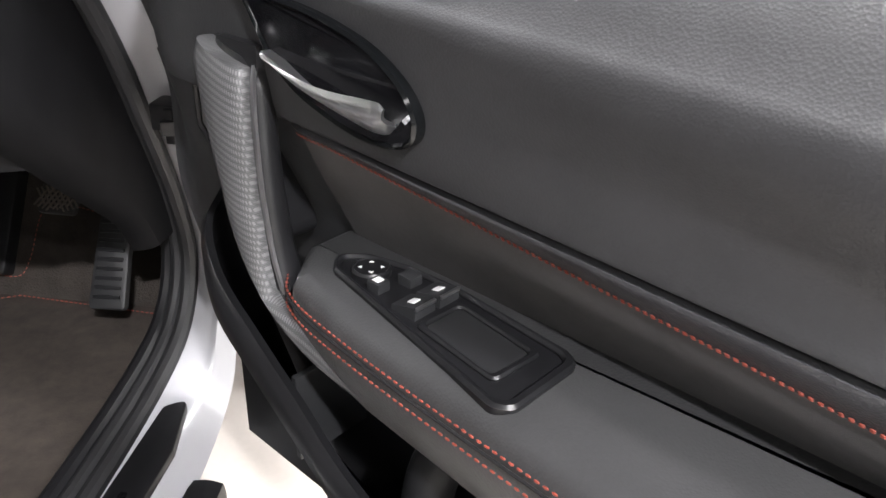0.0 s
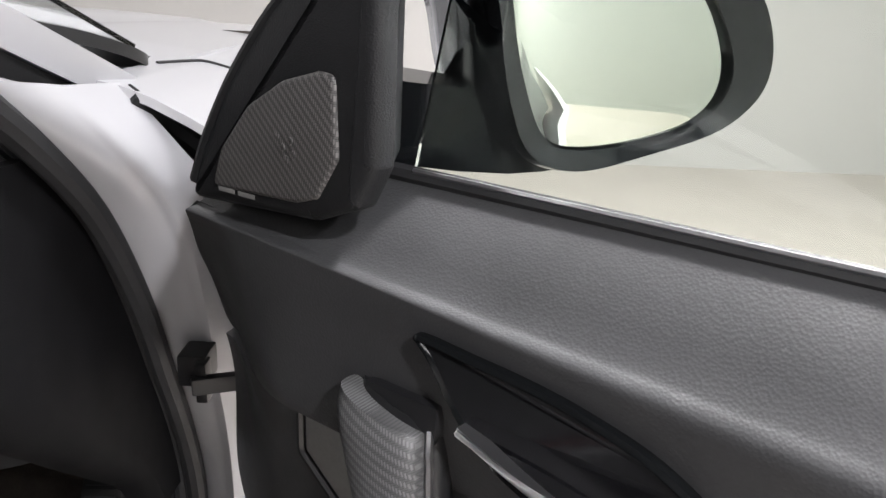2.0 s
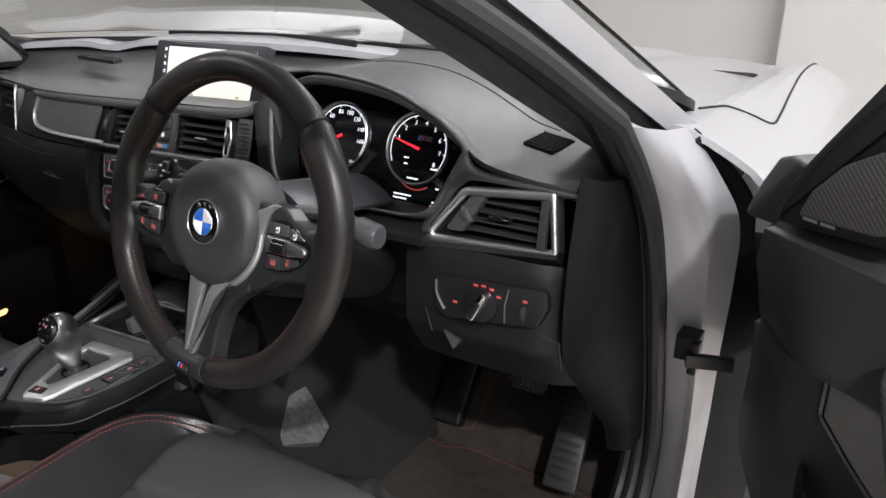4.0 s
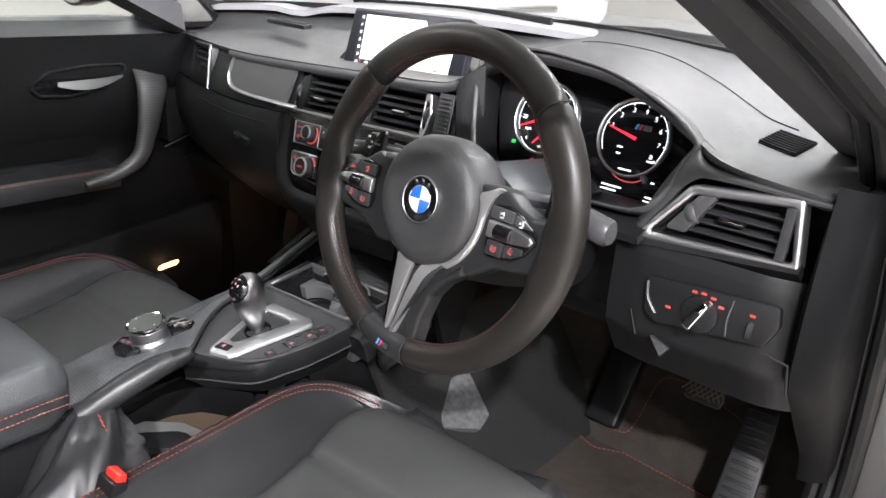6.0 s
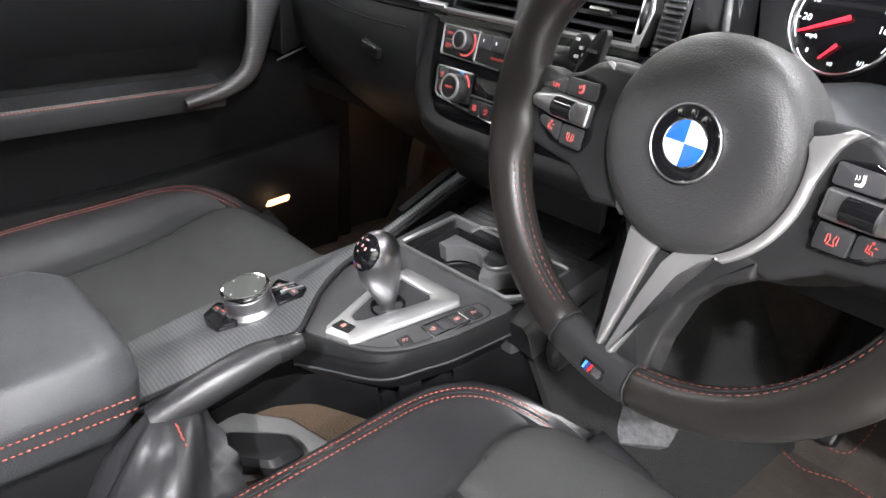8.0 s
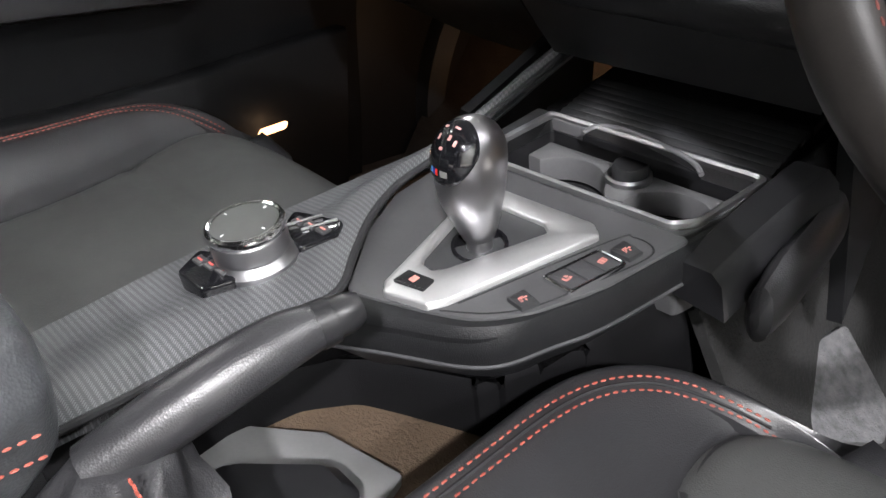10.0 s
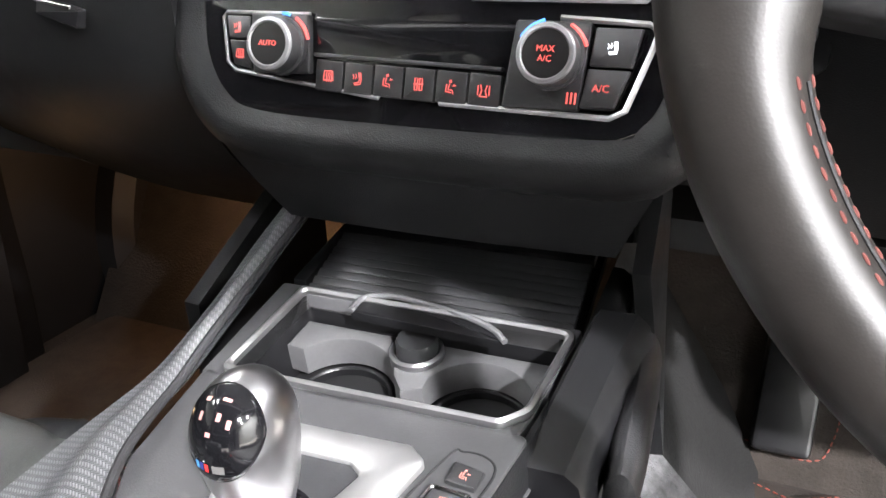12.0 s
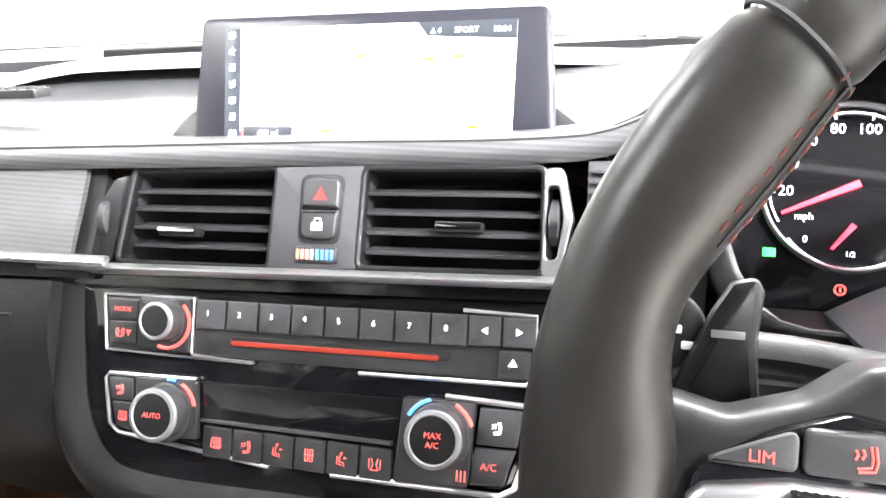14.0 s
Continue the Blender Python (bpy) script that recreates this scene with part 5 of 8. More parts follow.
def on_top(u, v, lift):
    return V(dash_top(GR_U[0] + (GR_U[1] - GR_U[0]) * u + 0.006 * v, GR_V[0] + (GR_V[1] - GR_V[0]) * v)) + V((0, -0.3, 0.95)) * lift
grille = part("top_speaker", sheet(lambda u, v: on_top(u, v, 0.0012), 8, 8, 0.002), DARK, side, "black slotted speaker grille")
for i in range(8):
    part("slat", tube([on_top(k / 6, 0.06 + 0.125 * i, 0.0026) for k in range(7)], 0.0016, 6), SMOOTH, grille)
# pad that falls from the dials to the vent
SH_A = [(0.478, 0.708, 0.795), (0.500, 0.700, 0.845), (0.523, 0.690, 0.885), (0.546, 0.683, 0.914), (0.575, 0.678, 0.897), (0.70, 0.680, 0.888)]
SH_B = [(0.486, 0.664, 0.780), (0.500, 0.655, 0.806), (0.526, 0.660, 0.842), (0.553, 0.664, 0.880), (0.585, 0.666, 0.888), (0.70, 0.668, 0.884)]
sa, sb = spline(SH_A, 5), spline(SH_B, 5)
def shoulder(u, v):
    i = min(len(sa) - 1, round(u * (len(sa) - 1)))
    p = sa[i].lerp(sb[i], v)
    return p + V((0, -0.006, 0.003)) * math.sin(math.pi * v)
part("shoulder_pad", sheet(shoulder, len(sa) - 1, 8, -0.008), DASHPAD, side, "grey pad between dials and vent", sharp=60)

# ---- steering ----
WHEEL = basis((0.3501, 0.4764, 0.8451), (0.99774, -0.06714, 0), (0.0146, 0.21706, 0.97605))
wheel = thing("steering_wheel", "worn black leather steering wheel with silver spoke trim", "steering wheel", WHEEL @ V((0, 0, -0.04)))
def near(deg, at, width):
    """A soft bump round an angle on the rim."""
    d = (deg - at + 180) % 360 - 180
    return math.exp(-(d / width) ** 2)


def rim_ring_at(deg):
    """Cross-section of the rim: thick grips at the sides, thumb rests above the spokes, soft webs into them."""
    a = math.radians(deg)
    sides = near(deg, 0, 46) + near(deg, 180, 46)
    thumbs = near(deg, 34, 12) + near(deg, 146, 12)
    dents = near(deg, 17, 7) + near(deg, 163, 7)
    webs = near(deg, 1, 7) + near(deg, 179, 7) + near(deg, -12, 6) + near(deg, 192, 6)
    r_out = 0.0165 + 0.0035 * sides
    r_in = 0.0158 + 0.0030 * sides + 0.0052 * thumbs - 0.0022 * dents + 0.0060 * webs
    r_z = 0.0150 + 0.0016 * sides + 0.0012 * thumbs - 0.0015 * webs
    ring = []
    for j in range(28):
        b = 2 * math.pi * j / 28
        r = 0.1695 + math.cos(b) * (r_out if math.cos(b) > 0 else r_in)
        ring.append(V((r * math.cos(a), r * math.sin(a), r_z * math.sin(b))))
    return ring


RIM_CUTS = [-110, -86, 44, 136, 250]
for i in range(4):
    d0, d1 = RIM_CUTS[i], RIM_CUTS[i + 1]
    n = max(8, int((d1 - d0) / 2))
    rings = [rim_ring_at(d0 + (d1 - d0) * k / n) for k in range(n + 1)]
    ends = [[p.lerp(sum(r, V((0, 0, 0))) / 28, 0.12) for p in r] for r in (rings[0], rings[-1])]
    part("rim", moved(loft([ends[0]] + rings[1:-1] + [ends[1]]), WHEEL), WORN if i != 0 else SPOKE, wheel, "worn shiny black leather rim" if i else "smooth black rim bridge", sharp=50)
for deg in RIM_CUTS[:4]:
    part("rim_seam", moved(tube([p.lerp(V((0.1695 * math.cos(math.radians(deg)), 0.1695 * math.sin(math.radians(deg)), 0)), 0.02) for p in rim_ring_at(deg)], 0.0011, 5, closed=True), WHEEL), DARK, wheel, "sewn seam")
RED_DARK = surface("dark_red_thread", (0.11, 0.035, 0.030), 0.7, spec=0.2)
for d0, d1 in ((-84, -22), (22, 134), (202, 248), (136, 158)):
    rows = [[rim_ring_at(d)[k] for d in range(d0, d1, 2)] for k in (11, 13)]
    for row in rows:
        part("rim_stitching", moved(stitches(row, 0.0036, 0.0024, 0.0006), WHEEL), RED_DARK, wheel, "dark red stitching", kind="stuff")
    part("rim_seam", moved(tube([rim_ring_at(d)[12] for d in range(d0, d1, 2)], 0.0008, 5), WHEEL), DARK, wheel, "sewn seam")
hub_prof = [(0.064, -0.045), (0.069, -0.030), (0.0705, -0.010), (0.0695, 0.004), (0.0665, 0.012), (0.0610, 0.0175), (0.0530, 0.0203), (0.0440, 0.0206), (0.036, 0.0196), (0.030, 0.0190), (0.0005, 0.0192)]
part("airbag_cover", moved(loft([[(r * math.cos(2 * math.pi * i / 64) * (1.0 if math.sin(2 * math.pi * i / 64) > 0 else 1 - 0.05 * math.sin(2 * math.pi * i / 64) ** 2), r * math.sin(2 * math.pi * i / 64) * (1.0 if math.sin(2 * math.pi * i / 64) > 0 else 1.03), z) for i in range(64)] for r, z in hub_prof]), WHEEL), surface("airbag_plastic", (0.030, 0.030, 0.031), 0.45, grain=0.35, grain_scale=800, kind="cells"), wheel, "round grained airbag cover", sharp=50)
for hx, hy in ((-0.046, 0.030), (0.0, 0.048)):
    part("cover_pip", moved(tube([(hx - 0.002, hy + 0.001, 0.0207), (hx, hy - 0.0014, 0.0207), (hx + 0.002, hy + 0.001, 0.0207)], 0.0003, 4), WHEEL), DARK, wheel)
roundel = part("roundel", moved(lathe([(0.0245, 0.0), (0.0245, 0.0022), (0.0232, 0.0032), (0.0225, 0.0028), (0.0150, 0.0028), (0.0148, 0.0032), (0.0138, 0.0030), (0.0005, 0.0028)], 48), WHEEL @ pose(0, 0, 0.0190)), PIANO, wheel, "round blue and white badge with black ring")
part("roundel_ring", moved(hoop(oval(0.0250, 0.0250, 48), oval(0.0237, 0.0237, 48), 0.0, 0.0036, 0.0006), WHEEL @ pose(0, 0, 0.0190)), GREYMETAL, roundel)
part("roundel_ring", moved(hoop(oval(0.0154, 0.0154, 48), oval(0.0143, 0.0143, 48), 0.0, 0.0036, 0.0004), WHEEL @ pose(0, 0, 0.0190)), CHROME, roundel)
for a in (62, 90, 118):
    part("badge_bar", moved(plate(rect(0.0044, 0.0052, 0, 0.0190, 0.0010), 0.0028, 0.0034, 0.0002), WHEEL @ pose(0, 0, 0.0190, 0, 0, a - 90)), CHROME, roundel)
for q in range(4):
    pts = [(0, 0)] + [(0.0143 * math.cos(math.radians(90 * q + 10 * i)), 0.0143 * math.sin(math.radians(90 * q + 10 * i))) for i in range(10)]
    part("quarter", moved(plate(pts, 0.0025, 0.0034, 0.0001), WHEEL @ pose(0, 0, 0.0190)), ENAMEL_BLUE if q % 2 else ENAMEL_WHITE, roundel)
# spokes
for s in (1, -1):
    hand = lambda pts, s=s: [(s * x, y) for x, y in (pts if s > 0 else pts[::-1])]
    sp_out = [(0.058, 0.034), (0.082, 0.035), (0.098, 0.0325), (0.112, 0.022), (0.132, 0.0155), (0.156, 0.021), (0.160, -0.036), (0.140, -0.040), (0.118, -0.043), (0.098, -0.046), (0.070, -0.064), (0.040, -0.060)]
    part("side_spoke", moved(plate(rounded(hand(sp_out), 0.010, 5), -0.022, 0.003, 0.006, 3), WHEEL), SPOKE, wheel, "smooth black side spoke")
    pod = rounded(hand([(0.083, 0.018), (0.104, 0.021), (0.121, 0.0145), (0.141, 0.002), (0.143, -0.008), (0.133, -0.022), (0.119, -0.031), (0.090, -0.034), (0.084, -0.022), (0.0865, -0.006)]), 0.005)
    pd = part("button_pod", moved(plate(pod, 0.0, 0.0075, 0.002), WHEEL), PIANO, wheel, "gloss black pod with control buttons")
    for x0, x1, y00, y01, y10, y11 in ((0.0855, 0.1145, 0.0045, 0.0175, 0.0045, 0.0165), (0.1155, 0.1375, 0.0045, 0.0160, 0.0045, 0.0060), (0.0880, 0.1085, -0.0320, -0.0165, -0.0315, -0.0165), (0.1095, 0.1320, -0.0310, -0.0165, -0.0215, -0.0155)):
        o = rounded(hand([(x0, y00), (x1, y10), (x1, y11), (x0, y01)]), 0.0025)
        upper_key = y01 > 0
        part("control_button", moved(plate(o, 0.0068, 0.0094, 0.0012), WHEEL), KEYGREY if s > 0 and upper_key else BUTTON, pd)
        cx, cy = s * ((x0 + x1) / 2 - (0.002 if x1 > 0.13 else 0)), (y00 + y01 + y10 + y11) / 4
        if s < 0 and upper_key and x1 > 0.13:
            word("LIM", cx, cy, 0.0045, pd, WHEEL, GLOW_RED, 0.0096)
        else:
            icon("seat" if upper_key else ("fan" if x1 < 0.12 else "person"), cx, cy, 0.0062, pd, WHEEL, PRINT if s > 0 and upper_key else GLOW_RED, 0.0097)
    o = rounded(hand([(0.0860, -0.0150), (0.1180, -0.0145), (0.1400, -0.0110), (0.1435, -0.0055), (0.1390, -0.0010), (0.1180, 0.0030), (0.0860, 0.0030)]), 0.003, 5)
    part("silver_bar", moved(plate(o, 0.0068, 0.0125, 0.003, 4), WHEEL), GREYMETAL, pd, "silver rocker bar")
    part("thumb_roller", moved(tube([(s * (0.0985 + 0.0012 * i), -0.0060, 0.0112) for i in range(17)], [0.0072 + 0.0003 * (i % 2) for i in range(17)], 18), WHEEL), PIANO, pd, "ribbed thumb roller")
    # satin band that hugs the hub and runs down the lower spoke
    arc = [(0.0700 * math.cos(math.radians(d)), 0.0700 * math.sin(math.radians(d))) for d in range(20, -61, -8)]
    out_line = [(0.093, 0.0335), (0.0835, 0.0250), (0.0790, 0.0100)] + [(0.0765 * math.cos(math.radians(d)), 0.0765 * math.sin(math.radians(d))) for d in range(0, -57, -7)]
    n = 20
    oa, ia = spline([(x, y, 0) for x, y in out_line], 5), spline([(x, y, 0) for x, y in [(0.0865, 0.0345), (0.0770, 0.0290)] + arc], 5)
    pick = lambda line, f: line[min(len(line) - 1, int(round(f * (len(line) - 1))))]
    zb = 0.0085 if s > 0 else 0.0030
    band_rings = []
    for k in range(n + 1):
        p, q = pick(oa, k / n), pick(ia, k / n)
        m = p.lerp(q, 0.5)
        band_rings.append([V((s * p.x, p.y, 0.001)), V((s * p.x, p.y, zb - 0.002)), V((s * m.x, m.y, zb)), V((s * q.x, q.y, zb - 0.001)), V((s * q.x, q.y, 0.001))])
    part("spoke_trim", moved(loft(band_rings), WHEEL), BRUSHED, wheel, "satin silver band beside the hub", sharp=60)
for lx in ([(-0.0270, -0.0640), (-0.0010, -0.0690), (-0.0045, -0.0790), (-0.0185, -0.1500), (-0.0205, -0.1540), (-0.0240, -0.1535)], [(0.0100, -0.0690), (0.0330, -0.0610), (0.0420, -0.0600), (0.0300, -0.0700), (0.0190, -0.0840), (0.0040, -0.1200), (-0.0085, -0.1540), (-0.0125, -0.1560), (-0.0155, -0.1530), (-0.0040, -0.1050), (0.0040, -0.0790)]):
    part("spoke_leg", moved(plate(rounded(lx, 0.002), 0.002, 0.0095, 0.0018), WHEEL), BRUSHED, wheel, "satin silver leg of the lower spoke")
low = rounded([(-0.046, -0.052), (0.066, -0.052), (0.062, -0.066), (0.040, -0.082), (0.0270, -0.100), (0.0190, -0.130), (0.0170, -0.162), (-0.036, -0.160), (-0.031, -0.120), (-0.032, -0.080)], 0.006)
part("lower_spoke", moved(plate(low[::-1], -0.018, 0.004, 0.005, 3), WHEEL), SPOKE, wheel, "smooth black lower spoke")
part("spoke_slot", moved(plate(rounded([(-0.0010, -0.072), (0.0090, -0.072), (-0.0150, -0.148), (-0.0180, -0.148)][::-1], 0.002), 0.003, 0.0056, 0.0005), WHEEL), DARK, wheel, "dark slot between the legs")
bd = part("wheel_badge", moved(plate(rect(0.0205, 0.0090, 0, 0, 0.0015), 0.012, 0.0162, 0.001), WHEEL @ pose(-0.0150, -0.1695, 0, 0, 0, -6)), PIANO, wheel, "small tricolour badge")
for i, c in enumerate((MBLUE, MNAVY, MRED)):
    part("colour_stripe", moved(plate([(-0.0085 + 0.0026 * i, -0.0034), (-0.0064 + 0.0026 * i, -0.0034), (-0.0047 + 0.0026 * i, 0.0034), (-0.0068 + 0.0026 * i, 0.0034)], 0.0160, 0.0168, 0.0002), WHEEL @ pose(-0.0150, -0.1695, 0, 0, 0, -6)), c, bd)
part("badge_block", moved(plate(rect(0.0080, 0.0062, 0.0045, 0, 0.0008), 0.0160, 0.0168, 0.0002), WHEEL @ pose(-0.0150, -0.1695, 0, 0, 0, -6)), GREYMETAL, bd)
# shift paddles behind the rim
for s in (1, -1):
    o = rounded([(s * 0.1200, 0.008), (s * 0.1500, 0.008), (s * 0.1450, 0.0230), (s * 0.1365, 0.0430), (s * 0.1310, 0.0525), (s * 0.1235, 0.0545), (s * 0.1212, 0.0500), (s * 0.1225, 0.0330)], 0.0030)
    pdl = part("shift_paddle", moved(plate(o if s > 0 else o[::-1], -0.034, -0.028, 0.003), WHEEL), SMOOTH, wheel, "dark shift paddle")
    part("paddle_mark", moved(box(0.0100, 0.0024, 0.001, (s * 0.1315, 0.0360, -0.0275), 0.0002), WHEEL), SILVER, pdl)
# column
column = thing("steering_column", "black steering column shroud with two stalks", "steering column", (0.37, 0.58, 0.78))
part("shroud", moved(loft([[(0.062 * math.cos(a) * (1 + 0.3 * abs(math.cos(a))), -0.03 + 0.055 * math.sin(a), -0.045) for a in [2 * math.pi * i / 28 for i in range(28)]], [(0.072 * math.cos(a) * (1 + 0.3 * abs(math.cos(a))), -0.035 + 0.062 * math.sin(a), -0.12) for a in [2 * math.pi * i / 28 for i in range(28)]], [(0.070 * math.cos(a), -0.05 + 0.06 * math.sin(a), -0.25) for a in [2 * math.pi * i / 28 for i in range(28)]]]), WHEEL), SMOOTH, column, "smooth black shroud")
part("cowl_top", moved(sheet(lambda u, v: (-0.066 + 0.132 * u, 0.018 + 0.026 * math.sin(math.pi * u) + 0.02 * v, -0.07 - 0.16 * v), 16, 6, 0.006), WHEEL), surface("blue_grey_shroud", (0.030, 0.033, 0.037), 0.45, grain=0.2, grain_scale=900), column, "grey padded column top")
for s in (1, -1):
    part("stalk", moved(merge(tube(spline([(s * 0.06, 0.022, -0.060), (s * 0.12, 0.028, -0.056), (s * 0.165, 0.022, -0.048)], 5), 0.010, 12, 0.8), tube([(s * 0.155, 0.022, -0.048), (s * 0.160, 0.021, -0.047), (s * 0.186, 0.018, -0.044), (s * 0.190, 0.018, -0.044)], [0.011, 0.0145, 0.0140, 0.011], 20)), WHEEL), SMOOTH if s < 0 else surface("grey_stalk", (0.055, 0.055, 0.06), 0.4), column, "control stalk")
for mx, my in ((-0.153, 0.042), (-0.147, 0.036), (-0.143, 0.031), (-0.150, 0.029)):
    part("stalk_mark", moved(plate(rect(0.0040, 0.0026, mx, my, 0.0006), -0.0335, -0.0325, 0.0002), WHEEL), PRINT, column)
part("stalk_end", moved(plate(oval(0.012, 0.013, 28, -0.149, 0.035), -0.050, -0.0335, 0.003), WHEEL), SMOOTH, column, "black stalk end with symbols")
part("knee_bolster", sheet(lambda u, v: (0.185 + 0.315 * u, 0.675 + 0.12 * v + 0.03 * (2 * u - 1) ** 2, 0.790 - 0.15 * v), 16, 8, -0.015), BLACK, column, "black panel under the column")

# ---- centre console ----
console = thing("centre_console", "black centre console with woven fibre trim and silver edges", "console", (0, 0.5, 0.24))
edge = [(0.152, 0.20), (0.148, 0.1335), (0.126, 0.062), (0.105, -0.036), (0.091, -0.072), (0.0775, -0.104), (0.0578, -0.122), (0.0226, -0.139), (0.0, -0.150), (-0.024, -0.163)]
edge_in = [(0.136, 0.20), (0.128, 0.13), (0.1145, 0.042), (0.1016, -0.033), (0.093, -0.058), (0.081, -0.083), (0.059, -0.1075), (0.0312, -0.121), (0.002, -0.131), (-0.030, -0.141)]
side_out = rounded(edge + [(-0.04, -0.19), (-0.06, -0.42), (-0.185, -0.42), (-0.172, -0.2), (-0.135, 0.0), (-0.130, 0.20)], 0.010)
body_out = inset(side_out, 0.022)
part("console_body", moved(loft([[(x * 0.97, y, -0.30) for x, y in body_out], [(x, y, -0.075) for x, y in body_out], [(x, y, -0.066) for x, y in inset(body_out, 0.004)]]), CONSOLE), MATT_SHADED, console, "black console sides")
rim, rim_in = spline([(x, y, 0) for x, y in edge], 6), spline([(x, y, 0) for x, y in edge_in], 6)
lift = lambda p: 0.0 + 0.16 * max(0.0, p.y - 0.10)
part("console_edge", moved(loft([[q + V((0, 0, -0.002 + lift(q))), q.lerp(p, 0.45) + V((0, 0, -0.0025 + lift(q))), q.lerp(p, 0.80) + V((0, 0, -0.0075 + lift(q))), q.lerp(p, 1.0) + V((0, 0, -0.017 + lift(q))), q.lerp(p, 1.0) + V((0, 0, -0.030 + lift(q))), q.lerp(p, 0.85) + V((0, 0, -0.033 + lift(q)))] for p, q in zip(rim, rim_in)], closed=False, caps=False), CONSOLE), BLACK, console, "rounded satin black edge", sharp=40)
part("edge_strip", moved(tube([q.lerp(p, 1.01) + V((0, 0, -0.0305 + lift(q))) for p, q in zip(rim, rim_in)], 0.0015, 6), CONSOLE), KEYGREY, console, "thin satin strip")
plate_out = rounded([(-0.098, 0.040), (-0.094, -0.038), (-0.072, -0.084), (-0.045, -0.118), (-0.029, -0.139), (0.002, -0.130), (0.0312, -0.120), (0.059, -0.1065), (0.081, -0.082), (0.1016, -0.033), (0.116, 0.040)], [0.004, 0.02, 0.03, 0.02, 0.008, 0.03, 0.03, 0.03, 0.03, 0.05, 0.004], 6)
part("shifter_plate", moved(plate(inset(plate_out, -0.001), -0.014, 0.0, 0.0015), CONSOLE), surface("dark_grey_satin_plastic", (0.048, 0.048, 0.050), 0.42, grain=0.15, grain_scale=900), console, "dark grey satin shifter plate")
part("plate_groove", moved(tube(spline([(0.036, -0.116, 0.0), (0.062, -0.099, 0.0), (0.080, -0.076, 0.0), (0.094, -0.036, 0.0), (0.106, 0.004, 0.0), (0.102, 0.018, 0.0), (0.086, 0.020, 0.0), (0.076, 0.008, 0.0), (0.040, -0.104, 0.0)], 5), 0.0008, 5), CONSOLE), DARK, console, "groove in the shifter plate")
tri_o = rounded([(-0.030, 0.010), (0.058, 0.013), (0.0700, 0.004), (0.0365, -0.110), (0.030, -0.121), (-0.002, -0.130), (-0.011, -0.121), (-0.0345, -0.034)], 0.005)
tri_i = rounded([(-0.020, -0.009), (0.031, -0.008), (0.0400, -0.0145), (0.0125, -0.087), (0.0066, -0.0944), (-0.0044, -0.0925), (-0.0085, -0.087), (-0.0250, -0.034)], 0.004)
part("silver_surround", moved(hoop(tri_o, tri_i, -0.004, 0.0055, 0.0016), CONSOLE), BRUSHED, console, "satin silver triangular surround", sharp=50)
part("gate_plate", moved(plate(inset(tri_i, -0.002), -0.006, 0.002, 0.001), CONSOLE), BUTTON, console, "dark plate inside the surround")
pb = key([(-0.004, -0.1190), (0.0195, -0.1140), (0.0175, -0.1020), (-0.004, -0.1050)], console, CONSOLE, SMOOTH, 0.003, 0.0078, "park_button")
part("mark", moved(plate(rect(0.005, 0.006, 0.007, -0.110, 0.0005), 0.0078, 0.0082, 0.0001), CONSOLE), GLOW_PINK, pb)
for qa in ([(0.0630, -0.0833), (0.0776, -0.0855), (0.0820, -0.0736), (0.0662, -0.0700)], [(0.0835, -0.0036), (0.1000, -0.0051), (0.1020, 0.0073), (0.0850, 0.0106)]):
    k = key(qa, console, CONSOLE, BUTTON, -0.001, 0.0032, "console_button")
    cx, cy = sum(p[0] for p in qa) / 4, sum(p[1] for p in qa) / 4
    icon("person", cx, cy, 0.0058, k, CONSOLE, GLOW_PINK, 0.0033)
fo = rounded([(0.0662, -0.0535), (0.0910, -0.0550), (0.1012, -0.0085), (0.0772, -0.0070)], 0.003)
fi = rounded([(0.0682, -0.0515), (0.0890, -0.0530), (0.0988, -0.0105), (0.0790, -0.0090)], 0.002)
part("button_rim", moved(hoop(fo, fi, -0.001, 0.0035, 0.0008), CONSOLE), CHROME, console, "bright rim round three buttons")
for i in range(3):
    a, b = i / 3 + 0.01, (i + 1) / 3 - 0.01
    l0, l1, r0, r1 = V((0.0685, -0.0512)), V((0.0792, -0.0093)), V((0.0888, -0.0526)), V((0.0985, -0.0108))
    qa = [l0.lerp(l1, a), r0.lerp(r1, a), r0.lerp(r1, b), l0.lerp(l1, b)]
    k = key([(p.x, p.y) for p in qa], console, CONSOLE, KEYGREY, -0.001, 0.0030, "console_button")
    if i != 1:
        c = (qa[0] + qa[2]) / 2
        icon("vents" if i else "seat", c.x, c.y, 0.0056, k, CONSOLE, GLOW_PINK, 0.0031)

# woven trim along the passenger side
inner_line = spline([(-0.086, 0.215, 0.060), (-0.092, 0.182, 0.048), (-0.099, 0.14, 0.034), (-0.104, 0.097, 0.022), (-0.105, 0.05, 0.013), (-0.103, 0.02, 0.009), (-0.0975, -0.033, 0.008), (-0.080, -0.076, 0.007), (-0.055, -0.112, 0.006), (-0.031, -0.145, 0.005), (-0.036, -0.18, 0.003), (-0.050, -0.225, 0.002), (-0.057, -0.28, 0.0), (-0.070, -0.36, 0.0)], 5)
outer_line = spline([(-0.112, 0.225, 0.052), (-0.119, 0.197, 0.040), (-0.1225, 0.15, 0.028), (-0.1245, 0.105, 0.016), (-0.1265, 0.055, 0.006), (-0.129, 0.02, 0.002), (-0.142, -0.033, -0.001), (-0.151, -0.076, -0.003), (-0.158, -0.112, -0.004), (-0.164, -0.15, -0.005), (-0.168, -0.18, -0.006), (-0.171, -0.225, -0.006), (-0.176, -0.28, -0.008), (-0.185, -0.36, -0.010)], 5)
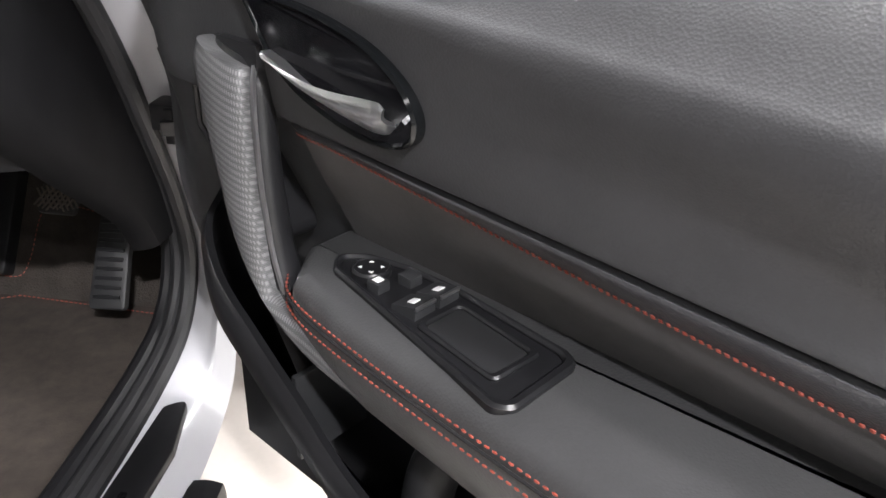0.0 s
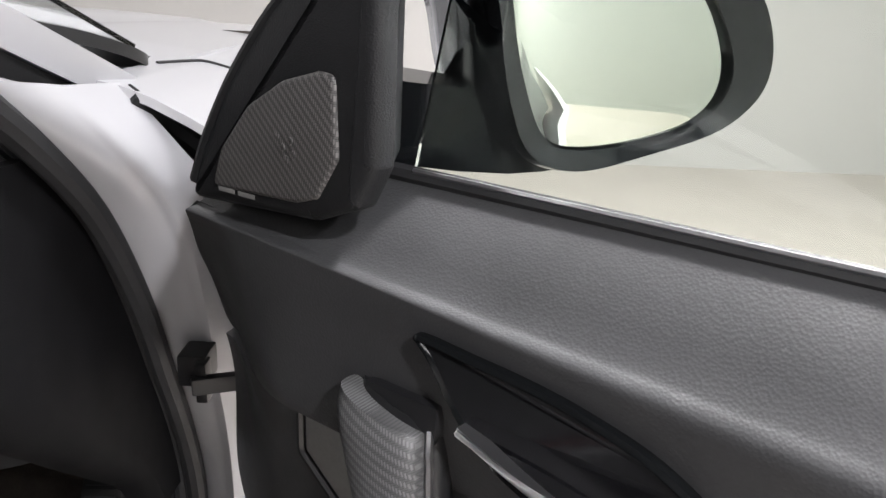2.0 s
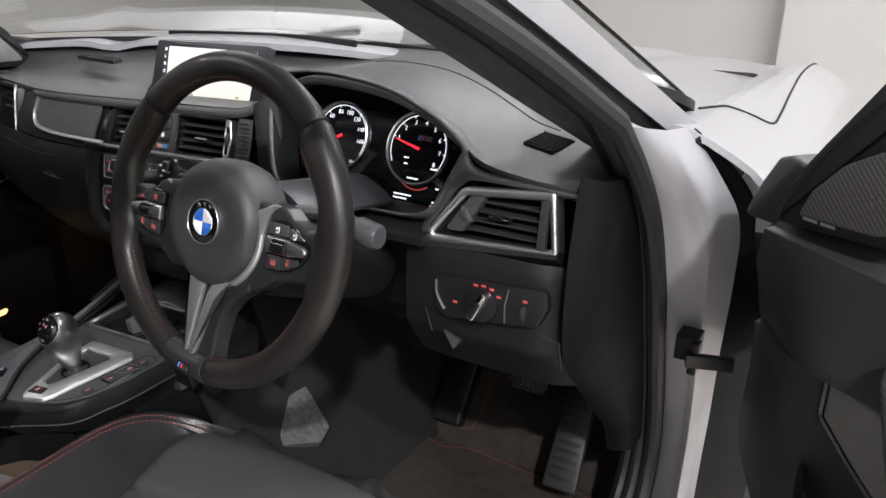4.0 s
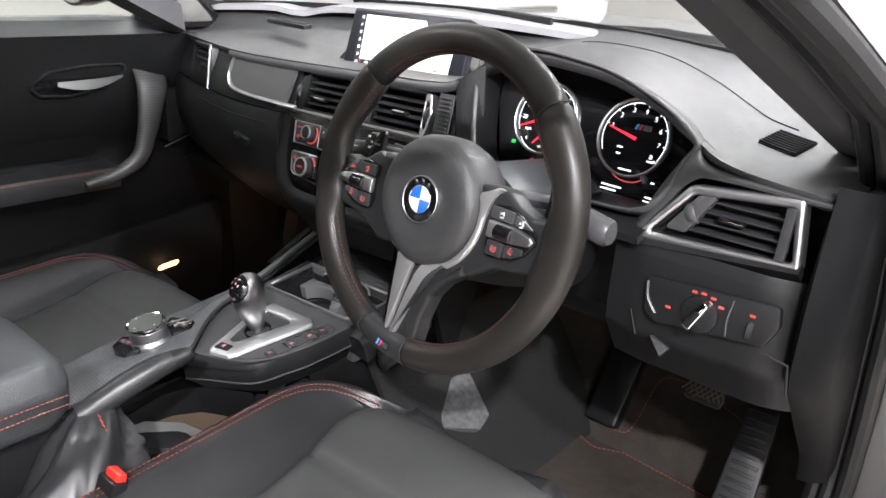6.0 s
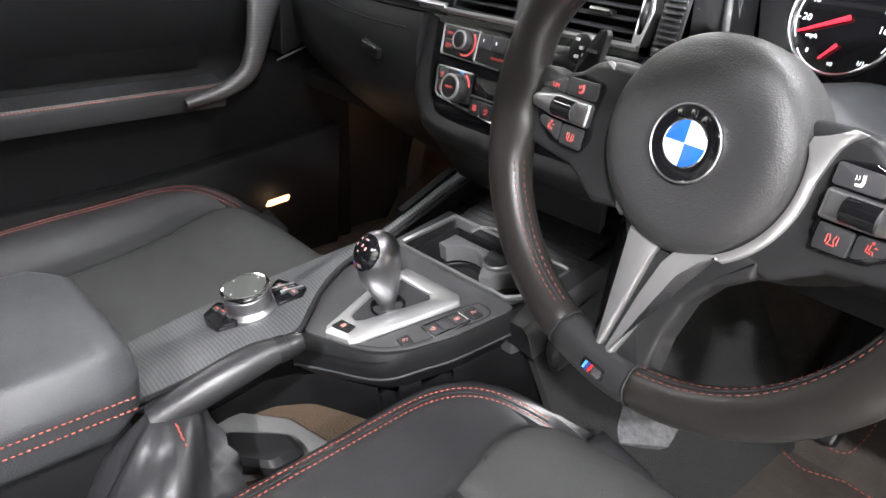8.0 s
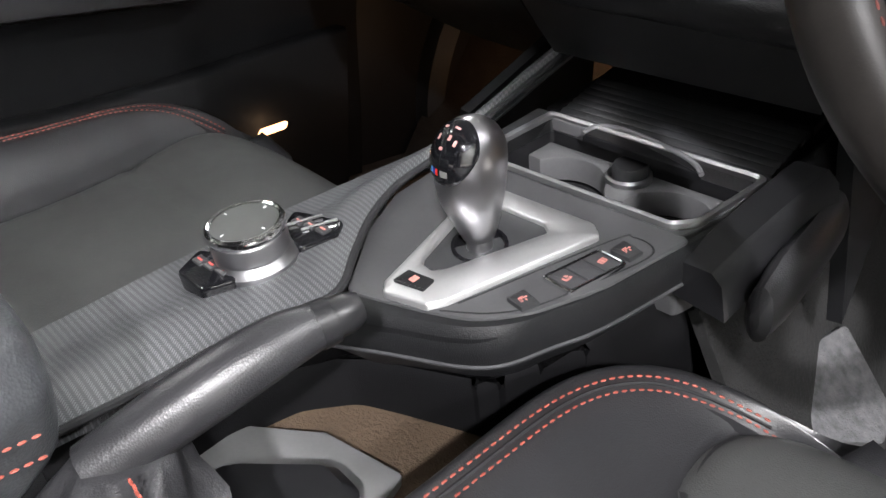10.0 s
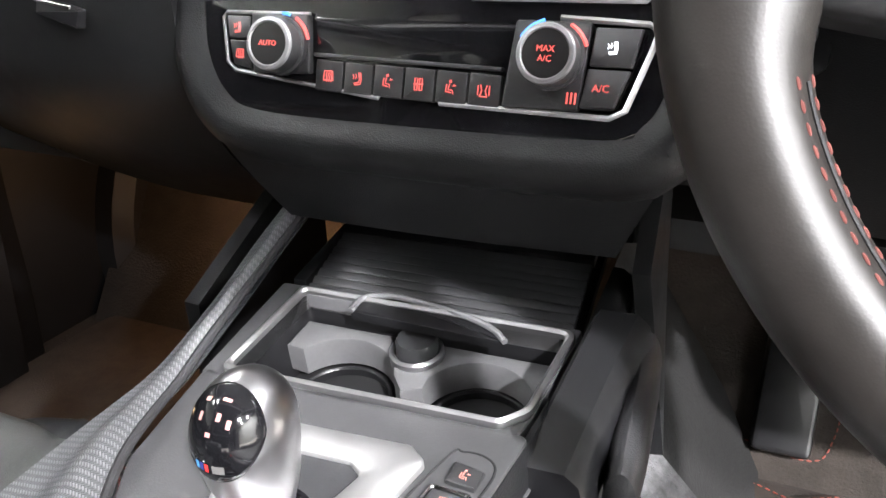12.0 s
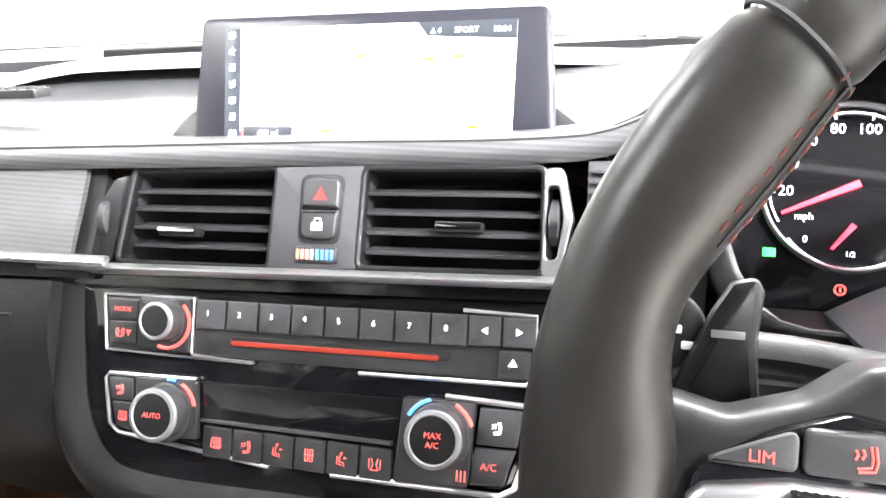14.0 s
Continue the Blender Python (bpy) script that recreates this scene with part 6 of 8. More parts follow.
def trim_sheet(u, v):
    i = min(len(inner_line) - 1, round(u * (len(inner_line) - 1)))
    p = inner_line[i].lerp(outer_line[i], v)
    return (p.x, p.y, p.z + 0.006 * math.sin(math.pi * min(1, v * 1.6)))
part("woven_trim", moved(sheet(trim_sheet, len(inner_line) - 1, 10, -0.016), CONSOLE), TWILL_CONSOLE, console, "dark woven fibre trim")
part("trim_gap", moved(tube([p + V((0.004, -0.002, 0.0)) for p in inner_line], 0.0030, 8), CONSOLE), DARK, console, "dark joint beside the trim")
# cup holders
cup_o = rounded([(-0.086, 0.040), (0.100, 0.042), (0.114, 0.056), (0.124, 0.134), (-0.080, 0.136)], [0.006, 0.010, 0.014, 0.006, 0.006])
cup_i = rounded([(-0.081, 0.044), (0.098, 0.0455), (0.110, 0.058), (0.119, 0.129), (-0.075, 0.131)], [0.005, 0.008, 0.012, 0.005, 0.005])
part("cup_frame", moved(hoop(cup_o, cup_i, -0.012, 0.006, 0.002), CONSOLE), SILVER, console, "satin silver cup holder frame")
so2 = rounded([(-0.100, 0.036), (0.110, 0.038), (0.114, 0.052), (0.127, 0.142), (-0.100, 0.142)], [0.004, 0.006, 0.006, 0.004, 0.004])
part("cup_surround", moved(hoop(so2, cup_o, -0.07, 0.0, 0.001), CONSOLE), bpy.data.materials["dark_grey_satin_plastic"], console, "dark satin surround of the cup holders")
lip = [(q.x, q.y) for q in spline([(a, b, 0) for a, b in edge], 6)]
part("console_skirt", moved(loft([[(x * 0.72 - 0.004, y * 0.86 + 0.02, -0.085) for x, y in lip], [(x * 0.97, y * 0.985, -0.034) for x, y in lip], [(x - 0.002, y, -0.008) for x, y in lip]], closed=False, caps=False), CONSOLE), BLACK, console, "black console side")
part("cup_well", moved(loft([[(x, y, 0.0) for x, y in cup_i], [(x, y, -0.055) for x, y in cup_i]], caps=False), CONSOLE), SMOOTH, console)
part("cup_floor", moved(plate(cup_i, -0.060, -0.054, 0.001), CONSOLE), DARK, console, "dark cup holder floor")
arcs = [(-0.075, 0.130), (-0.078, 0.100)]
arcs += [(-0.028 + 0.040 * math.cos(math.radians(a)), 0.078 + 0.040 * math.sin(math.radians(a))) for a in range(150, 14, -12)]
arcs += [(0.020, 0.078), (0.034, 0.083)]
arcs += [(0.070 + 0.038 * math.cos(math.radians(a)), 0.080 + 0.038 * math.sin(math.radians(a))) for a in range(160, 24, -12)]
arcs += [(0.114, 0.100), (0.117, 0.128)]
part("cup_insert", moved(plate(arcs, -0.045, -0.022, 0.003), CONSOLE), surface("grey_insert", (0.11, 0.11, 0.113), 0.32, grain=0.1), console, "grey cup holder insert")
for cx, cy in ((-0.028, 0.082), (0.070, 0.084)):
    part("cup_ring", moved(hoop(oval(0.0355, 0.0355, 40, cx, cy), oval(0.033, 0.033, 40, cx, cy), -0.0535, -0.046, 0.002), CONSOLE), SMOOTH, console, "round cup recess")
so = part("socket_cap", moved(lathe([(0.0150, -0.030), (0.0150, -0.012), (0.0135, -0.009), (0.0005, -0.009)], 32), CONSOLE @ pose(0.018, 0.116, 0)), BUTTON, console, "round socket cap")
part("socket_ring", moved(hoop(oval(0.019, 0.019, 36, 0.018, 0.114), oval(0.0155, 0.0155, 36, 0.018, 0.114), -0.026, -0.016, 0.002), CONSOLE), GREYMETAL, so, "grey socket ring")
part("rear_bar", moved(box(0.200, 0.007, 0.012, (0.021, 0.1335, -0.0045), 0.002), CONSOLE), KNOBRING, console, "silver bar behind the cups")
flap_line = spline([(-0.031, 0.1175, 0.0035), (-0.0285, 0.1310, 0.0045), (-0.018, 0.1375, 0.0045), (-0.002, 0.1395, 0.0045), (0.028, 0.1350, 0.0045), (0.056, 0.1285, 0.0045), (0.073, 0.1205, 0.0045), (0.082, 0.1125, 0.0035)], 5)
part("tray_flap", moved(plate([(p.x, p.y) for p in reversed(flap_line)], -0.004, 0.0030, 0.001), CONSOLE), SMOOTH, console, "black finger flap of the tray")
part("grab_hoop", moved(tube(flap_line, 0.0023, 8), CONSOLE), KNOBRING, console, "satin silver hoop round the flap")
part("tray_floor", moved(sheet(lambda u, v: (-0.082 + 0.205 * u, 0.138 + 0.14 * v, -0.020 + 0.016 * v), 8, 6, 0.01), CONSOLE), DARK, console, "dark tray floor")
for i in range(8):
    part("shutter_slat", moved(moved(box(0.200, 0.0070, 0.006, (0, 0, 0), 0.0014), pose(0.020, 0.144 + 0.0085 * i, -0.004 + 0.0014 * i, 26, 0, 0)), CONSOLE), BUTTON, console)
part("shutter_lid", moved(sheet(lambda u, v: (-0.081 + 0.202 * u, 0.208 + 0.026 * v, 0.008 + 0.004 * v + 0.004 * u), 8, 3, 0.008), CONSOLE), SMOOTH, console, "sliding tray lid")
part("tray_cheek", moved(box(0.012, 0.12, 0.02, (-0.092, 0.21, -0.012), 0.004), CONSOLE), BLACK, console)
part("tray_back", moved(box(0.24, 0.012, 0.10, (0.02, 0.285, 0.035), 0.004), CONSOLE), DARK, console)
part("side_rail", moved(loft([[(x - 0.016, y, n - 0.03), (x + 0.024, y, n - 0.036), (x + 0.019, y, n - 0.008), (x + 0.011, y, n), (x - 0.012, y, n), (x - 0.016, y, n - 0.006)] for x, y, n in [(0.128, 0.03, -0.012), (0.134, 0.06, 0.0), (0.140, 0.09, 0.009), (0.147, 0.125, 0.018), (0.150, 0.139, 0.021), (0.151, 0.146, -0.01)]]), CONSOLE), SMOOTH, console, "raised satin rail", sharp=40)
part("knee_pad", moved(loft([[(0.167 + 0.012 * math.cos(a) * k, 0.100 + 0.060 * math.sin(t), -0.034 + 0.030 * math.sin(a) * k + 0.16 * 0.070 * math.sin(t)) for a in [2 * math.pi * j / 16 for j in range(16)]] for t, k in [(-1.5, 0.3), (-1.1, 0.8), (-0.5, 1), (0.4, 1), (1.0, 0.85), (1.45, 0.35)]]), CONSOLE), LEATHER, console, "padded leather knee rest")
part("right_cheek", moved(sheet(lambda u, v: (0.152 + 0.02 * v * (1 - u), 0.17 + 0.13 * u, 0.03 + 0.11 * u - 0.16 * v), 8, 6, 0.012), CONSOLE), BLACK, console, "black console cheek")
part("left_cheek", moved(sheet(lambda u, v: (-0.160 - 0.02 * v, 0.10 + 0.20 * u, 0.0 + 0.05 * u - 0.22 * v), 8, 6, 0.012), CONSOLE), BLACK, console, "black console cheek")

# gear lever
lever = thing("gear_lever", "satin silver gear lever with glossy black top", "gear lever", CONSOLE @ V((0.010, -0.052, 0.002)))
GEAR = CONSOLE @ pose(0.010, -0.052, 0.0, 3, 5, 0)
part("lever_cup", moved(lathe([(0.020, 0.0015), (0.020, 0.004), (0.0175, 0.0045), (0.015, -0.004), (0.001, -0.006)], 36), GEAR), PIANO, lever, "black cup at its base")
HEAD = V((0.0, -0.003, 0.078))
prof = [(0.0098, 0.0098, 0.0, 0.012), (0.0112, 0.0120, 0.0, 0.0135), (0.0132, 0.0150, -0.0005, 0.022), (0.0162, 0.0190, -0.0015, 0.034), (0.0188, 0.0226, -0.0025, 0.046), (0.0203, 0.0246, -0.003, 0.056), (0.0210, 0.0258, -0.003, 0.066)]
for k in range(1, 15):
    z = 0.072 + (0.1049 - 0.072) * math.sin(k / 14 * math.pi / 2)
    f = math.sqrt(max(0.0006, 1 - ((z - HEAD.z) / 0.027) ** 2))
    prof.append((0.0215 * f, 0.0265 * f, -0.003, z))
part("lever_stem", moved(lathe([(0.0092, -0.005), (0.0092, 0.013)], 28), GEAR), GREYMETAL, lever, "dark grey stem")
part("lever_grip", moved(loft([[(rx * math.cos(a), oy + ry * math.sin(a), z) for a in [2 * math.pi * j / 40 for j in range(40)]] for rx, ry, oy, z in prof]), GEAR), surface("satin_grey_lever", (0.40, 0.40, 0.41), 0.30, metal=1.0, vary=0.03, wear=0.02), lever, "satin silver grip", sharp=70)
FACE = V((0.02, -0.66, 0.74)).normalized()
ACROSS = FACE.cross(V((0, 0, 1))).normalized() * -1
DOWN = FACE.cross(ACROSS).normalized()
if DOWN.z > 0:
    DOWN = DOWN * -1
def on_head(a, b, lift):
    """A place on the lever's head: degrees across and down its sloping face."""
    d = FACE * math.cos(math.radians(a)) * math.cos(math.radians(b)) + ACROSS * math.sin(math.radians(a)) + DOWN * math.sin(math.radians(b)) * math.cos(math.radians(a))
    r = 1 / math.sqrt((d.x / 0.0215) ** 2 + (d.y / 0.0265) ** 2 + (d.z / 0.027) ** 2)
    return HEAD + d * (r + lift)
def cap_disc(u, v):
    w = 2 * math.pi * v
    return on_head(u * 50 * math.cos(w), u * (62 if math.sin(w) > 0 else 46) * math.sin(w) + 4, 0.0009 - 0.0012 * max(0, u - 0.92) / 0.08)
cap = part("lever_cap", moved(sheet(cap_disc, 14, 44), GEAR), PIANO, lever, "gloss black shift pattern cap", sharp=80)
PINK = surface("pink_print", (0.42, 0.20, 0.19), 0.4)
def on_cap(a, b, wa, wb, material, name):
    part(name, moved(sheet(lambda u, v: on_head(a + wa * (u - 0.5), b + wb * (v - 0.5), 0.0012), 3, 3), GEAR), material, cap)
for a, b, wa, wb in ((-14, -20, 6, 4), (4, -22, 8, 3), (-16, -4, 4, 8), (2, -6, 4, 7), (12, -2, 4, 8), (-4, 10, 5, 4)):
    on_cap(a, b, wa, wb, PINK, "shift_mark")
for i, c in enumerate((MBLUE, MNAVY, MRED)):
    on_cap(-14 + 5 * i, 42, 4, 9, c, "colour_stripe")
on_cap(7, 42, 11, 9, MESHGREY, "badge_block")

# rotary controller
ctrl = thing("rotary_controller", "round black rotary controller with silver ring", "controller", CONSOLE @ V((-0.100, -0.165, 0.006)))
CTRL = CONSOLE @ pose(-0.102, -0.163, 0.004)
part("controller_base", moved(lathe([(0.031, 0.0), (0.031, 0.006), (0.0275, 0.009), (0.0260, 0.012)], 48), CTRL), GREYMETAL, ctrl, "grey base ring")
part("controller_knob", moved(lathe([(0.0255, 0.010), (0.0268, 0.013), (0.0272, 0.0145), (0.0268, 0.016), (0.0275, 0.0255), (0.0270, 0.027), (0.0255, 0.0285), (0.0005, 0.0285)], 48), CTRL), GREYMETAL, ctrl, "grey metal knob")
part("knob_ring", moved(lathe([(0.0262, 0.0270), (0.0284, 0.0285), (0.0288, 0.0310), (0.0276, 0.0340), (0.0256, 0.0352), (0.0240, 0.0346), (0.0238, 0.0325)], 56), CTRL), CHROME, ctrl, "bright chrome ring")
tp = part("touch_pad", moved(lathe([(0.0240, 0.0300), (0.0239, 0.0335), (0.0232, 0.0343), (0.0005, 0.0347)], 48), CTRL), surface("dark_touch_pad", (0.05, 0.052, 0.05), 0.35), ctrl, "dark round touch pad")
for a in (0, 90, 180, 270):
    part("arrow_mark", moved(plate(rect(0.0009, 0.0028, 0, 0.0195, 0.0003), 0.0345, 0.0348, 0.0001), CTRL @ pose(0, 0, 0, 0, 0, a + 10)), PRINT, tp)
for pad_pts, nb in (([(-0.126, -0.112), (-0.082, -0.098), (-0.072, -0.112), (-0.080, -0.140), (-0.110, -0.138)], 2), ([(-0.140, -0.186), (-0.128, -0.210), (-0.094, -0.210), (-0.084, -0.188), (-0.11, -0.17)], 1)):
    pd = part("button_pad", moved(plate(rounded(pad_pts[::-1], 0.005), -0.002, 0.0125, 0.003), CONSOLE), PIANO, ctrl, "gloss black button pad")
    cx, cy = sum(p[0] for p in pad_pts) / 5, sum(p[1] for p in pad_pts) / 5
    for i in range(3):
        part("pad_key", moved(plate(rect(0.011, 0.008, cx - 0.013 + 0.012 * i, cy + 0.002 * i, 0.001), 0.012, 0.0142, 0.0008), CONSOLE), BUTTON, pd)
        part("mark", moved(plate(rect(0.006, 0.0014, cx - 0.013 + 0.012 * i, cy + 0.002 * i, 0.0003), 0.0142, 0.0146, 0.0001), CONSOLE), GLOW_PINK if nb == 2 else GLOW_RED, pd)
    if nb == 2:
        for i in range(2):
            part("pad_strip", moved(moved(box(0.0018, 0.027, 0.0020, (0, 0, 0), 0.0006), pose(-0.104 + 0.014 * i, -0.117 + 0.003 * i, 0.0138, 0, 0, -24)), CONSOLE), SILVER, pd, "silver strip")

# handbrake
hb = thing("handbrake", "black leather handbrake lever with gaiter", "handbrake", (0.07, 0.25, 0.50))
hb_path = spline([(0.0485, 0.344, 0.579), (0.043, 0.315, 0.574), (0.034, 0.275, 0.558), (0.020, 0.225, 0.532)], 6)
part("handbrake_grip", tube(hb_path, [0.0112 + 0.0036 * math.sin(math.pi * i / (len(hb_path) - 1)) + 0.004 * i / len(hb_path) for i in range(len(hb_path))], 14, 1.0), LEATHER, hb, "black leather grip")
part("release_button", tube([(0.0488, 0.346, 0.5792), (0.0505, 0.354, 0.5805), (0.0520, 0.361, 0.5815)], [0.0112, 0.0112, 0.0085], 20), SMOOTH, hb, "black release button")
part("grip_collar", tube([(0.0487, 0.3455, 0.5791), (0.0468, 0.336, 0.5775)], [0.0128, 0.0132], 24), SMOOTH, hb, "grey collar")
gaiter = []
for k in range(9):
    t = k / 8
    c = V((0.026, 0.240, 0.540)).lerp(V((0.066, 0.190, 0.440)), t)
    ring = []
    for j in range(36):
        a = 2 * math.pi * j / 36
        r = (0.020 + 0.050 * t) * (1 + 0.16 * math.sin(5 * a + 3.5 * t) * (0.3 + t * (1 - t) * 2.6) + 0.08 * math.sin(9 * a + 6 * t))
        ring.append(c + V((r * math.cos(a), r * 1.25 * math.sin(a), 0.012 * math.sin(3 * a + 7 * t) * t * (1 - t) * 3)))
    gaiter.append(ring)
part("gaiter", loft(gaiter), LEATHER, hb, "crumpled leather gaiter", sharp=60)
part("gaiter_stitching", merge(*[stitches([(0.052 + 0.030 * t + dx, 0.232 + 0.004 * math.sin(3 * t), 0.545 - 0.075 * t) for t in [i / 12 for i in range(13)]], 0.004, 0.002, 0.0009) for dx in (0.0, 0.004)]), RED, hb, "red gaiter stitching", kind="stuff")
part("brake_tray", box(0.20, 0.36, 0.02, (0.02, 0.30, 0.410), 0.004), surface("brown_tray_carpet", (0.085, 0.056, 0.034), 0.95, grain=1.0, grain_scale=300, vary=0.25), hb, "brown carpet-lined tray")
part("tray_panel", plate(rounded([(-0.065, 0.345), (-0.020, 0.385), (0.046, 0.400), (0.055, 0.375), (0.03, 0.30), (-0.055, 0.29)], 0.006), 0.420, 0.428, 0.002), surface("grey_tray_panel", (0.17, 0.17, 0.17), 0.5, vary=0.1), hb, "light grey panel in the tray")
part("belt_tongue", moved(loft([[(x * k, y * k, z) for x, y in rounded([(-0.022, -0.05), (0.022, -0.05), (0.026, 0.03), (0.0, 0.055), (-0.024, 0.03)], 0.012)] for z, k in ((0.0, 1.0), (0.010, 1.0), (0.016, 0.8))]), pose(0.016, 0.325, 0.430, 6, 0, -50)), SMOOTH, hb, "dark moulded flap")

# armrest
rest = thing("storage_box", "black leather-topped armrest box with red stitching", "armrest", (-0.03, 0.05, 0.50))
def rest_ring(t):
    y = 0.222 - 0.48 * t
    k = min(1.0, (t / 0.08)) ** 0.5 if t < 0.08 else 1.0
    o = rounded([(-0.175, 0.530), (0.030, 0.530), (0.036, 0.585), (0.016, 0.618), (-0.165, 0.620), (-0.182, 0.585)], 0.02, 5)
    return [(-0.073 + (x + 0.073) * (0.72 + 0.28 * k), y, 0.575 + (z - 0.575) * (0.55 + 0.45 * k)) for x, z in o]
part("armrest_pad", loft([rest_ring(t) for t in (0, 0.01, 0.025, 0.05, 0.08, 0.2, 0.5, 1.0)]), surface("grey_armrest_leather", (0.034, 0.036, 0.039), 0.40, grain=0.3, grain_scale=620, kind="cells", wear=0.05), rest, "dark leather pad", sharp=50)
for dz in (0.0, -0.012):
    part("armrest_stitching", stitches([(0.0365, 0.205 - 0.02 * i, 0.578 + dz) for i in range(22)], 0.0036, 0.002, 0.0008), RED, rest, "red stitching", kind="stuff")
part("armrest_base", box(0.17, 0.46, 0.10, (-0.075, -0.02, 0.49), 0.012), BLACK, rest, "black armrest base")
part("tunnel", box(0.24, 1.9, 0.18, (-0.03, 0.30, 0.29), 0.03), CARPET, console, "carpeted tunnel")

# ---- seats ----
NOSE = [(0.540, 0.290), (0.572, 0.345), (0.588, 0.405), (0.590, 0.445), (0.580, 0.470), (0.558, 0.484), (0.520, 0.486), (0.450, 0.474), (0.360, 0.460), (0.260, 0.450), (0.140, 0.440), (0.010, 0.435), (-0.120, 0.432)]
SEAM = [(0.0, 0.50), (0.30, 0.53), (0.43, 0.57), (0.50, 0.66), (0.56, 0.80)]
def seat(xc, dy, dz, label):
    s = thing("front_seat", label, "car seat", (xc, 0.2, 0.22), "front seats")
    prof = spline([(0, y, z) for y, z in NOSE], 8)
    def half(y):
        return 0.300 if y < 0.40 else 0.300 * max(0.02, 1 - (min(y - 0.40, 0.189) / 0.19) ** 3) ** 0.5
    def cushion(u, v):
        q = 2 * u - 1
        f = v * (len(prof) - 1)
        i = min(len(prof) - 2, int(f))
        p = prof[i].lerp(prof[i + 1], f - i)
        a = abs(q)
        on = smooth_step(0.25, 0.42, v)
        seam = at_x(SEAM, p.y)
        rise = at_x([(0.0, 0.058), (0.30, 0.052), (0.45, 0.040), (0.53, 0.024), (0.58, 0.008)], p.y)
        k = max(0.0, (a - seam) / (1 - seam))
        bol = rise * smooth_step(0.0, 0.55, k) * on
        drop = -0.17 * max(0.0, (k - 0.66) / 0.34) ** 2.0
        groove = -0.005 * math.exp(-((a - seam) / 0.018) ** 2) * on
        cross = -0.005 * math.exp(-((p.y - 0.43) / 0.006) ** 2) * (1 if a < seam and v > 0.4 else 0)
        crown = 0.006 * (1 - min(1, a / seam) ** 2) * on
        return (xc + half(p.y) * q, p.y + dy - 0.02 * a ** 4 * (1 - on), p.z + dz + bol + drop + groove + cross + crown)
    part("cushion", sheet(cushion, 120, 100, -0.02), LEATHER, s, "black leather cushion with raised bolsters", sharp=70)
    def centre(u, v):
        vv = 0.36 + 0.64 * v
        y = prof[min(len(prof) - 1, int(vv * (len(prof) - 1)))].y
        seam = at_x(SEAM, y) - 0.02
        p = V(cushion(0.5 + (u - 0.5) * seam, vv))
        return p + V((0, 0, 0.0035 - 0.003 * abs(2 * u - 1) ** 8))
    part("cushion_centre", sheet(centre, 40, 60, -0.004), GREYLEATHER, s, "grey leather centre panel", sharp=70)
    for sg in (-1, 1):
        for q in (0.800, 0.835):
            line = [V(cushion(0.5 + sg * q / 2, 0.42 + 0.55 * i / 90)) + V((0, 0, 0.0012)) for i in range(91)]
            part("seat_stitching", stitches(line, 0.0040, 0.0022, 0.0008), RED, s, "red stitching", kind="stuff")
        part("seat_seam", tube([V(cushion(0.5 + sg * 0.409, 0.42 + 0.55 * i / 60)) + V((0, 0, 0.0006)) for i in range(61)], 0.0012, 5), DARK, s)
    part("seat_base", box(0.40, 0.62, 0.16, (xc, 0.20 + dy, 0.305 + dz), 0.03), BLACK, s, "black seat base")
    return s
seat(0.372, 0.0, 0.0, "black leather driver's seat cushion with red stitching")
seat(-0.372, 0.045, -0.042, "black leather passenger seat cushion with grey centre")
buckle = thing("belt_buckle", "black seat belt buckle with red release button", "seat belt", (0.128, 0.20, 0.44))
part("buckle_body", moved(box(0.034, 0.020, 0.075, (0, 0, 0), 0.005), pose(0.128, 0.195, 0.475, -20, 0, 0)), SMOOTH, buckle, "black buckle")
part("release_button", moved(box(0.026, 0.012, 0.016, (0, 0.002, 0.038), 0.003), pose(0.128, 0.195, 0.475, -20, 0, 0)), REDPLASTIC, buckle, "red release button")

# ---- footwell ----
fm = thing("floor_mat", "dark floor mat with red stitched edge", "floor mat", (0.43, 0.85, 0.225))
mo = rounded([(0.19, 0.50), (0.71, 0.50), (0.71, 1.04), (0.38, 1.065), (0.33, 1.04), (0.28, 1.06), (0.25, 1.0), (0.22, 0.88)], 0.02)
part("mat_carpet", plate(mo, 0.222, 0.234, 0.004), MAT, fm, "dark pile")
part("mat_stitching", stitches([(x, y, 0.2355) for x, y in inset(mo, 0.008)] + [(*inset(mo, 0.008)[0], 0.2355)], 0.006, 0.003, 0.001), RED, fm, "red edge stitching", kind="stuff")
fm2 = thing("floor_mat", "dark floor mat on the passenger side", "floor mat", (-0.45, 0.85, 0.225))
part("mat_carpet", plate(rounded([(-0.70, 0.5), (-0.20, 0.5), (-0.20, 1.1), (-0.70, 1.1)], 0.04), 0.222, 0.234, 0.004), MAT, fm2, "dark pile")
brake = thing("brake_pedal", "dark brake pedal with cross-hatched rubber pad", "pedal", (0.505, 1.07, 0.44))
BR = basis((0.512, 1.030, 0.447), (1, 0, 0), (0, 0.62, 0.78))
part("pedal_pad", moved(plate(rect(0.062, 0.050, 0, 0, 0.008), -0.012, 0.0, 0.003), BR), RUBBER, brake, "black rubber pad")
for i in range(-3, 4):
    for r in (35, -35):
        part("pad_rib", moved(box(0.0025, 0.052 - 0.006 * abs(i), 0.003, (0, 0, 0), 0.0006), BR @ pose(0.009 * i, 0, 0.001, 0, 0, r)), surface("pedal_rib", (0.10, 0.085, 0.07), 0.6) if "pedal_rib" not in bpy.data.materials else bpy.data.materials["pedal_rib"], brake)
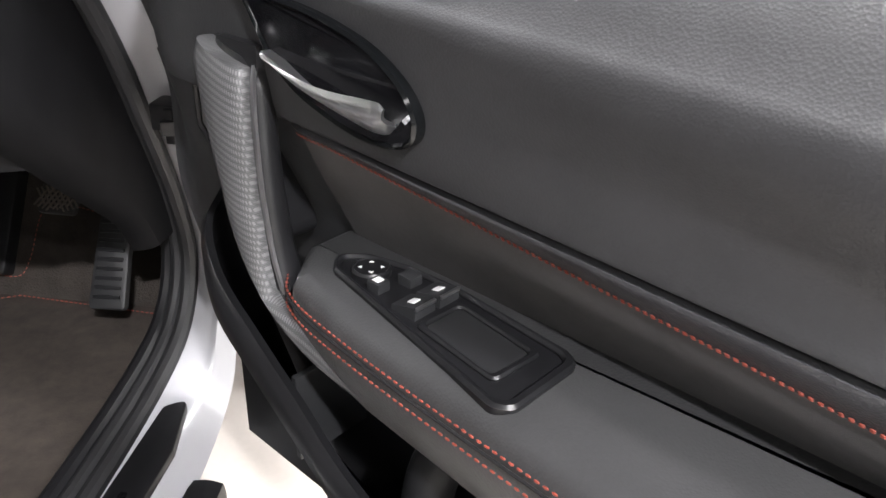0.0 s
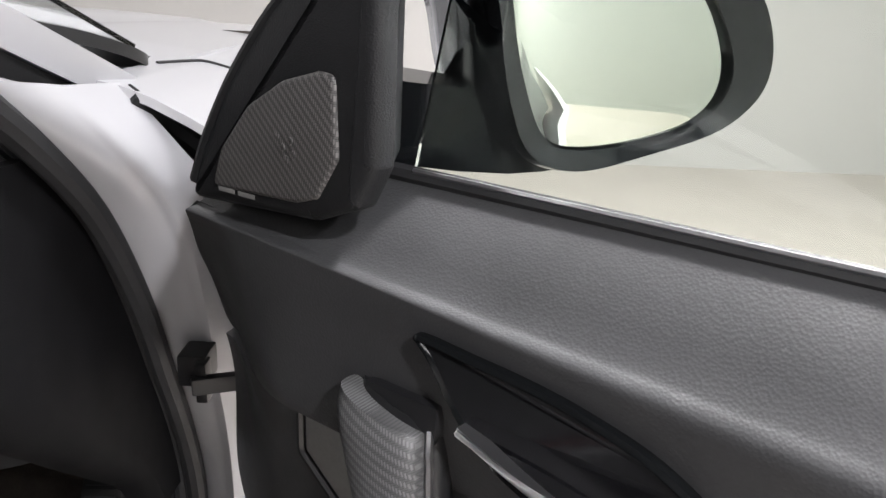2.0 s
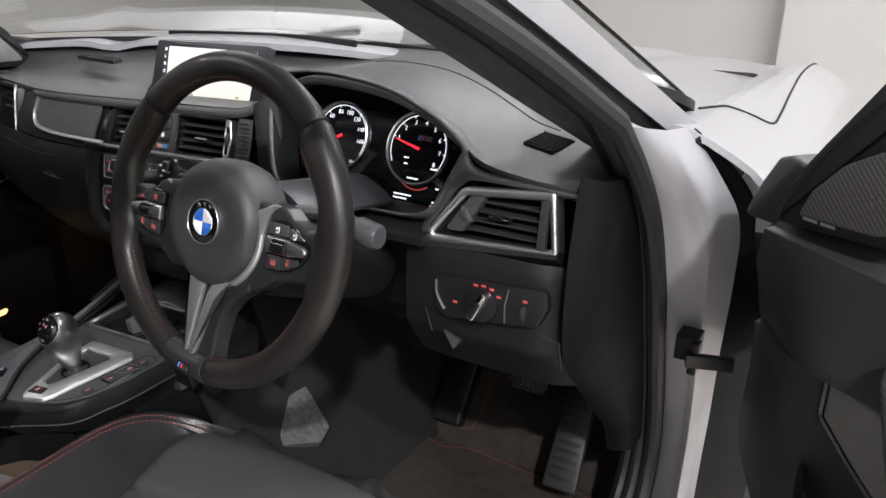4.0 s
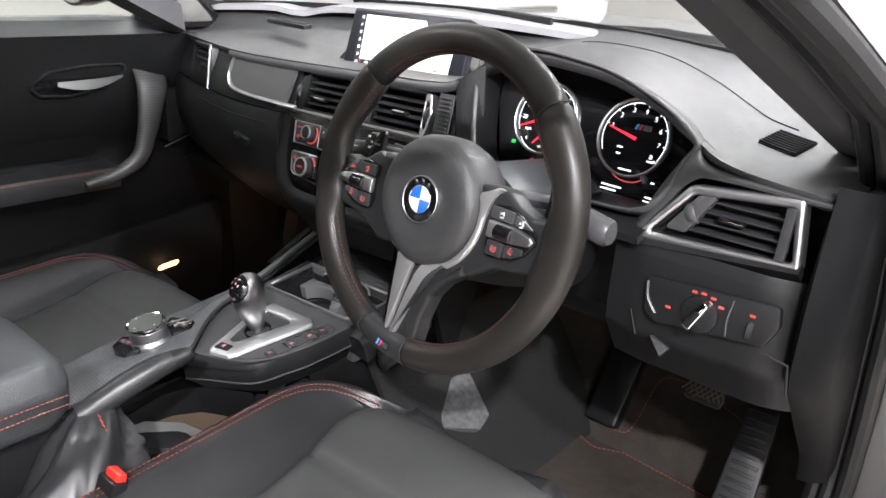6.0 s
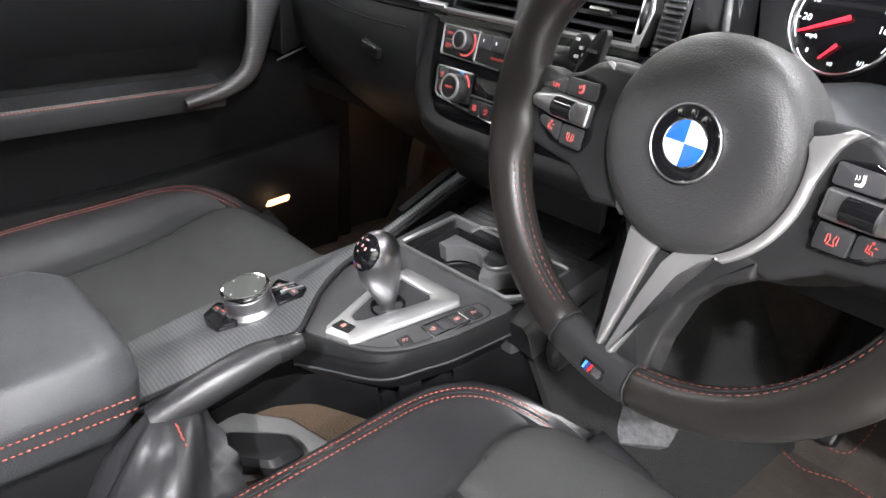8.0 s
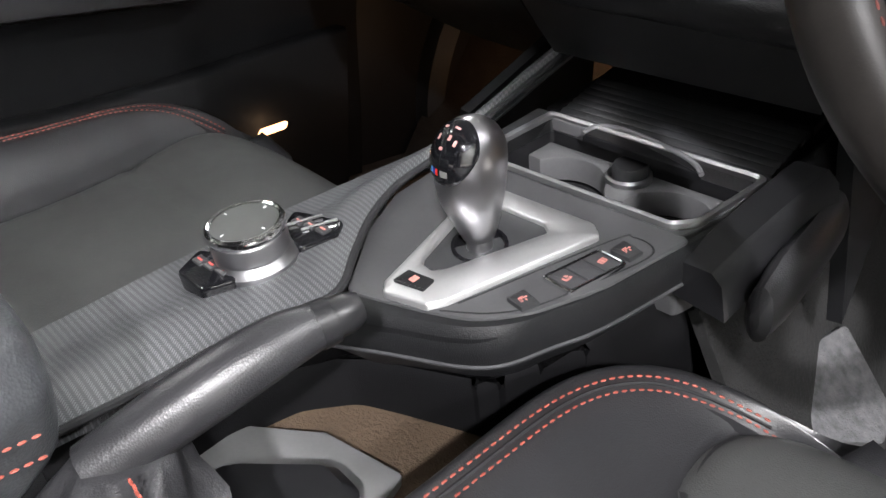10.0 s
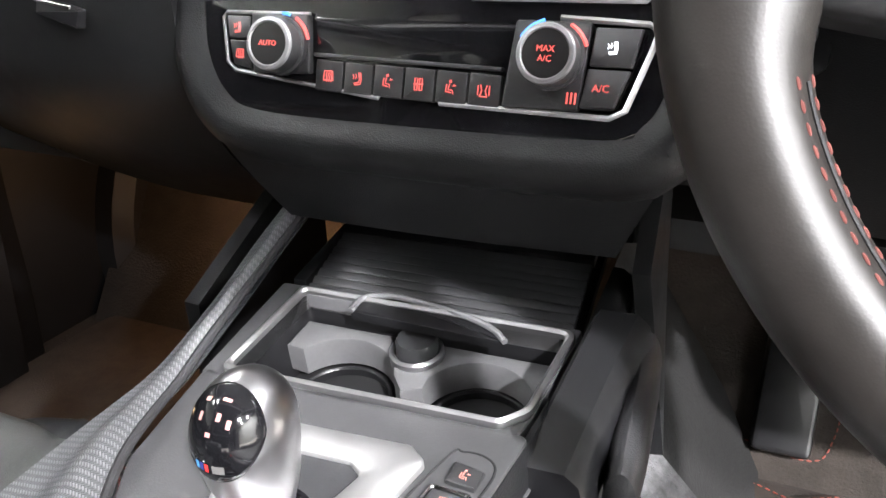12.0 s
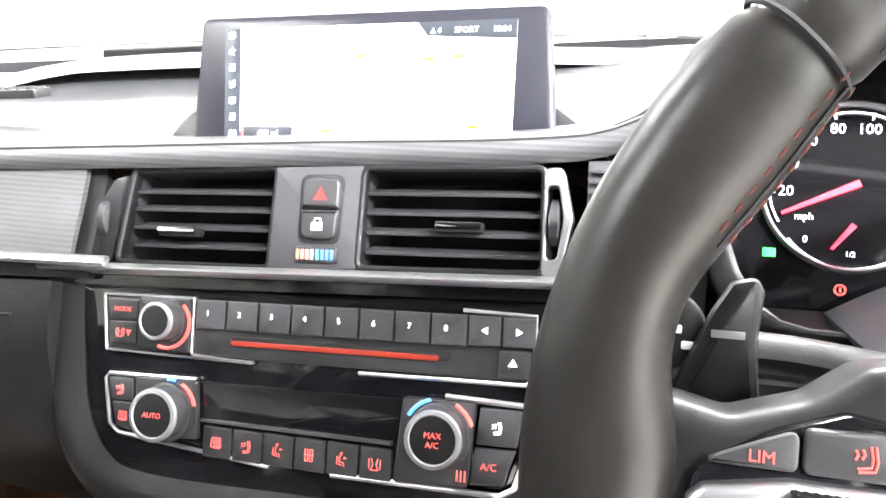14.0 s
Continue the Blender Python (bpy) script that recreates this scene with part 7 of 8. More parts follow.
part("pedal_arm", tube(spline([(0.503, 1.055, 0.445), (0.503, 1.09, 0.50), (0.503, 1.10, 0.62)], 5), 0.009, 8), SMOOTH, brake, "black pedal arm")
acc = thing("accelerator_pedal", "tall black ribbed accelerator pedal", "pedal", (0.61, 1.0, 0.28))
AC = basis((0.608, 0.995, 0.380), (1, 0.05, 0), (0, 0.55, 0.83))
part("pedal_plate", moved(plate(rounded([(-0.030, -0.095), (0.030, -0.095), (0.026, 0.085), (-0.024, 0.085)], 0.008), -0.014, 0.0, 0.004), AC), RUBBER, acc, "black plate")
for i in range(11):
    part("pedal_rib", moved(box(0.042, 0.006, 0.004, (0, -0.075 + 0.015 * i, 0.0015), 0.0015), AC), SMOOTH, acc)
TOE_LINE = [(0.28, 0.037, 0.0), (0.354, 0.029, 0.0), (0.375, 0.063, 0.0), (0.387, 0.148, 0.0), (0.424, 0.166, 0.0), (0.489, 0.157, 0.0), (0.576, 0.132, 0.0)]
TOE = basis((0, 1.08, 0.225), (1, 0, 0), (0, 0.17, 0.275))
part("toe_board", moved(box(1.46, 0.50, 0.02, (0, 0.22, -0.012), 0.004), TOE), CARPET, body, "sloping carpeted toe board")
part("toe_stitching", moved(stitches(spline(TOE_LINE, 6), 0.006, 0.003, 0.001), TOE), RED, fm, "red edge stitching", kind="stuff")
part("dead_pedal", moved(plate(rounded([(-0.036, -0.10), (0.030, -0.10), (0.036, 0.11), (-0.030, 0.11)], 0.008), 0.0, 0.03, 0.006), TOE @ pose(0.318, 0.13, 0.0)), SMOOTH, body, "smooth black foot rest")
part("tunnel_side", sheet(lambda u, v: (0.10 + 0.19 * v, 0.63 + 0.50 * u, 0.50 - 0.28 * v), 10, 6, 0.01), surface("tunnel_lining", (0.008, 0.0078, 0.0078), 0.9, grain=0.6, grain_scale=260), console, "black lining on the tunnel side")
# pool of light on the tunnel side, built as a paler carpet piece
part("tunnel_light_patch", moved(plate(rounded([(-0.036, 0.046), (0.046, 0.038), (0.030, -0.046), (0.0, -0.058), (-0.056, -0.022)][::-1], 0.006, 4), -0.016, 0.004, 0.003), basis((0.195, 0.774, 0.390), (0.15, 0.968, 0.2), (-0.786, -0.006, 0.618))), surface("lit_carpet_patch", (0.085, 0.085, 0.088), 0.95, grain=1.0, grain_scale=220, vary=0.5, vary_scale=90), console, "pale carpet piece standing in for light on the tunnel side")

# ---- driver's door, standing open ----
DOOR = basis((0.894, 0.601, 0), (0.808, -0.589, 0), (0, 0, 1))  # x along the door, y up, z into the cabin
door = thing("driver_door", "open driver's door with black leather trim panel", "car door", DOOR @ V((0.5, 0.3, -0.1)))
END = 1.12


def ridge(u):
    return 0.9055 - 0.062 * u


def smooth(a, b, x):
    t = max(0.0, min(1.0, (x - a) / (b - a)))
    return t * t * (3 - 2 * t)


def seam_z(x):
    return 0.7905 - 0.045 * max(0.0, x - 0.22)


def stitch_z(x):
    return 0.7790 - 0.088 * max(0.0, x - 0.24)


def ledge_z(x):
    return at_x([(0.20, 0.828), (0.34, 0.828), (0.40, 0.8245), (0.47, 0.8205), (0.53, 0.8141), (0.60, 0.803), (0.80, 0.775), (1.12, 0.745)], x) if x > 0.2 else 0.828


def panel_depth(x, z):
    """How far the trim stands into the cabin, below the ledge."""
    zs, zt = seam_z(x), stitch_z(x)
    ins = at_x([(0.30, -0.075), (0.66, -0.066), (0.70, -0.052), (zt - 0.022, -0.0290), (zt - 0.004, -0.0222), (zt, -0.0212), (zt + 0.55 * (zs - zt), -0.0140), (zs - 0.0040, -0.0130), (zs - 0.0012, -0.0190)], z)
    frt = at_x([(0.30, -0.075), (0.62, -0.070), (0.70, -0.050), (0.78, -0.026), (0.84, -0.010), (0.90, 0.0)], z)
    k = smooth(0.185, 0.225, x)
    return frt * smooth(-0.05, 0.06, x) + (ins - frt) * k + curl(z) * (1 - smooth(-0.045, 0.06, x)) ** 1.5


def curl(z):
    """How far the front edge of the trim bends away."""
    return at_x([(0.45, -0.060), (0.66, -0.060), (0.75, -0.064), (0.80, -0.050), (0.86, -0.028), (0.905, 0.0), (0.94, 0.0)], z)


def front_edge(z):
    return at_x([(0.45, 0.08), (0.56, 0.02), (0.60, -0.015), (0.65, -0.042), (0.75, -0.048), (0.80, -0.040), (0.86, -0.031), (0.905, -0.003), (0.92, 0.0)], z)


# upper door: one soft skin from the window seal over the ridge down to the seam
def upper_skin(x0):
    """Section of the upper skin at x0 along the door."""
    zr, zs, zl = ridge(x0), seam_z(x0), ledge_z(x0)
    soft = 0.004 + 0.034 * smooth(0.12, 0.60, x0)  # the ridge grows rounder towards the back
    dip = 0.004 + 0.010 * smooth(0.33, 0.60, x0)
    za = zr - 0.60 * soft
    pts = [(0.9365, -0.0600), (zr + 0.55 * (0.9365 - zr), -0.0320), (zr + 0.30 * soft, -0.0100 - 0.10 * soft), (zr + 0.02 * soft, -0.0030 - 0.02 * soft), (zr - 0.25 * soft, -0.0002), (za, 0.0), (0.7 * za + 0.3 * zl, -0.0010 - 0.20 * dip), (0.25 * za + 0.75 * zl, -0.80 * dip), (zl, -dip), (zs + 0.45 * (zl - zs), -dip * 0.75 - 0.001), (zs + 0.0050, -0.0065), (zs + 0.0010, -0.0080), (zs + 0.0002, -0.0210)]
    return [V((x0, z, d + curl(z) * (1 - smooth(0.0, 0.085, x0)) ** 1.5)) for z, d in pts]


def rounded_line(pts):
    """A line with its corners cut, ends kept."""
    out = [pts[0]]
    for a, b in zip(pts, pts[1:]):
        out += [a.lerp(b, 0.25), a.lerp(b, 0.75)]
    return out + [pts[-1]]


def upper_rows():
    rows = []
    for i in range(131):
        x0 = END * (i / 130) ** 1.25
        sec = rounded_line(rounded_line(rounded_line(upper_skin(x0))))
        rows.append([V((p.x + front_edge(p.y) * (1 - smooth(0.0, 0.085, x0)), p.y, p.z)) for p in sec])
    return rows


rows = upper_rows()
part("upper_trim", moved(sheet(lambda u, v: rows[round(u * 130)][round(v * (len(rows[0]) - 1))], 130, len(rows[0]) - 1, -0.010), DOOR), DOORSKIN, door, "black grained upper trim with a soft ridge", sharp=50)


def face(u, v):
    z0 = 0.44
    uu = u ** 1.25
    z1 = seam_z(uu * END) - 0.0008
    z = z0 + (z1 - z0) * ((1 - v) ** 0.8)
    x = front_edge(z) + (END - front_edge(z)) * uu
    return (x, z, panel_depth(x, z))
part("trim_panel", moved(sheet(face, 110, 110, -0.012), DOOR), DOORSKIN, door, "black soft trim panel")
part("belt_seal", moved(tube([(0.080 + 0.104 * i, 0.938 - 0.001 * i, -0.062) for i in range(11)], 0.006, 8), DOOR), RUBBER, door, "black window seal")
part("belt_strip", moved(tube([(0.130 + 0.099 * i, 0.942 - 0.001 * i, -0.058) for i in range(11)], 0.0016, 6), DOOR), GREYMETAL, door, "thin grey strip")
# suede insert over the trim below the stitched band
def insert(u, v):
    x = 0.212 + (END - 0.22) * u ** 1.2 + 0.022 * v * (1 - u)
    z = stitch_z(x) - 0.001 - (stitch_z(x) - 0.690) * v
    return (x, z, panel_depth(x, z) + 0.0022)
part("suede_insert", moved(sheet(insert, 70, 18, -0.003), DOOR), SUEDE, door, "dark suede insert")
def band(u, v):
    x = 0.206 + (END - 0.215) * u ** 1.2
    z = seam_z(x) - 0.0025 - (seam_z(x) - stitch_z(x) - 0.002) * v
    return (x, z, panel_depth(x, z) + 0.0024)
part("leather_band", moved(sheet(band, 80, 10, -0.004), DOOR), PAD, door, "grained leather band above the insert")
for off in (0.0, 0.0017):
    part("band_stitching", moved(stitches([V(band(i / 160, 0.93)) + V((0, -off, 0.0010 - 0.6 * off)) for i in range(161)], 0.0028, 0.0016, 0.00048), DOOR), RED, door, "red double stitching", kind="stuff")
# door shell
part("door_skin", moved(sheet(lambda u, v: (-0.13 + 1.25 * u, 0.22 + 0.675 * v, -0.175 - 0.03 * math.sin(math.pi * (0.2 + 0.7 * v)) + 0.02 * (1 - v)), 24, 16, 0.01), DOOR), PAINT, door, "white outer skin")
part("door_frame", moved(merge(box(1.05, 0.44, 0.075, (0.585, 0.675, -0.125), 0.02)), DOOR), SMOOTH, door, "dark inner frame")
part("door_edge", moved(sheet(lambda u, v: (-0.105 + 0.08 * u + 0.02 * (2 * v - 1) ** 2, 0.36 + 0.52 * v, -0.175 + 0.085 * u), 6, 12, 0.008), DOOR), PAINT, door, "white front edge")
gl = part("door_glass", moved(sheet(lambda u, v: (0.122 + (END - 0.122) * u - 0.05 * v * u, 0.925 + 0.34 * v * (1 - 0.15 * u), -0.064 - 0.10 * v), 16, 8, 0.004), DOOR), TINTED, door, "clear frameless door glass")
gl.visible_shadow = False
# tweeter corner
sail = rounded([(0.004, 0.914), (0.110, 0.920), (0.142, 0.933), (0.154, 0.955), (0.156, 1.078), (0.138, 1.070), (0.114, 1.051), (0.079, 1.026), (0.044, 0.986), (0.017, 0.944)], 0.006)
tw = part("tweeter_corner", moved(merge(plate(sail, -0.012, 0.002, 0.007, 3), loft([[(x, z, -0.008) for x, z in inset(sail, 0.002)], [(x - 0.024 * smooth_step(0.06, 0.15, x), z, -0.048) for x, z in inset(sail, 0.002)]])), DOOR), BLACK, door, "black mirror corner with loudspeaker")
part("sail_edge", moved(tube(spline([(0.008, 0.925, -0.002), (0.025, 0.957, -0.002), (0.052, 0.994, -0.002), (0.090, 1.032, -0.002), (0.130, 1.058, -0.004), (0.158, 1.072, -0.008)], 5), 0.0042, 8), DOOR), BLACK, tw)
part("sail_seal", moved(loft([[(0.0 + x, z, -0.075), (0.012 + x, z - 0.006, -0.020), (-0.006 + x, z + 0.006, -0.020), (-0.02 + x, z + 0.012, -0.075)] for x, z in [(0.0, 0.925), (0.030, 0.975), (0.075, 1.035), (0.125, 1.075), (0.165, 1.095)]]), DOOR), RUBBER, tw)
gr = rounded([(0.030, 0.926), (0.100, 0.929), (0.116, 0.934), (0.131, 0.957), (0.129, 0.998), (0.118, 0.999), (0.092, 0.992), (0.064, 0.976), (0.040, 0.950)], 0.005)
part("tweeter_grille", moved(plate(gr, 0.0, 0.0045, 0.003, 3), DOOR), weave("tweeter_mesh", (0.808, -0.589, 0), (0, 0, 1), 0.0013, lo=(0.006, 0.006, 0.006), hi=(0.10, 0.095, 0.093), rough=0.5), tw, "grey perforated grille")
for dx, dy in ((0, 0), (0.006, 0.004), (-0.004, 0.006), (0.003, -0.006), (0.008, -0.003)):
    part("grille_boss", moved(lathe([(0.0028, 0.004), (0.0022, 0.0056), (0.0004, 0.006)], 12), DOOR @ pose(0.092 + dx, 0.958 + dy, -0.0008)), bpy.data.materials["tweeter_mesh"], tw)
for bx, bw in ((0.045, 0.014), (0.062, 0.014)):
    mark(bx, 0.9265 + 0.0 * bx, bw, 0.0026, tw, DOOR, MESHGREY, 0.0047, "maker_bar")
# inner handle
bezel = [(0.182, 0.879), (0.215, 0.8775), (0.250, 0.8745), (0.280, 0.869), (0.309, 0.860), (0.334, 0.844), (0.345, 0.826), (0.340, 0.811), (0.318, 0.8045), (0.286, 0.806), (0.240, 0.819), (0.212, 0.839), (0.192, 0.866)]
bez = [(q.x, q.y) for q in spline([(x, y, 0) for x, y in bezel], 5, True)]
bez_in = inset(bez, 0.0040)
hn = part("handle_bezel", moved(hoop(bez, bez_in, -0.012, 0.0055, 0.002), DOOR), BODYBLACK, door, "black bezel round the handle")
part("handle_recess", moved(loft([[(x, y, 0.0035) for x, y in bez_in], [(0.265 + (x - 0.265) * 0.93, 0.845 + (y - 0.845) * 0.9, -0.0005) for x, y in bez_in], [(0.265 + (x - 0.265) * 0.6, 0.845 + (y - 0.845) * 0.6, -0.0015) for x, y in bez_in]]), DOOR), PIANO, hn, "glossy recess")
def blade(u, v):
    top = at_x([(0.0, 0.8415), (0.25, 0.8385), (0.6, 0.8365), (0.96, 0.8375), (1.0, 0.8345)], u)
    low = at_x([(0.0, 0.8400), (0.25, 0.833), (0.6, 0.8225), (0.86, 0.8155), (0.96, 0.8165), (1.0, 0.8215)], u)
    return (0.214 + 0.119 * u, top + (low - top) * v, 0.010 + 0.012 * math.sin(math.pi * u * 0.8) + 0.006 * math.sin(math.pi * v) - 0.010 * v)
part("door_handle", moved(sheet(blade, 30, 10, -0.003), DOOR), POLISHED, hn, "satin chrome release handle")
# pull handle
pc = spline([(0.163, 0.833, 0.003), (0.167, 0.817, 0.009), (0.178, 0.780, 0.014), (0.190, 0.740, 0.017), (0.202, 0.700, 0.018), (0.224, 0.667, 0.018), (0.266, 0.643, 0.015), (0.320, 0.630, 0.010), (0.350, 0.626, 0.004)], 6)
hw = [0.0275, 0.0290, 0.0245, 0.0190, 0.0165, 0.0145, 0.0120, 0.0095, 0.006]
rings = []
for i, p in enumerate(pc):
    f = i / (len(pc) - 1) * (len(hw) - 1)
    k = min(len(hw) - 2, int(f))
    w = hw[k] + (hw[k + 1] - hw[k]) * (f - k)
    t = (pc[min(i + 1, len(pc) - 1)] - pc[max(i - 1, 0)]).normalized()
    sd = V((-t.y, t.x, 0)).normalized() * -1
    sd = V((abs(t.y), -t.x if t.y < 0 else t.x, 0)).normalized()
    rings.append([p + sd * (w * math.cos(a)) + V((0, 0, 0.013)) * (abs(math.sin(a)) ** 0.7 * (1 if math.sin(a) > 0 else -1)) for a in [2 * math.pi * j / 24 for j in range(24)]])
ph = part("pull_handle", moved(loft(rings), DOOR), TWILL_DOOR, door, "woven fibre pull handle", sharp=60)
part("pull_backing", moved(loft([[q + V((0.006, 0.002, -0.012)) for q in r] for r in rings]), DOOR), SMOOTH, ph, "black backing")
part("pull_edge", moved(tube([r[0] + V((0.002, 0.001, -0.002)) for r in rings], 0.0022, 6), DOOR), GREYMETAL, ph, "thin bright edge")
part("pull_mount", moved(box(0.05, 0.03, 0.03, (0.172, 0.828, -0.012), 0.008), DOOR), SMOOTH, ph)
sg = rounded([(0.072, 0.790), (0.098, 0.795), (0.150, 0.772), (0.182, 0.690), (0.165, 0.684), (0.106, 0.725), (0.072, 0.752)], 0.006)
sp = part("speaker_rim", moved(hoop([(x, y) for x, y in inset(sg, -0.006)], sg, -0.05, -0.022, 0.002), DOOR @ pose(0, 0, 0.0)), SMOOTH, door, "black speaker rim")
part("speaker_grille", moved(plate(sg, -0.06, -0.024, 0.004), DOOR), MESHGREY, sp, "grey speaker grille")
# armrest
ao = rounded([(0.212, -0.070), (0.215, -0.014), (0.246, 0.024), (0.300, 0.035), (0.440, 0.046), (0.70, 0.056), (1.05, 0.058), (1.05, -0.075)], [0.006, 0.012, 0.014, 0.02, 0.02, 0.02, 0.02, 0.006])
ARM = DOOR @ Matrix(((1, 0, 0, 0), (0, 0, 1, 0), (0, -1, 0, 0), (0, 0, 0, 1)))  # x along, y towards the skin, z up
def flip(pts):
    return [(x, -w) for x, w in pts]
rings = []
for z, d in ((0.600, 0.030), (0.625, 0.014), (0.650, 0.004), (0.672, 0.0), (0.686, 0.0015), (0.694, 0.006), (0.6975, 0.013)):
    rings.append([(x, y, z) for x, y in inset(flip(ao), d)])
part("armrest", moved(loft(rings), ARM), surface("grey_armrest_skin", (0.050, 0.050, 0.051), 0.42, grain=0.25, grain_scale=520, kind="cells"), door, "black leather armrest", sharp=60)
path_arm = spline([(0.226, 0.010, 0), (0.248, 0.0255, 0), (0.300, 0.0365, 0), (0.440, 0.0475, 0), (0.70, 0.0575, 0), (1.0, 0.0595, 0)], 14)
for dz, off, nm in ((0.684, 0.0006, "upper"), (0.671, 0.0012, "lower")):
    part("armrest_stitching", moved(stitches([(p.x, -(p.y + off), dz) for p in path_arm], 0.0036, 0.0020, 0.0008), ARM), RED, door, "red double stitching", kind="stuff")
part("armrest_seam", moved(tube([(p.x, -(p.y + 0.0002), 0.6775) for p in path_arm], 0.0011, 5), ARM), DARK, door, "sewn seam")
so = rounded([(0.249, -0.016), (0.268, -0.033), (0.300, -0.041), (0.345, -0.043), (0.440, -0.034), (0.449, -0.026), (0.447, 0.032), (0.436, 0.038), (0.335, 0.016), (0.266, 0.001)], 0.014, 6)
si = rounded([(0.256, -0.015), (0.271, -0.028), (0.300, -0.036), (0.345, -0.038), (0.434, -0.0285), (0.441, -0.024), (0.4395, 0.027), (0.432, 0.031), (0.338, 0.011), (0.270, -0.003)], 0.011, 6)
ZS = 0.6975
sw = part("switch_panel", moved(hoop(flip(so), flip(si), ZS - 0.004, ZS + 0.0045, 0.002), ARM), SMOOTH, door, "black window switch panel")
part("switch_base", moved(plate(flip(si), ZS - 0.002, ZS + 0.0012, 0.0005), ARM), SMOOTH, sw)
tray_o = rounded([(0.356, -0.031), (0.428, -0.021), (0.424, 0.020), (0.353, 0.010)], 0.006)
tray_i = rounded([(0.360, -0.026), (0.422, -0.017), (0.419, 0.016), (0.358, 0.006)], 0.005)
part("grip_tray", moved(hoop(flip(tray_o), flip(tray_i), ZS + 0.0005, ZS + 0.004, 0.0015), ARM), SMOOTH, sw, "raised tray edge")
part("tray_mat", moved(plate(flip(tray_i), ZS, ZS + 0.0016, 0.0004), ARM), DARK, sw)
part("mirror_dial", moved(lathe([(0.0140, 0), (0.0140, 0.004), (0.0125, 0.006), (0.0115, 0.0052), (0.0005, 0.0052)], 32), ARM @ pose(0.286, 0.0165, ZS + 0.001)), SMOOTH, sw, "round mirror switch")
for a in (45, 135, 225, 315):
    part("mark", moved(plate([(-0.0018, -0.001), (0.0018, -0.001), (0, 0.0016)], 0.0052, 0.0056, 0.0001), ARM @ pose(0.286, 0.0165, ZS + 0.001) @ pose(0.0075 * math.cos(math.radians(a)), 0.0075 * math.sin(math.radians(a)), 0, 0, 0, a - 90)), PRINT, sw)
for (x, w, ln, wd, mk) in ((0.305, -0.005, 0.012, 0.011, True), (0.314, -0.026, 0.013, 0.012, False)):
    part("small_switch", moved(box(ln, wd, 0.009, (x, -w, ZS + 0.004), 0.002), ARM), BUTTON, sw)
    if mk:
        part("mark", moved(box(0.006, 0.006, 0.0006, (x, -w, ZS + 0.0087), 0.0001), ARM), PRINT, sw)
for (x, w) in ((0.3375, -0.0035), (0.3385, -0.0255)):
    part("window_switch", moved(loft([[(x - 0.010, -w - 0.0095, ZS), (x + 0.012, -w - 0.0095, ZS), (x + 0.012, -w + 0.0095, ZS), (x - 0.010, -w + 0.0095, ZS)], [(x - 0.009, -w - 0.009, ZS + 0.005), (x + 0.012, -w - 0.009, ZS + 0.0105), (x + 0.012, -w + 0.009, ZS + 0.0105), (x - 0.009, -w + 0.009, ZS + 0.005)]]), ARM), BUTTON, sw, "window switch")
    part("mark", moved(moved(box(0.006, 0.0065, 0.0006, (0, 0, 0), 0.0001), pose(x + 0.002, -w, ZS + 0.0083, 0, -14, 0)), ARM), PRINT, sw)
    part("switch_edge", moved(box(0.0022, 0.018, 0.0025, (x + 0.0122, -w, ZS + 0.0095), 0.0006), ARM), SILVER, sw, "silver switch edge")
# map pocket
pr = spline([(0.040, 0.672, -0.060), (0.085, 0.664, -0.012), (0.130, 0.640, 0.010), (0.185, 0.614, 0.018), (0.245, 0.580, 0.022), (0.315, 0.540, 0.026), (0.45, 0.50, 0.030), (0.70, 0.475, 0.030), (1.05, 0.475, 0.025)], 6)
pk = part("map_pocket", moved(loft([[p + V((0.0, 0.004, -0.004)), p + V((0, 0.006, 0.003)), p + V((0, 0.0, 0.008)), p + V((0, -0.03, 0.008)), V((p.x + 0.17, 0.37, -0.058)), V((p.x + 0.17, 0.37, -0.066)), p + V((0, -0.03, 0.0)), p + V((0, -0.002, -0.004))] for p in pr]), DOOR), SMOOTH, door, "black map pocket with rounded rim", sharp=50)
part("pocket_back", moved(sheet(lambda u, v: (0.02 + 1.05 * u, 0.66 - 0.30 * v, -0.068), 10, 6, -0.01), DOOR), SMOOTH, pk)
part("pocket_divider", moved(box(0.006, 0.085, 0.075, (0.222, 0.545, -0.028), 0.002), DOOR @ pose(0, 0, 0)), BUTTON, pk, "pocket divider")
part("pocket_bulge", moved(tube(spline([(0.365, 0.60, -0.06), (0.350, 0.56, -0.02), (0.345, 0.48, -0.01)], 6), 0.020, 14), DOOR), BLACK, pk)
# wing mirror; its glass looks along the opened door
MIRROR_FRAME = basis((1.086, 0.597, 1.0), (0.83, 0.556, 0), (0, 0, 1))
shell = [(q.x, q.y) for q in spline([(-0.005, 0.073, 0), (-0.027, 0.060, 0), (-0.019, 0.027, 0), (-0.009, -0.015, 0), (0.010, -0.052, 0), (0.050, -0.066, 0), (0.110, -0.061, 0), (0.186, -0.048, 0), (0.228, -0.022, 0), (0.230, 0.014, 0), (0.199, 0.051, 0), (0.132, 0.071, 0), (0.065, 0.077, 0)], 5, True)]
mg = [(q.x, q.y) for q in spline([(0.011, 0.065, 0), (-0.004, 0.056, 0), (-0.002, 0.031, 0), (0.009, -0.009, 0), (0.029, -0.044, 0), (0.066, -0.053, 0), (0.126, -0.050, 0), (0.172, -0.039, 0), (0.194, -0.019, 0), (0.190, 0.008, 0), (0.161, 0.043, 0), (0.128, 0.055, 0), (0.064, 0.065, 0)], 5, True)]
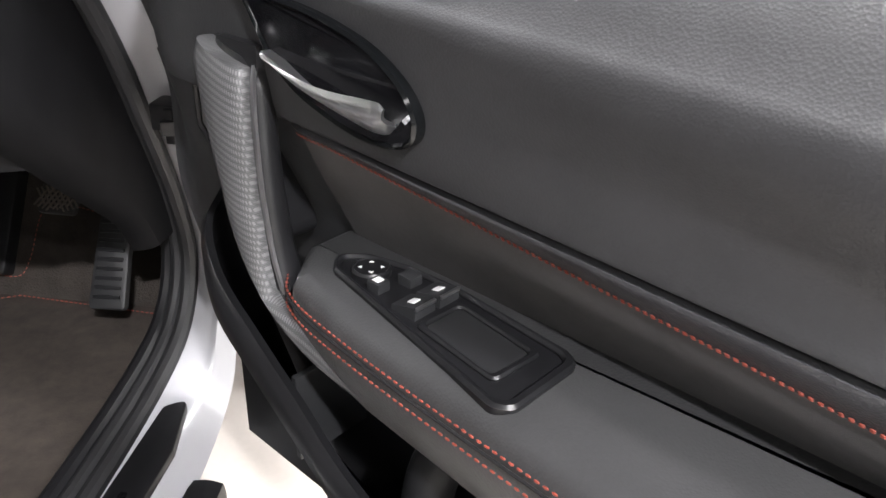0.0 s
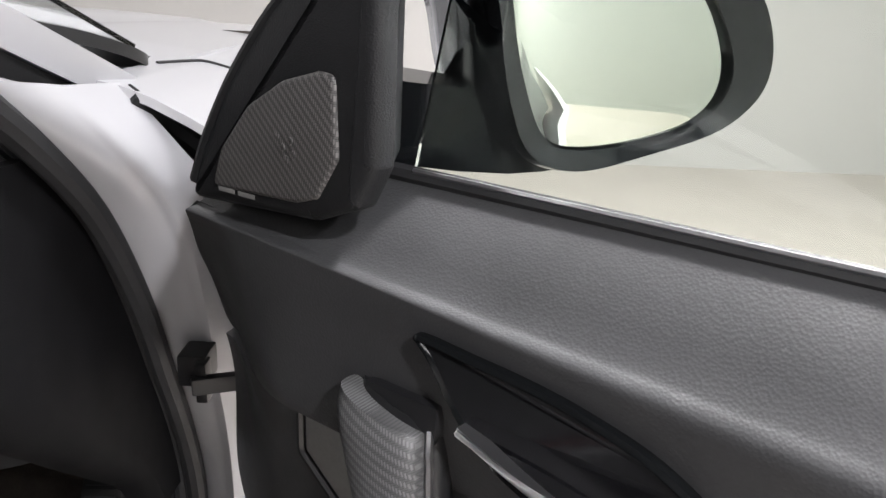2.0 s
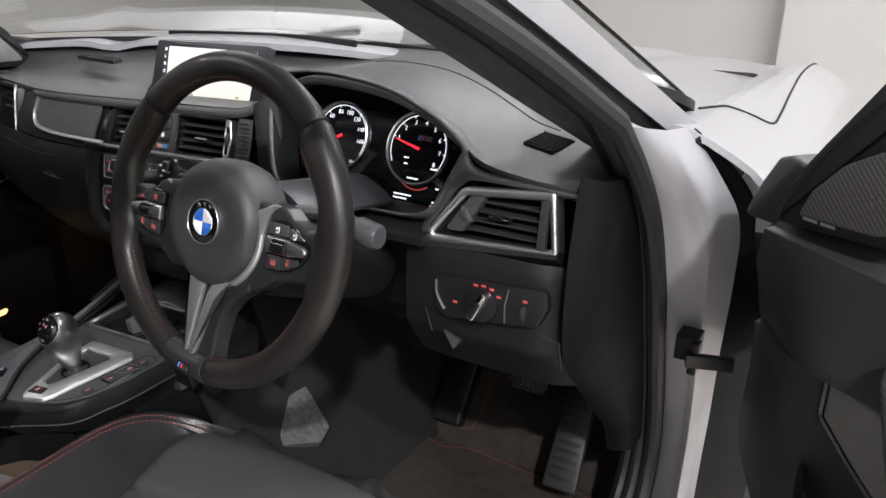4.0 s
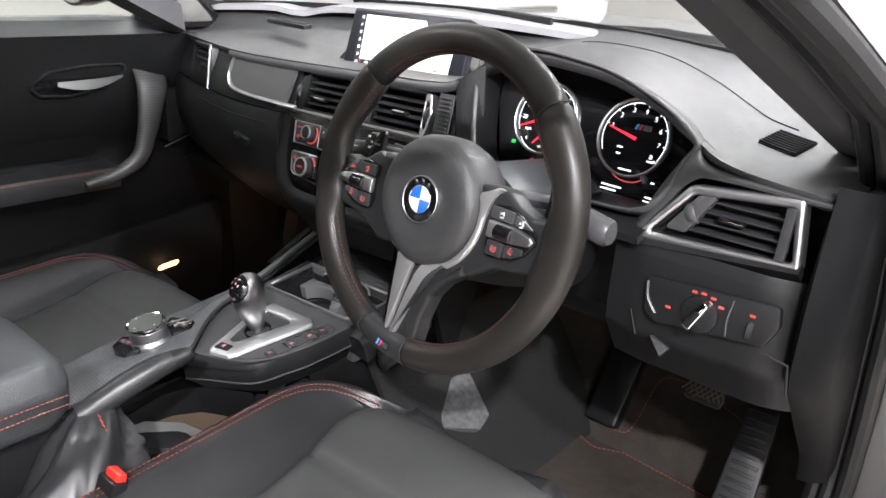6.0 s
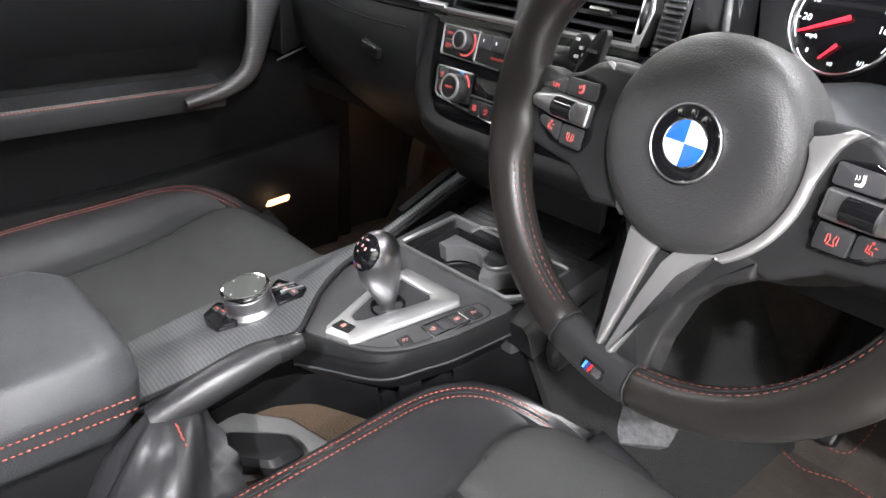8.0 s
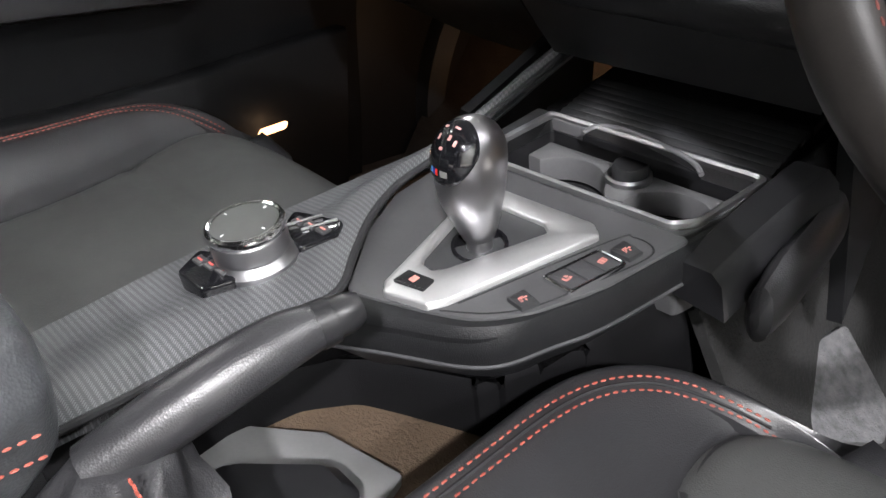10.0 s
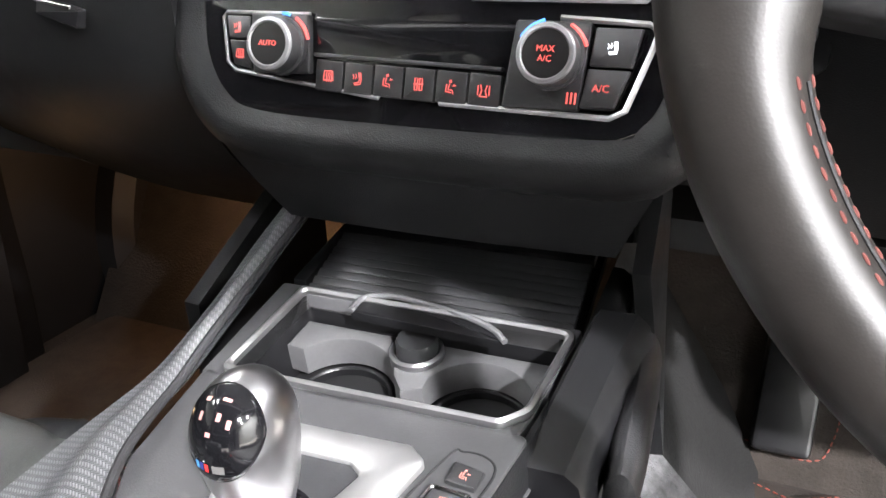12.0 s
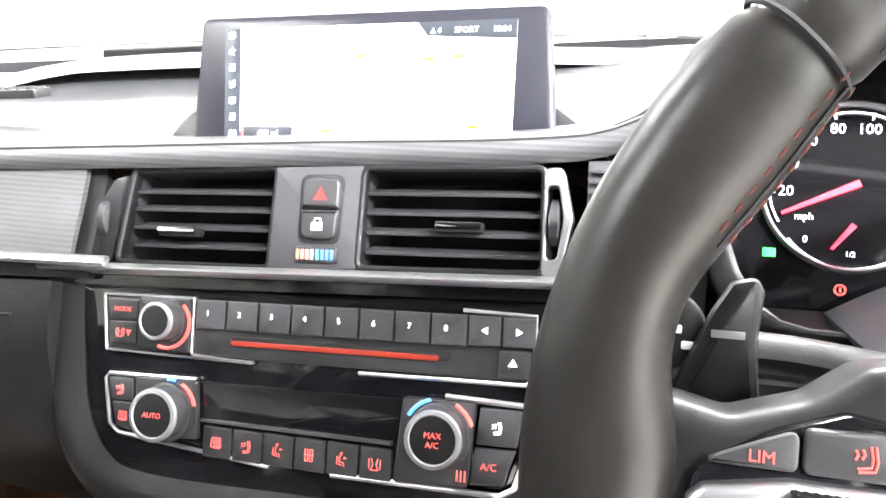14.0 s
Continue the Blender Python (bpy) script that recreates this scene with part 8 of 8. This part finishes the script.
centre = lambda p, k: (0.09 + (p[0] - 0.09) * k, 0.005 + (p[1] - 0.005) * k)
mr = part("wing_mirror", moved(loft([[(*centre(p, k), w) for p in ring] for ring, k, w in ((mg, 1.0, -0.012), (mg, 1.015, 0.004), (shell, 0.985, 0.010), (shell, 1.0, 0.004), (shell, 1.01, -0.02), (shell, 0.97, -0.055), (shell, 0.84, -0.09), (shell, 0.55, -0.115), (shell, 0.05, -0.122))]), MIRROR_FRAME), BODYBLACK, door, "gloss black wing mirror housing", sharp=50)
part("mirror_gasket", moved(merge(plate(rounded([(-0.098, 0.885), (-0.080, 0.925), (-0.064, 0.952), (-0.048, 0.957), (-0.026, 0.950), (0.012, 0.918), (0.0, 0.885)], 0.008), -0.118, -0.070, 0.006, 3)), DOOR), surface("grey_gasket", (0.05, 0.05, 0.052), 0.6), door, "dark grey rubber end of the window ledge")
part("mirror_glass", moved(plate(mg, -0.004, 0.001, 0.001), MIRROR_FRAME), MIRROR, mr, "clean mirror glass")
part("mirror_arm", moved(loft([[(x, z + h, w), (x + 0.012, z + h, w - 0.05), (x + 0.012, z - h, w - 0.05), (x, z - h, w)] for x, z, h, w in ((0.060, 0.965, 0.026, -0.066), (0.105, 0.962, 0.025, -0.082), (0.132, 0.960, 0.025, -0.100), (0.150, 0.962, 0.030, -0.128), (0.162, 0.972, 0.040, -0.150))]), DOOR), BODYBLACK, mr, "gloss black mirror foot", sharp=30)

# ---- passenger door, closed ----
PDOOR = basis((-0.70, 0, 0), (0, 1, 0), (0, 0, 1))  # x forward, y up, z into the cabin
pdoor = thing("passenger_door", "closed passenger door with black trim and red stitching", "car door", (-0.75, 0.4, 0.3))
def pface(u, v):
    y, z = -0.45 + 1.42 * u, 0.22 + (0.895 - 0.22) * v
    w = at_x([(0.34, -0.02), (0.50, -0.03), (0.60, -0.025), (0.64, -0.045), (0.70, -0.02), (0.76, -0.004), (0.89, 0.0)], z)
    return (y, z, w)
# trim and pocket coloured near-black to hold the far side's shade
part("trim_panel", moved(sheet(pface, 40, 40, 0.02), PDOOR), MATT_SHADED, pdoor, "black trim panel")
part("belt_pad", moved(sheet(lambda u, v: (-0.45 + 1.42 * u, 0.895 + 0.022 * v, -0.005 - 0.07 * v), 20, 4, 0.02), PDOOR), PAD, pdoor, "black grained pad under the window")
part("armrest", moved(loft([[(y, z, w) for z, w in ((0.565, -0.03), (0.58, 0.02), (0.61, 0.032), (0.625, 0.026), (0.63, -0.03))] for y in (-0.40, 0.0, 0.30, 0.50, 0.62, 0.66)]), PDOOR), LEATHER, pdoor, "black armrest", sharp=50)
part("armrest_stitching", moved(stitches([(-0.4 + 0.05 * i, 0.622, 0.030) for i in range(22)], 0.004, 0.002, 0.0009), PDOOR), RED, pdoor, "red stitching", kind="stuff")
# insert takes the shaded plastic, much darker than the driver's suede
part("suede_insert", moved(sheet(lambda u, v: (-0.40 + 1.04 * u, 0.64 + 0.10 * v, -0.041 + 0.032 * v), 20, 6, 0.004), PDOOR), MATT_SHADED, pdoor, "dark suede insert")
pb = [(y, z) for y, z in rounded([(0.50, 0.800), (0.54, 0.828), (0.62, 0.838), (0.70, 0.838), (0.705, 0.825), (0.66, 0.788), (0.58, 0.775), (0.52, 0.780)], 0.01)]
pbi = [(0.605 + (y - 0.605) * 0.94, 0.807 + (z - 0.807) * 0.86) for y, z in pb]
hz2 = part("handle_bezel", moved(hoop(pb, pbi, -0.006, 0.005, 0.002), PDOOR), SMOOTH, pdoor, "black bezel round the handle")
part("handle_recess", moved(plate(pbi, -0.01, -0.001, 0.001), PDOOR), PIANO, hz2)
part("door_handle", moved(sheet(lambda u, v: (0.690 - 0.135 * u, 0.815 - 0.006 * u - (0.004 + 0.016 * math.sin(math.pi * u * 0.9)) * v, 0.012 + 0.008 * math.sin(math.pi * u)), 20, 6, 0.003), PDOOR), SILVER, hz2, "chrome release handle")
pp = spline([(0.757, 0.815, -0.004), (0.750, 0.790, 0.020), (0.735, 0.74, 0.032), (0.722, 0.69, 0.034), (0.700, 0.64, 0.034), (0.650, 0.612, 0.030), (0.58, 0.598, 0.026)], 5)
hw = [0.040, 0.038, 0.028, 0.022, 0.018, 0.014, 0.010]
rings = []
for i, p in enumerate(pp):
    f = i / (len(pp) - 1) * (len(hw) - 1)
    k = min(len(hw) - 2, int(f))
    w = hw[k] + (hw[k + 1] - hw[k]) * (f - k)
    t = (pp[min(i + 1, len(pp) - 1)] - pp[max(i - 1, 0)]).normalized()
    sd = V((-t.y, t.x, 0)).normalized()
    rings.append([p + sd * (w * math.cos(a)) + V((0, 0, 0.014)) * math.sin(a) for a in [2 * math.pi * j / 20 for j in range(20)]])
part("pull_handle", moved(loft(rings), PDOOR), weave("woven_fibre_far_door", (0, 0.72, 0.69), (0, -0.69, 0.72), 0.002, hi=(0.06, 0.06, 0.062), lo=(0.02, 0.02, 0.021)), pdoor, "woven fibre pull handle", sharp=60)
part("speaker_grille", moved(plate(rounded([(0.79, 0.78), (0.84, 0.775), (0.86, 0.68), (0.79, 0.655)], 0.008), -0.04, 0.004, 0.003), PDOOR), SMOOTH, pdoor, "dark speaker grille")
part("speaker_edge", moved(tube([(0.78, 0.648, 0.004), (0.87, 0.676, 0.004)], 0.002, 6), PDOOR), GREYMETAL, pdoor)
part("map_pocket", moved(loft([[(y, z + 0.004, 0.0), (y, z + 0.006, 0.03), (y, z, 0.036), (y, 0.24, 0.03), (y, 0.24, -0.01)] for y, z in [(-0.40, 0.47), (0.2, 0.455), (0.45, 0.458), (0.60, 0.470), (0.75, 0.488), (0.90, 0.506)]]), PDOOR), MATT_SHADED, pdoor, "black map pocket", sharp=50)
lmp = part("courtesy_lamp", moved(plate(rounded([(0.722, 0.367), (0.772, 0.371), (0.780, 0.383), (0.730, 0.379)], 0.005), 0.026, 0.040, 0.003), PDOOR), LAMP_WARM, pdoor, "glowing warm courtesy lamp")
psail = rounded([(0.82, 0.905), (0.965, 0.905), (0.90, 0.985), (0.80, 1.06), (0.79, 1.06)], 0.008)
part("tweeter_corner", moved(plate(psail, -0.04, -0.006, 0.006), PDOOR), SMOOTH, pdoor, "black mirror corner")
part("tweeter_grille", moved(plate(rounded([(0.835, 0.918), (0.93, 0.918), (0.875, 0.975), (0.835, 0.995)], 0.008), -0.008, -0.001, 0.003), PDOOR), MESHGREY, pdoor, "grey tweeter grille")
pg = part("door_glass", moved(sheet(lambda u, v: (-0.45 + 1.24 * u - 0.02 * v, 0.915 + 0.34 * v, -0.075 + 0.14 * v * -1 + 0.24 * v), 12, 6, 0.004), PDOOR), TINTED, pdoor, "clear frameless door glass")
pg.visible_shadow = False
part("door_skin", moved(box(1.4, 0.72, 0.03, (0.25, 0.56, -0.16), 0.02), PDOOR), PAINT, pdoor, "white outer skin")
pm = part("wing_mirror", moved(loft([[(0.70 + d, 0.99 + 0.055 * math.sin(a) * k, -0.20 + 0.085 * math.cos(a) * k) for a in [2 * math.pi * j / 24 for j in range(24)]] for d, k in ((-0.002, 0.92), (0.0, 1.0), (0.03, 1.0), (0.08, 0.8), (0.11, 0.3))]), PDOOR), BODYBLACK, pdoor, "gloss black wing mirror housing", sharp=50)
part("mirror_glass", moved(loft([[(0.696 + d, 0.99 + 0.048 * math.sin(a), -0.20 + 0.076 * math.cos(a)) for a in [2 * math.pi * j / 24 for j in range(24)]] for d in (0.0, 0.004)]), PDOOR), MIRROR, pm, "mirror glass")
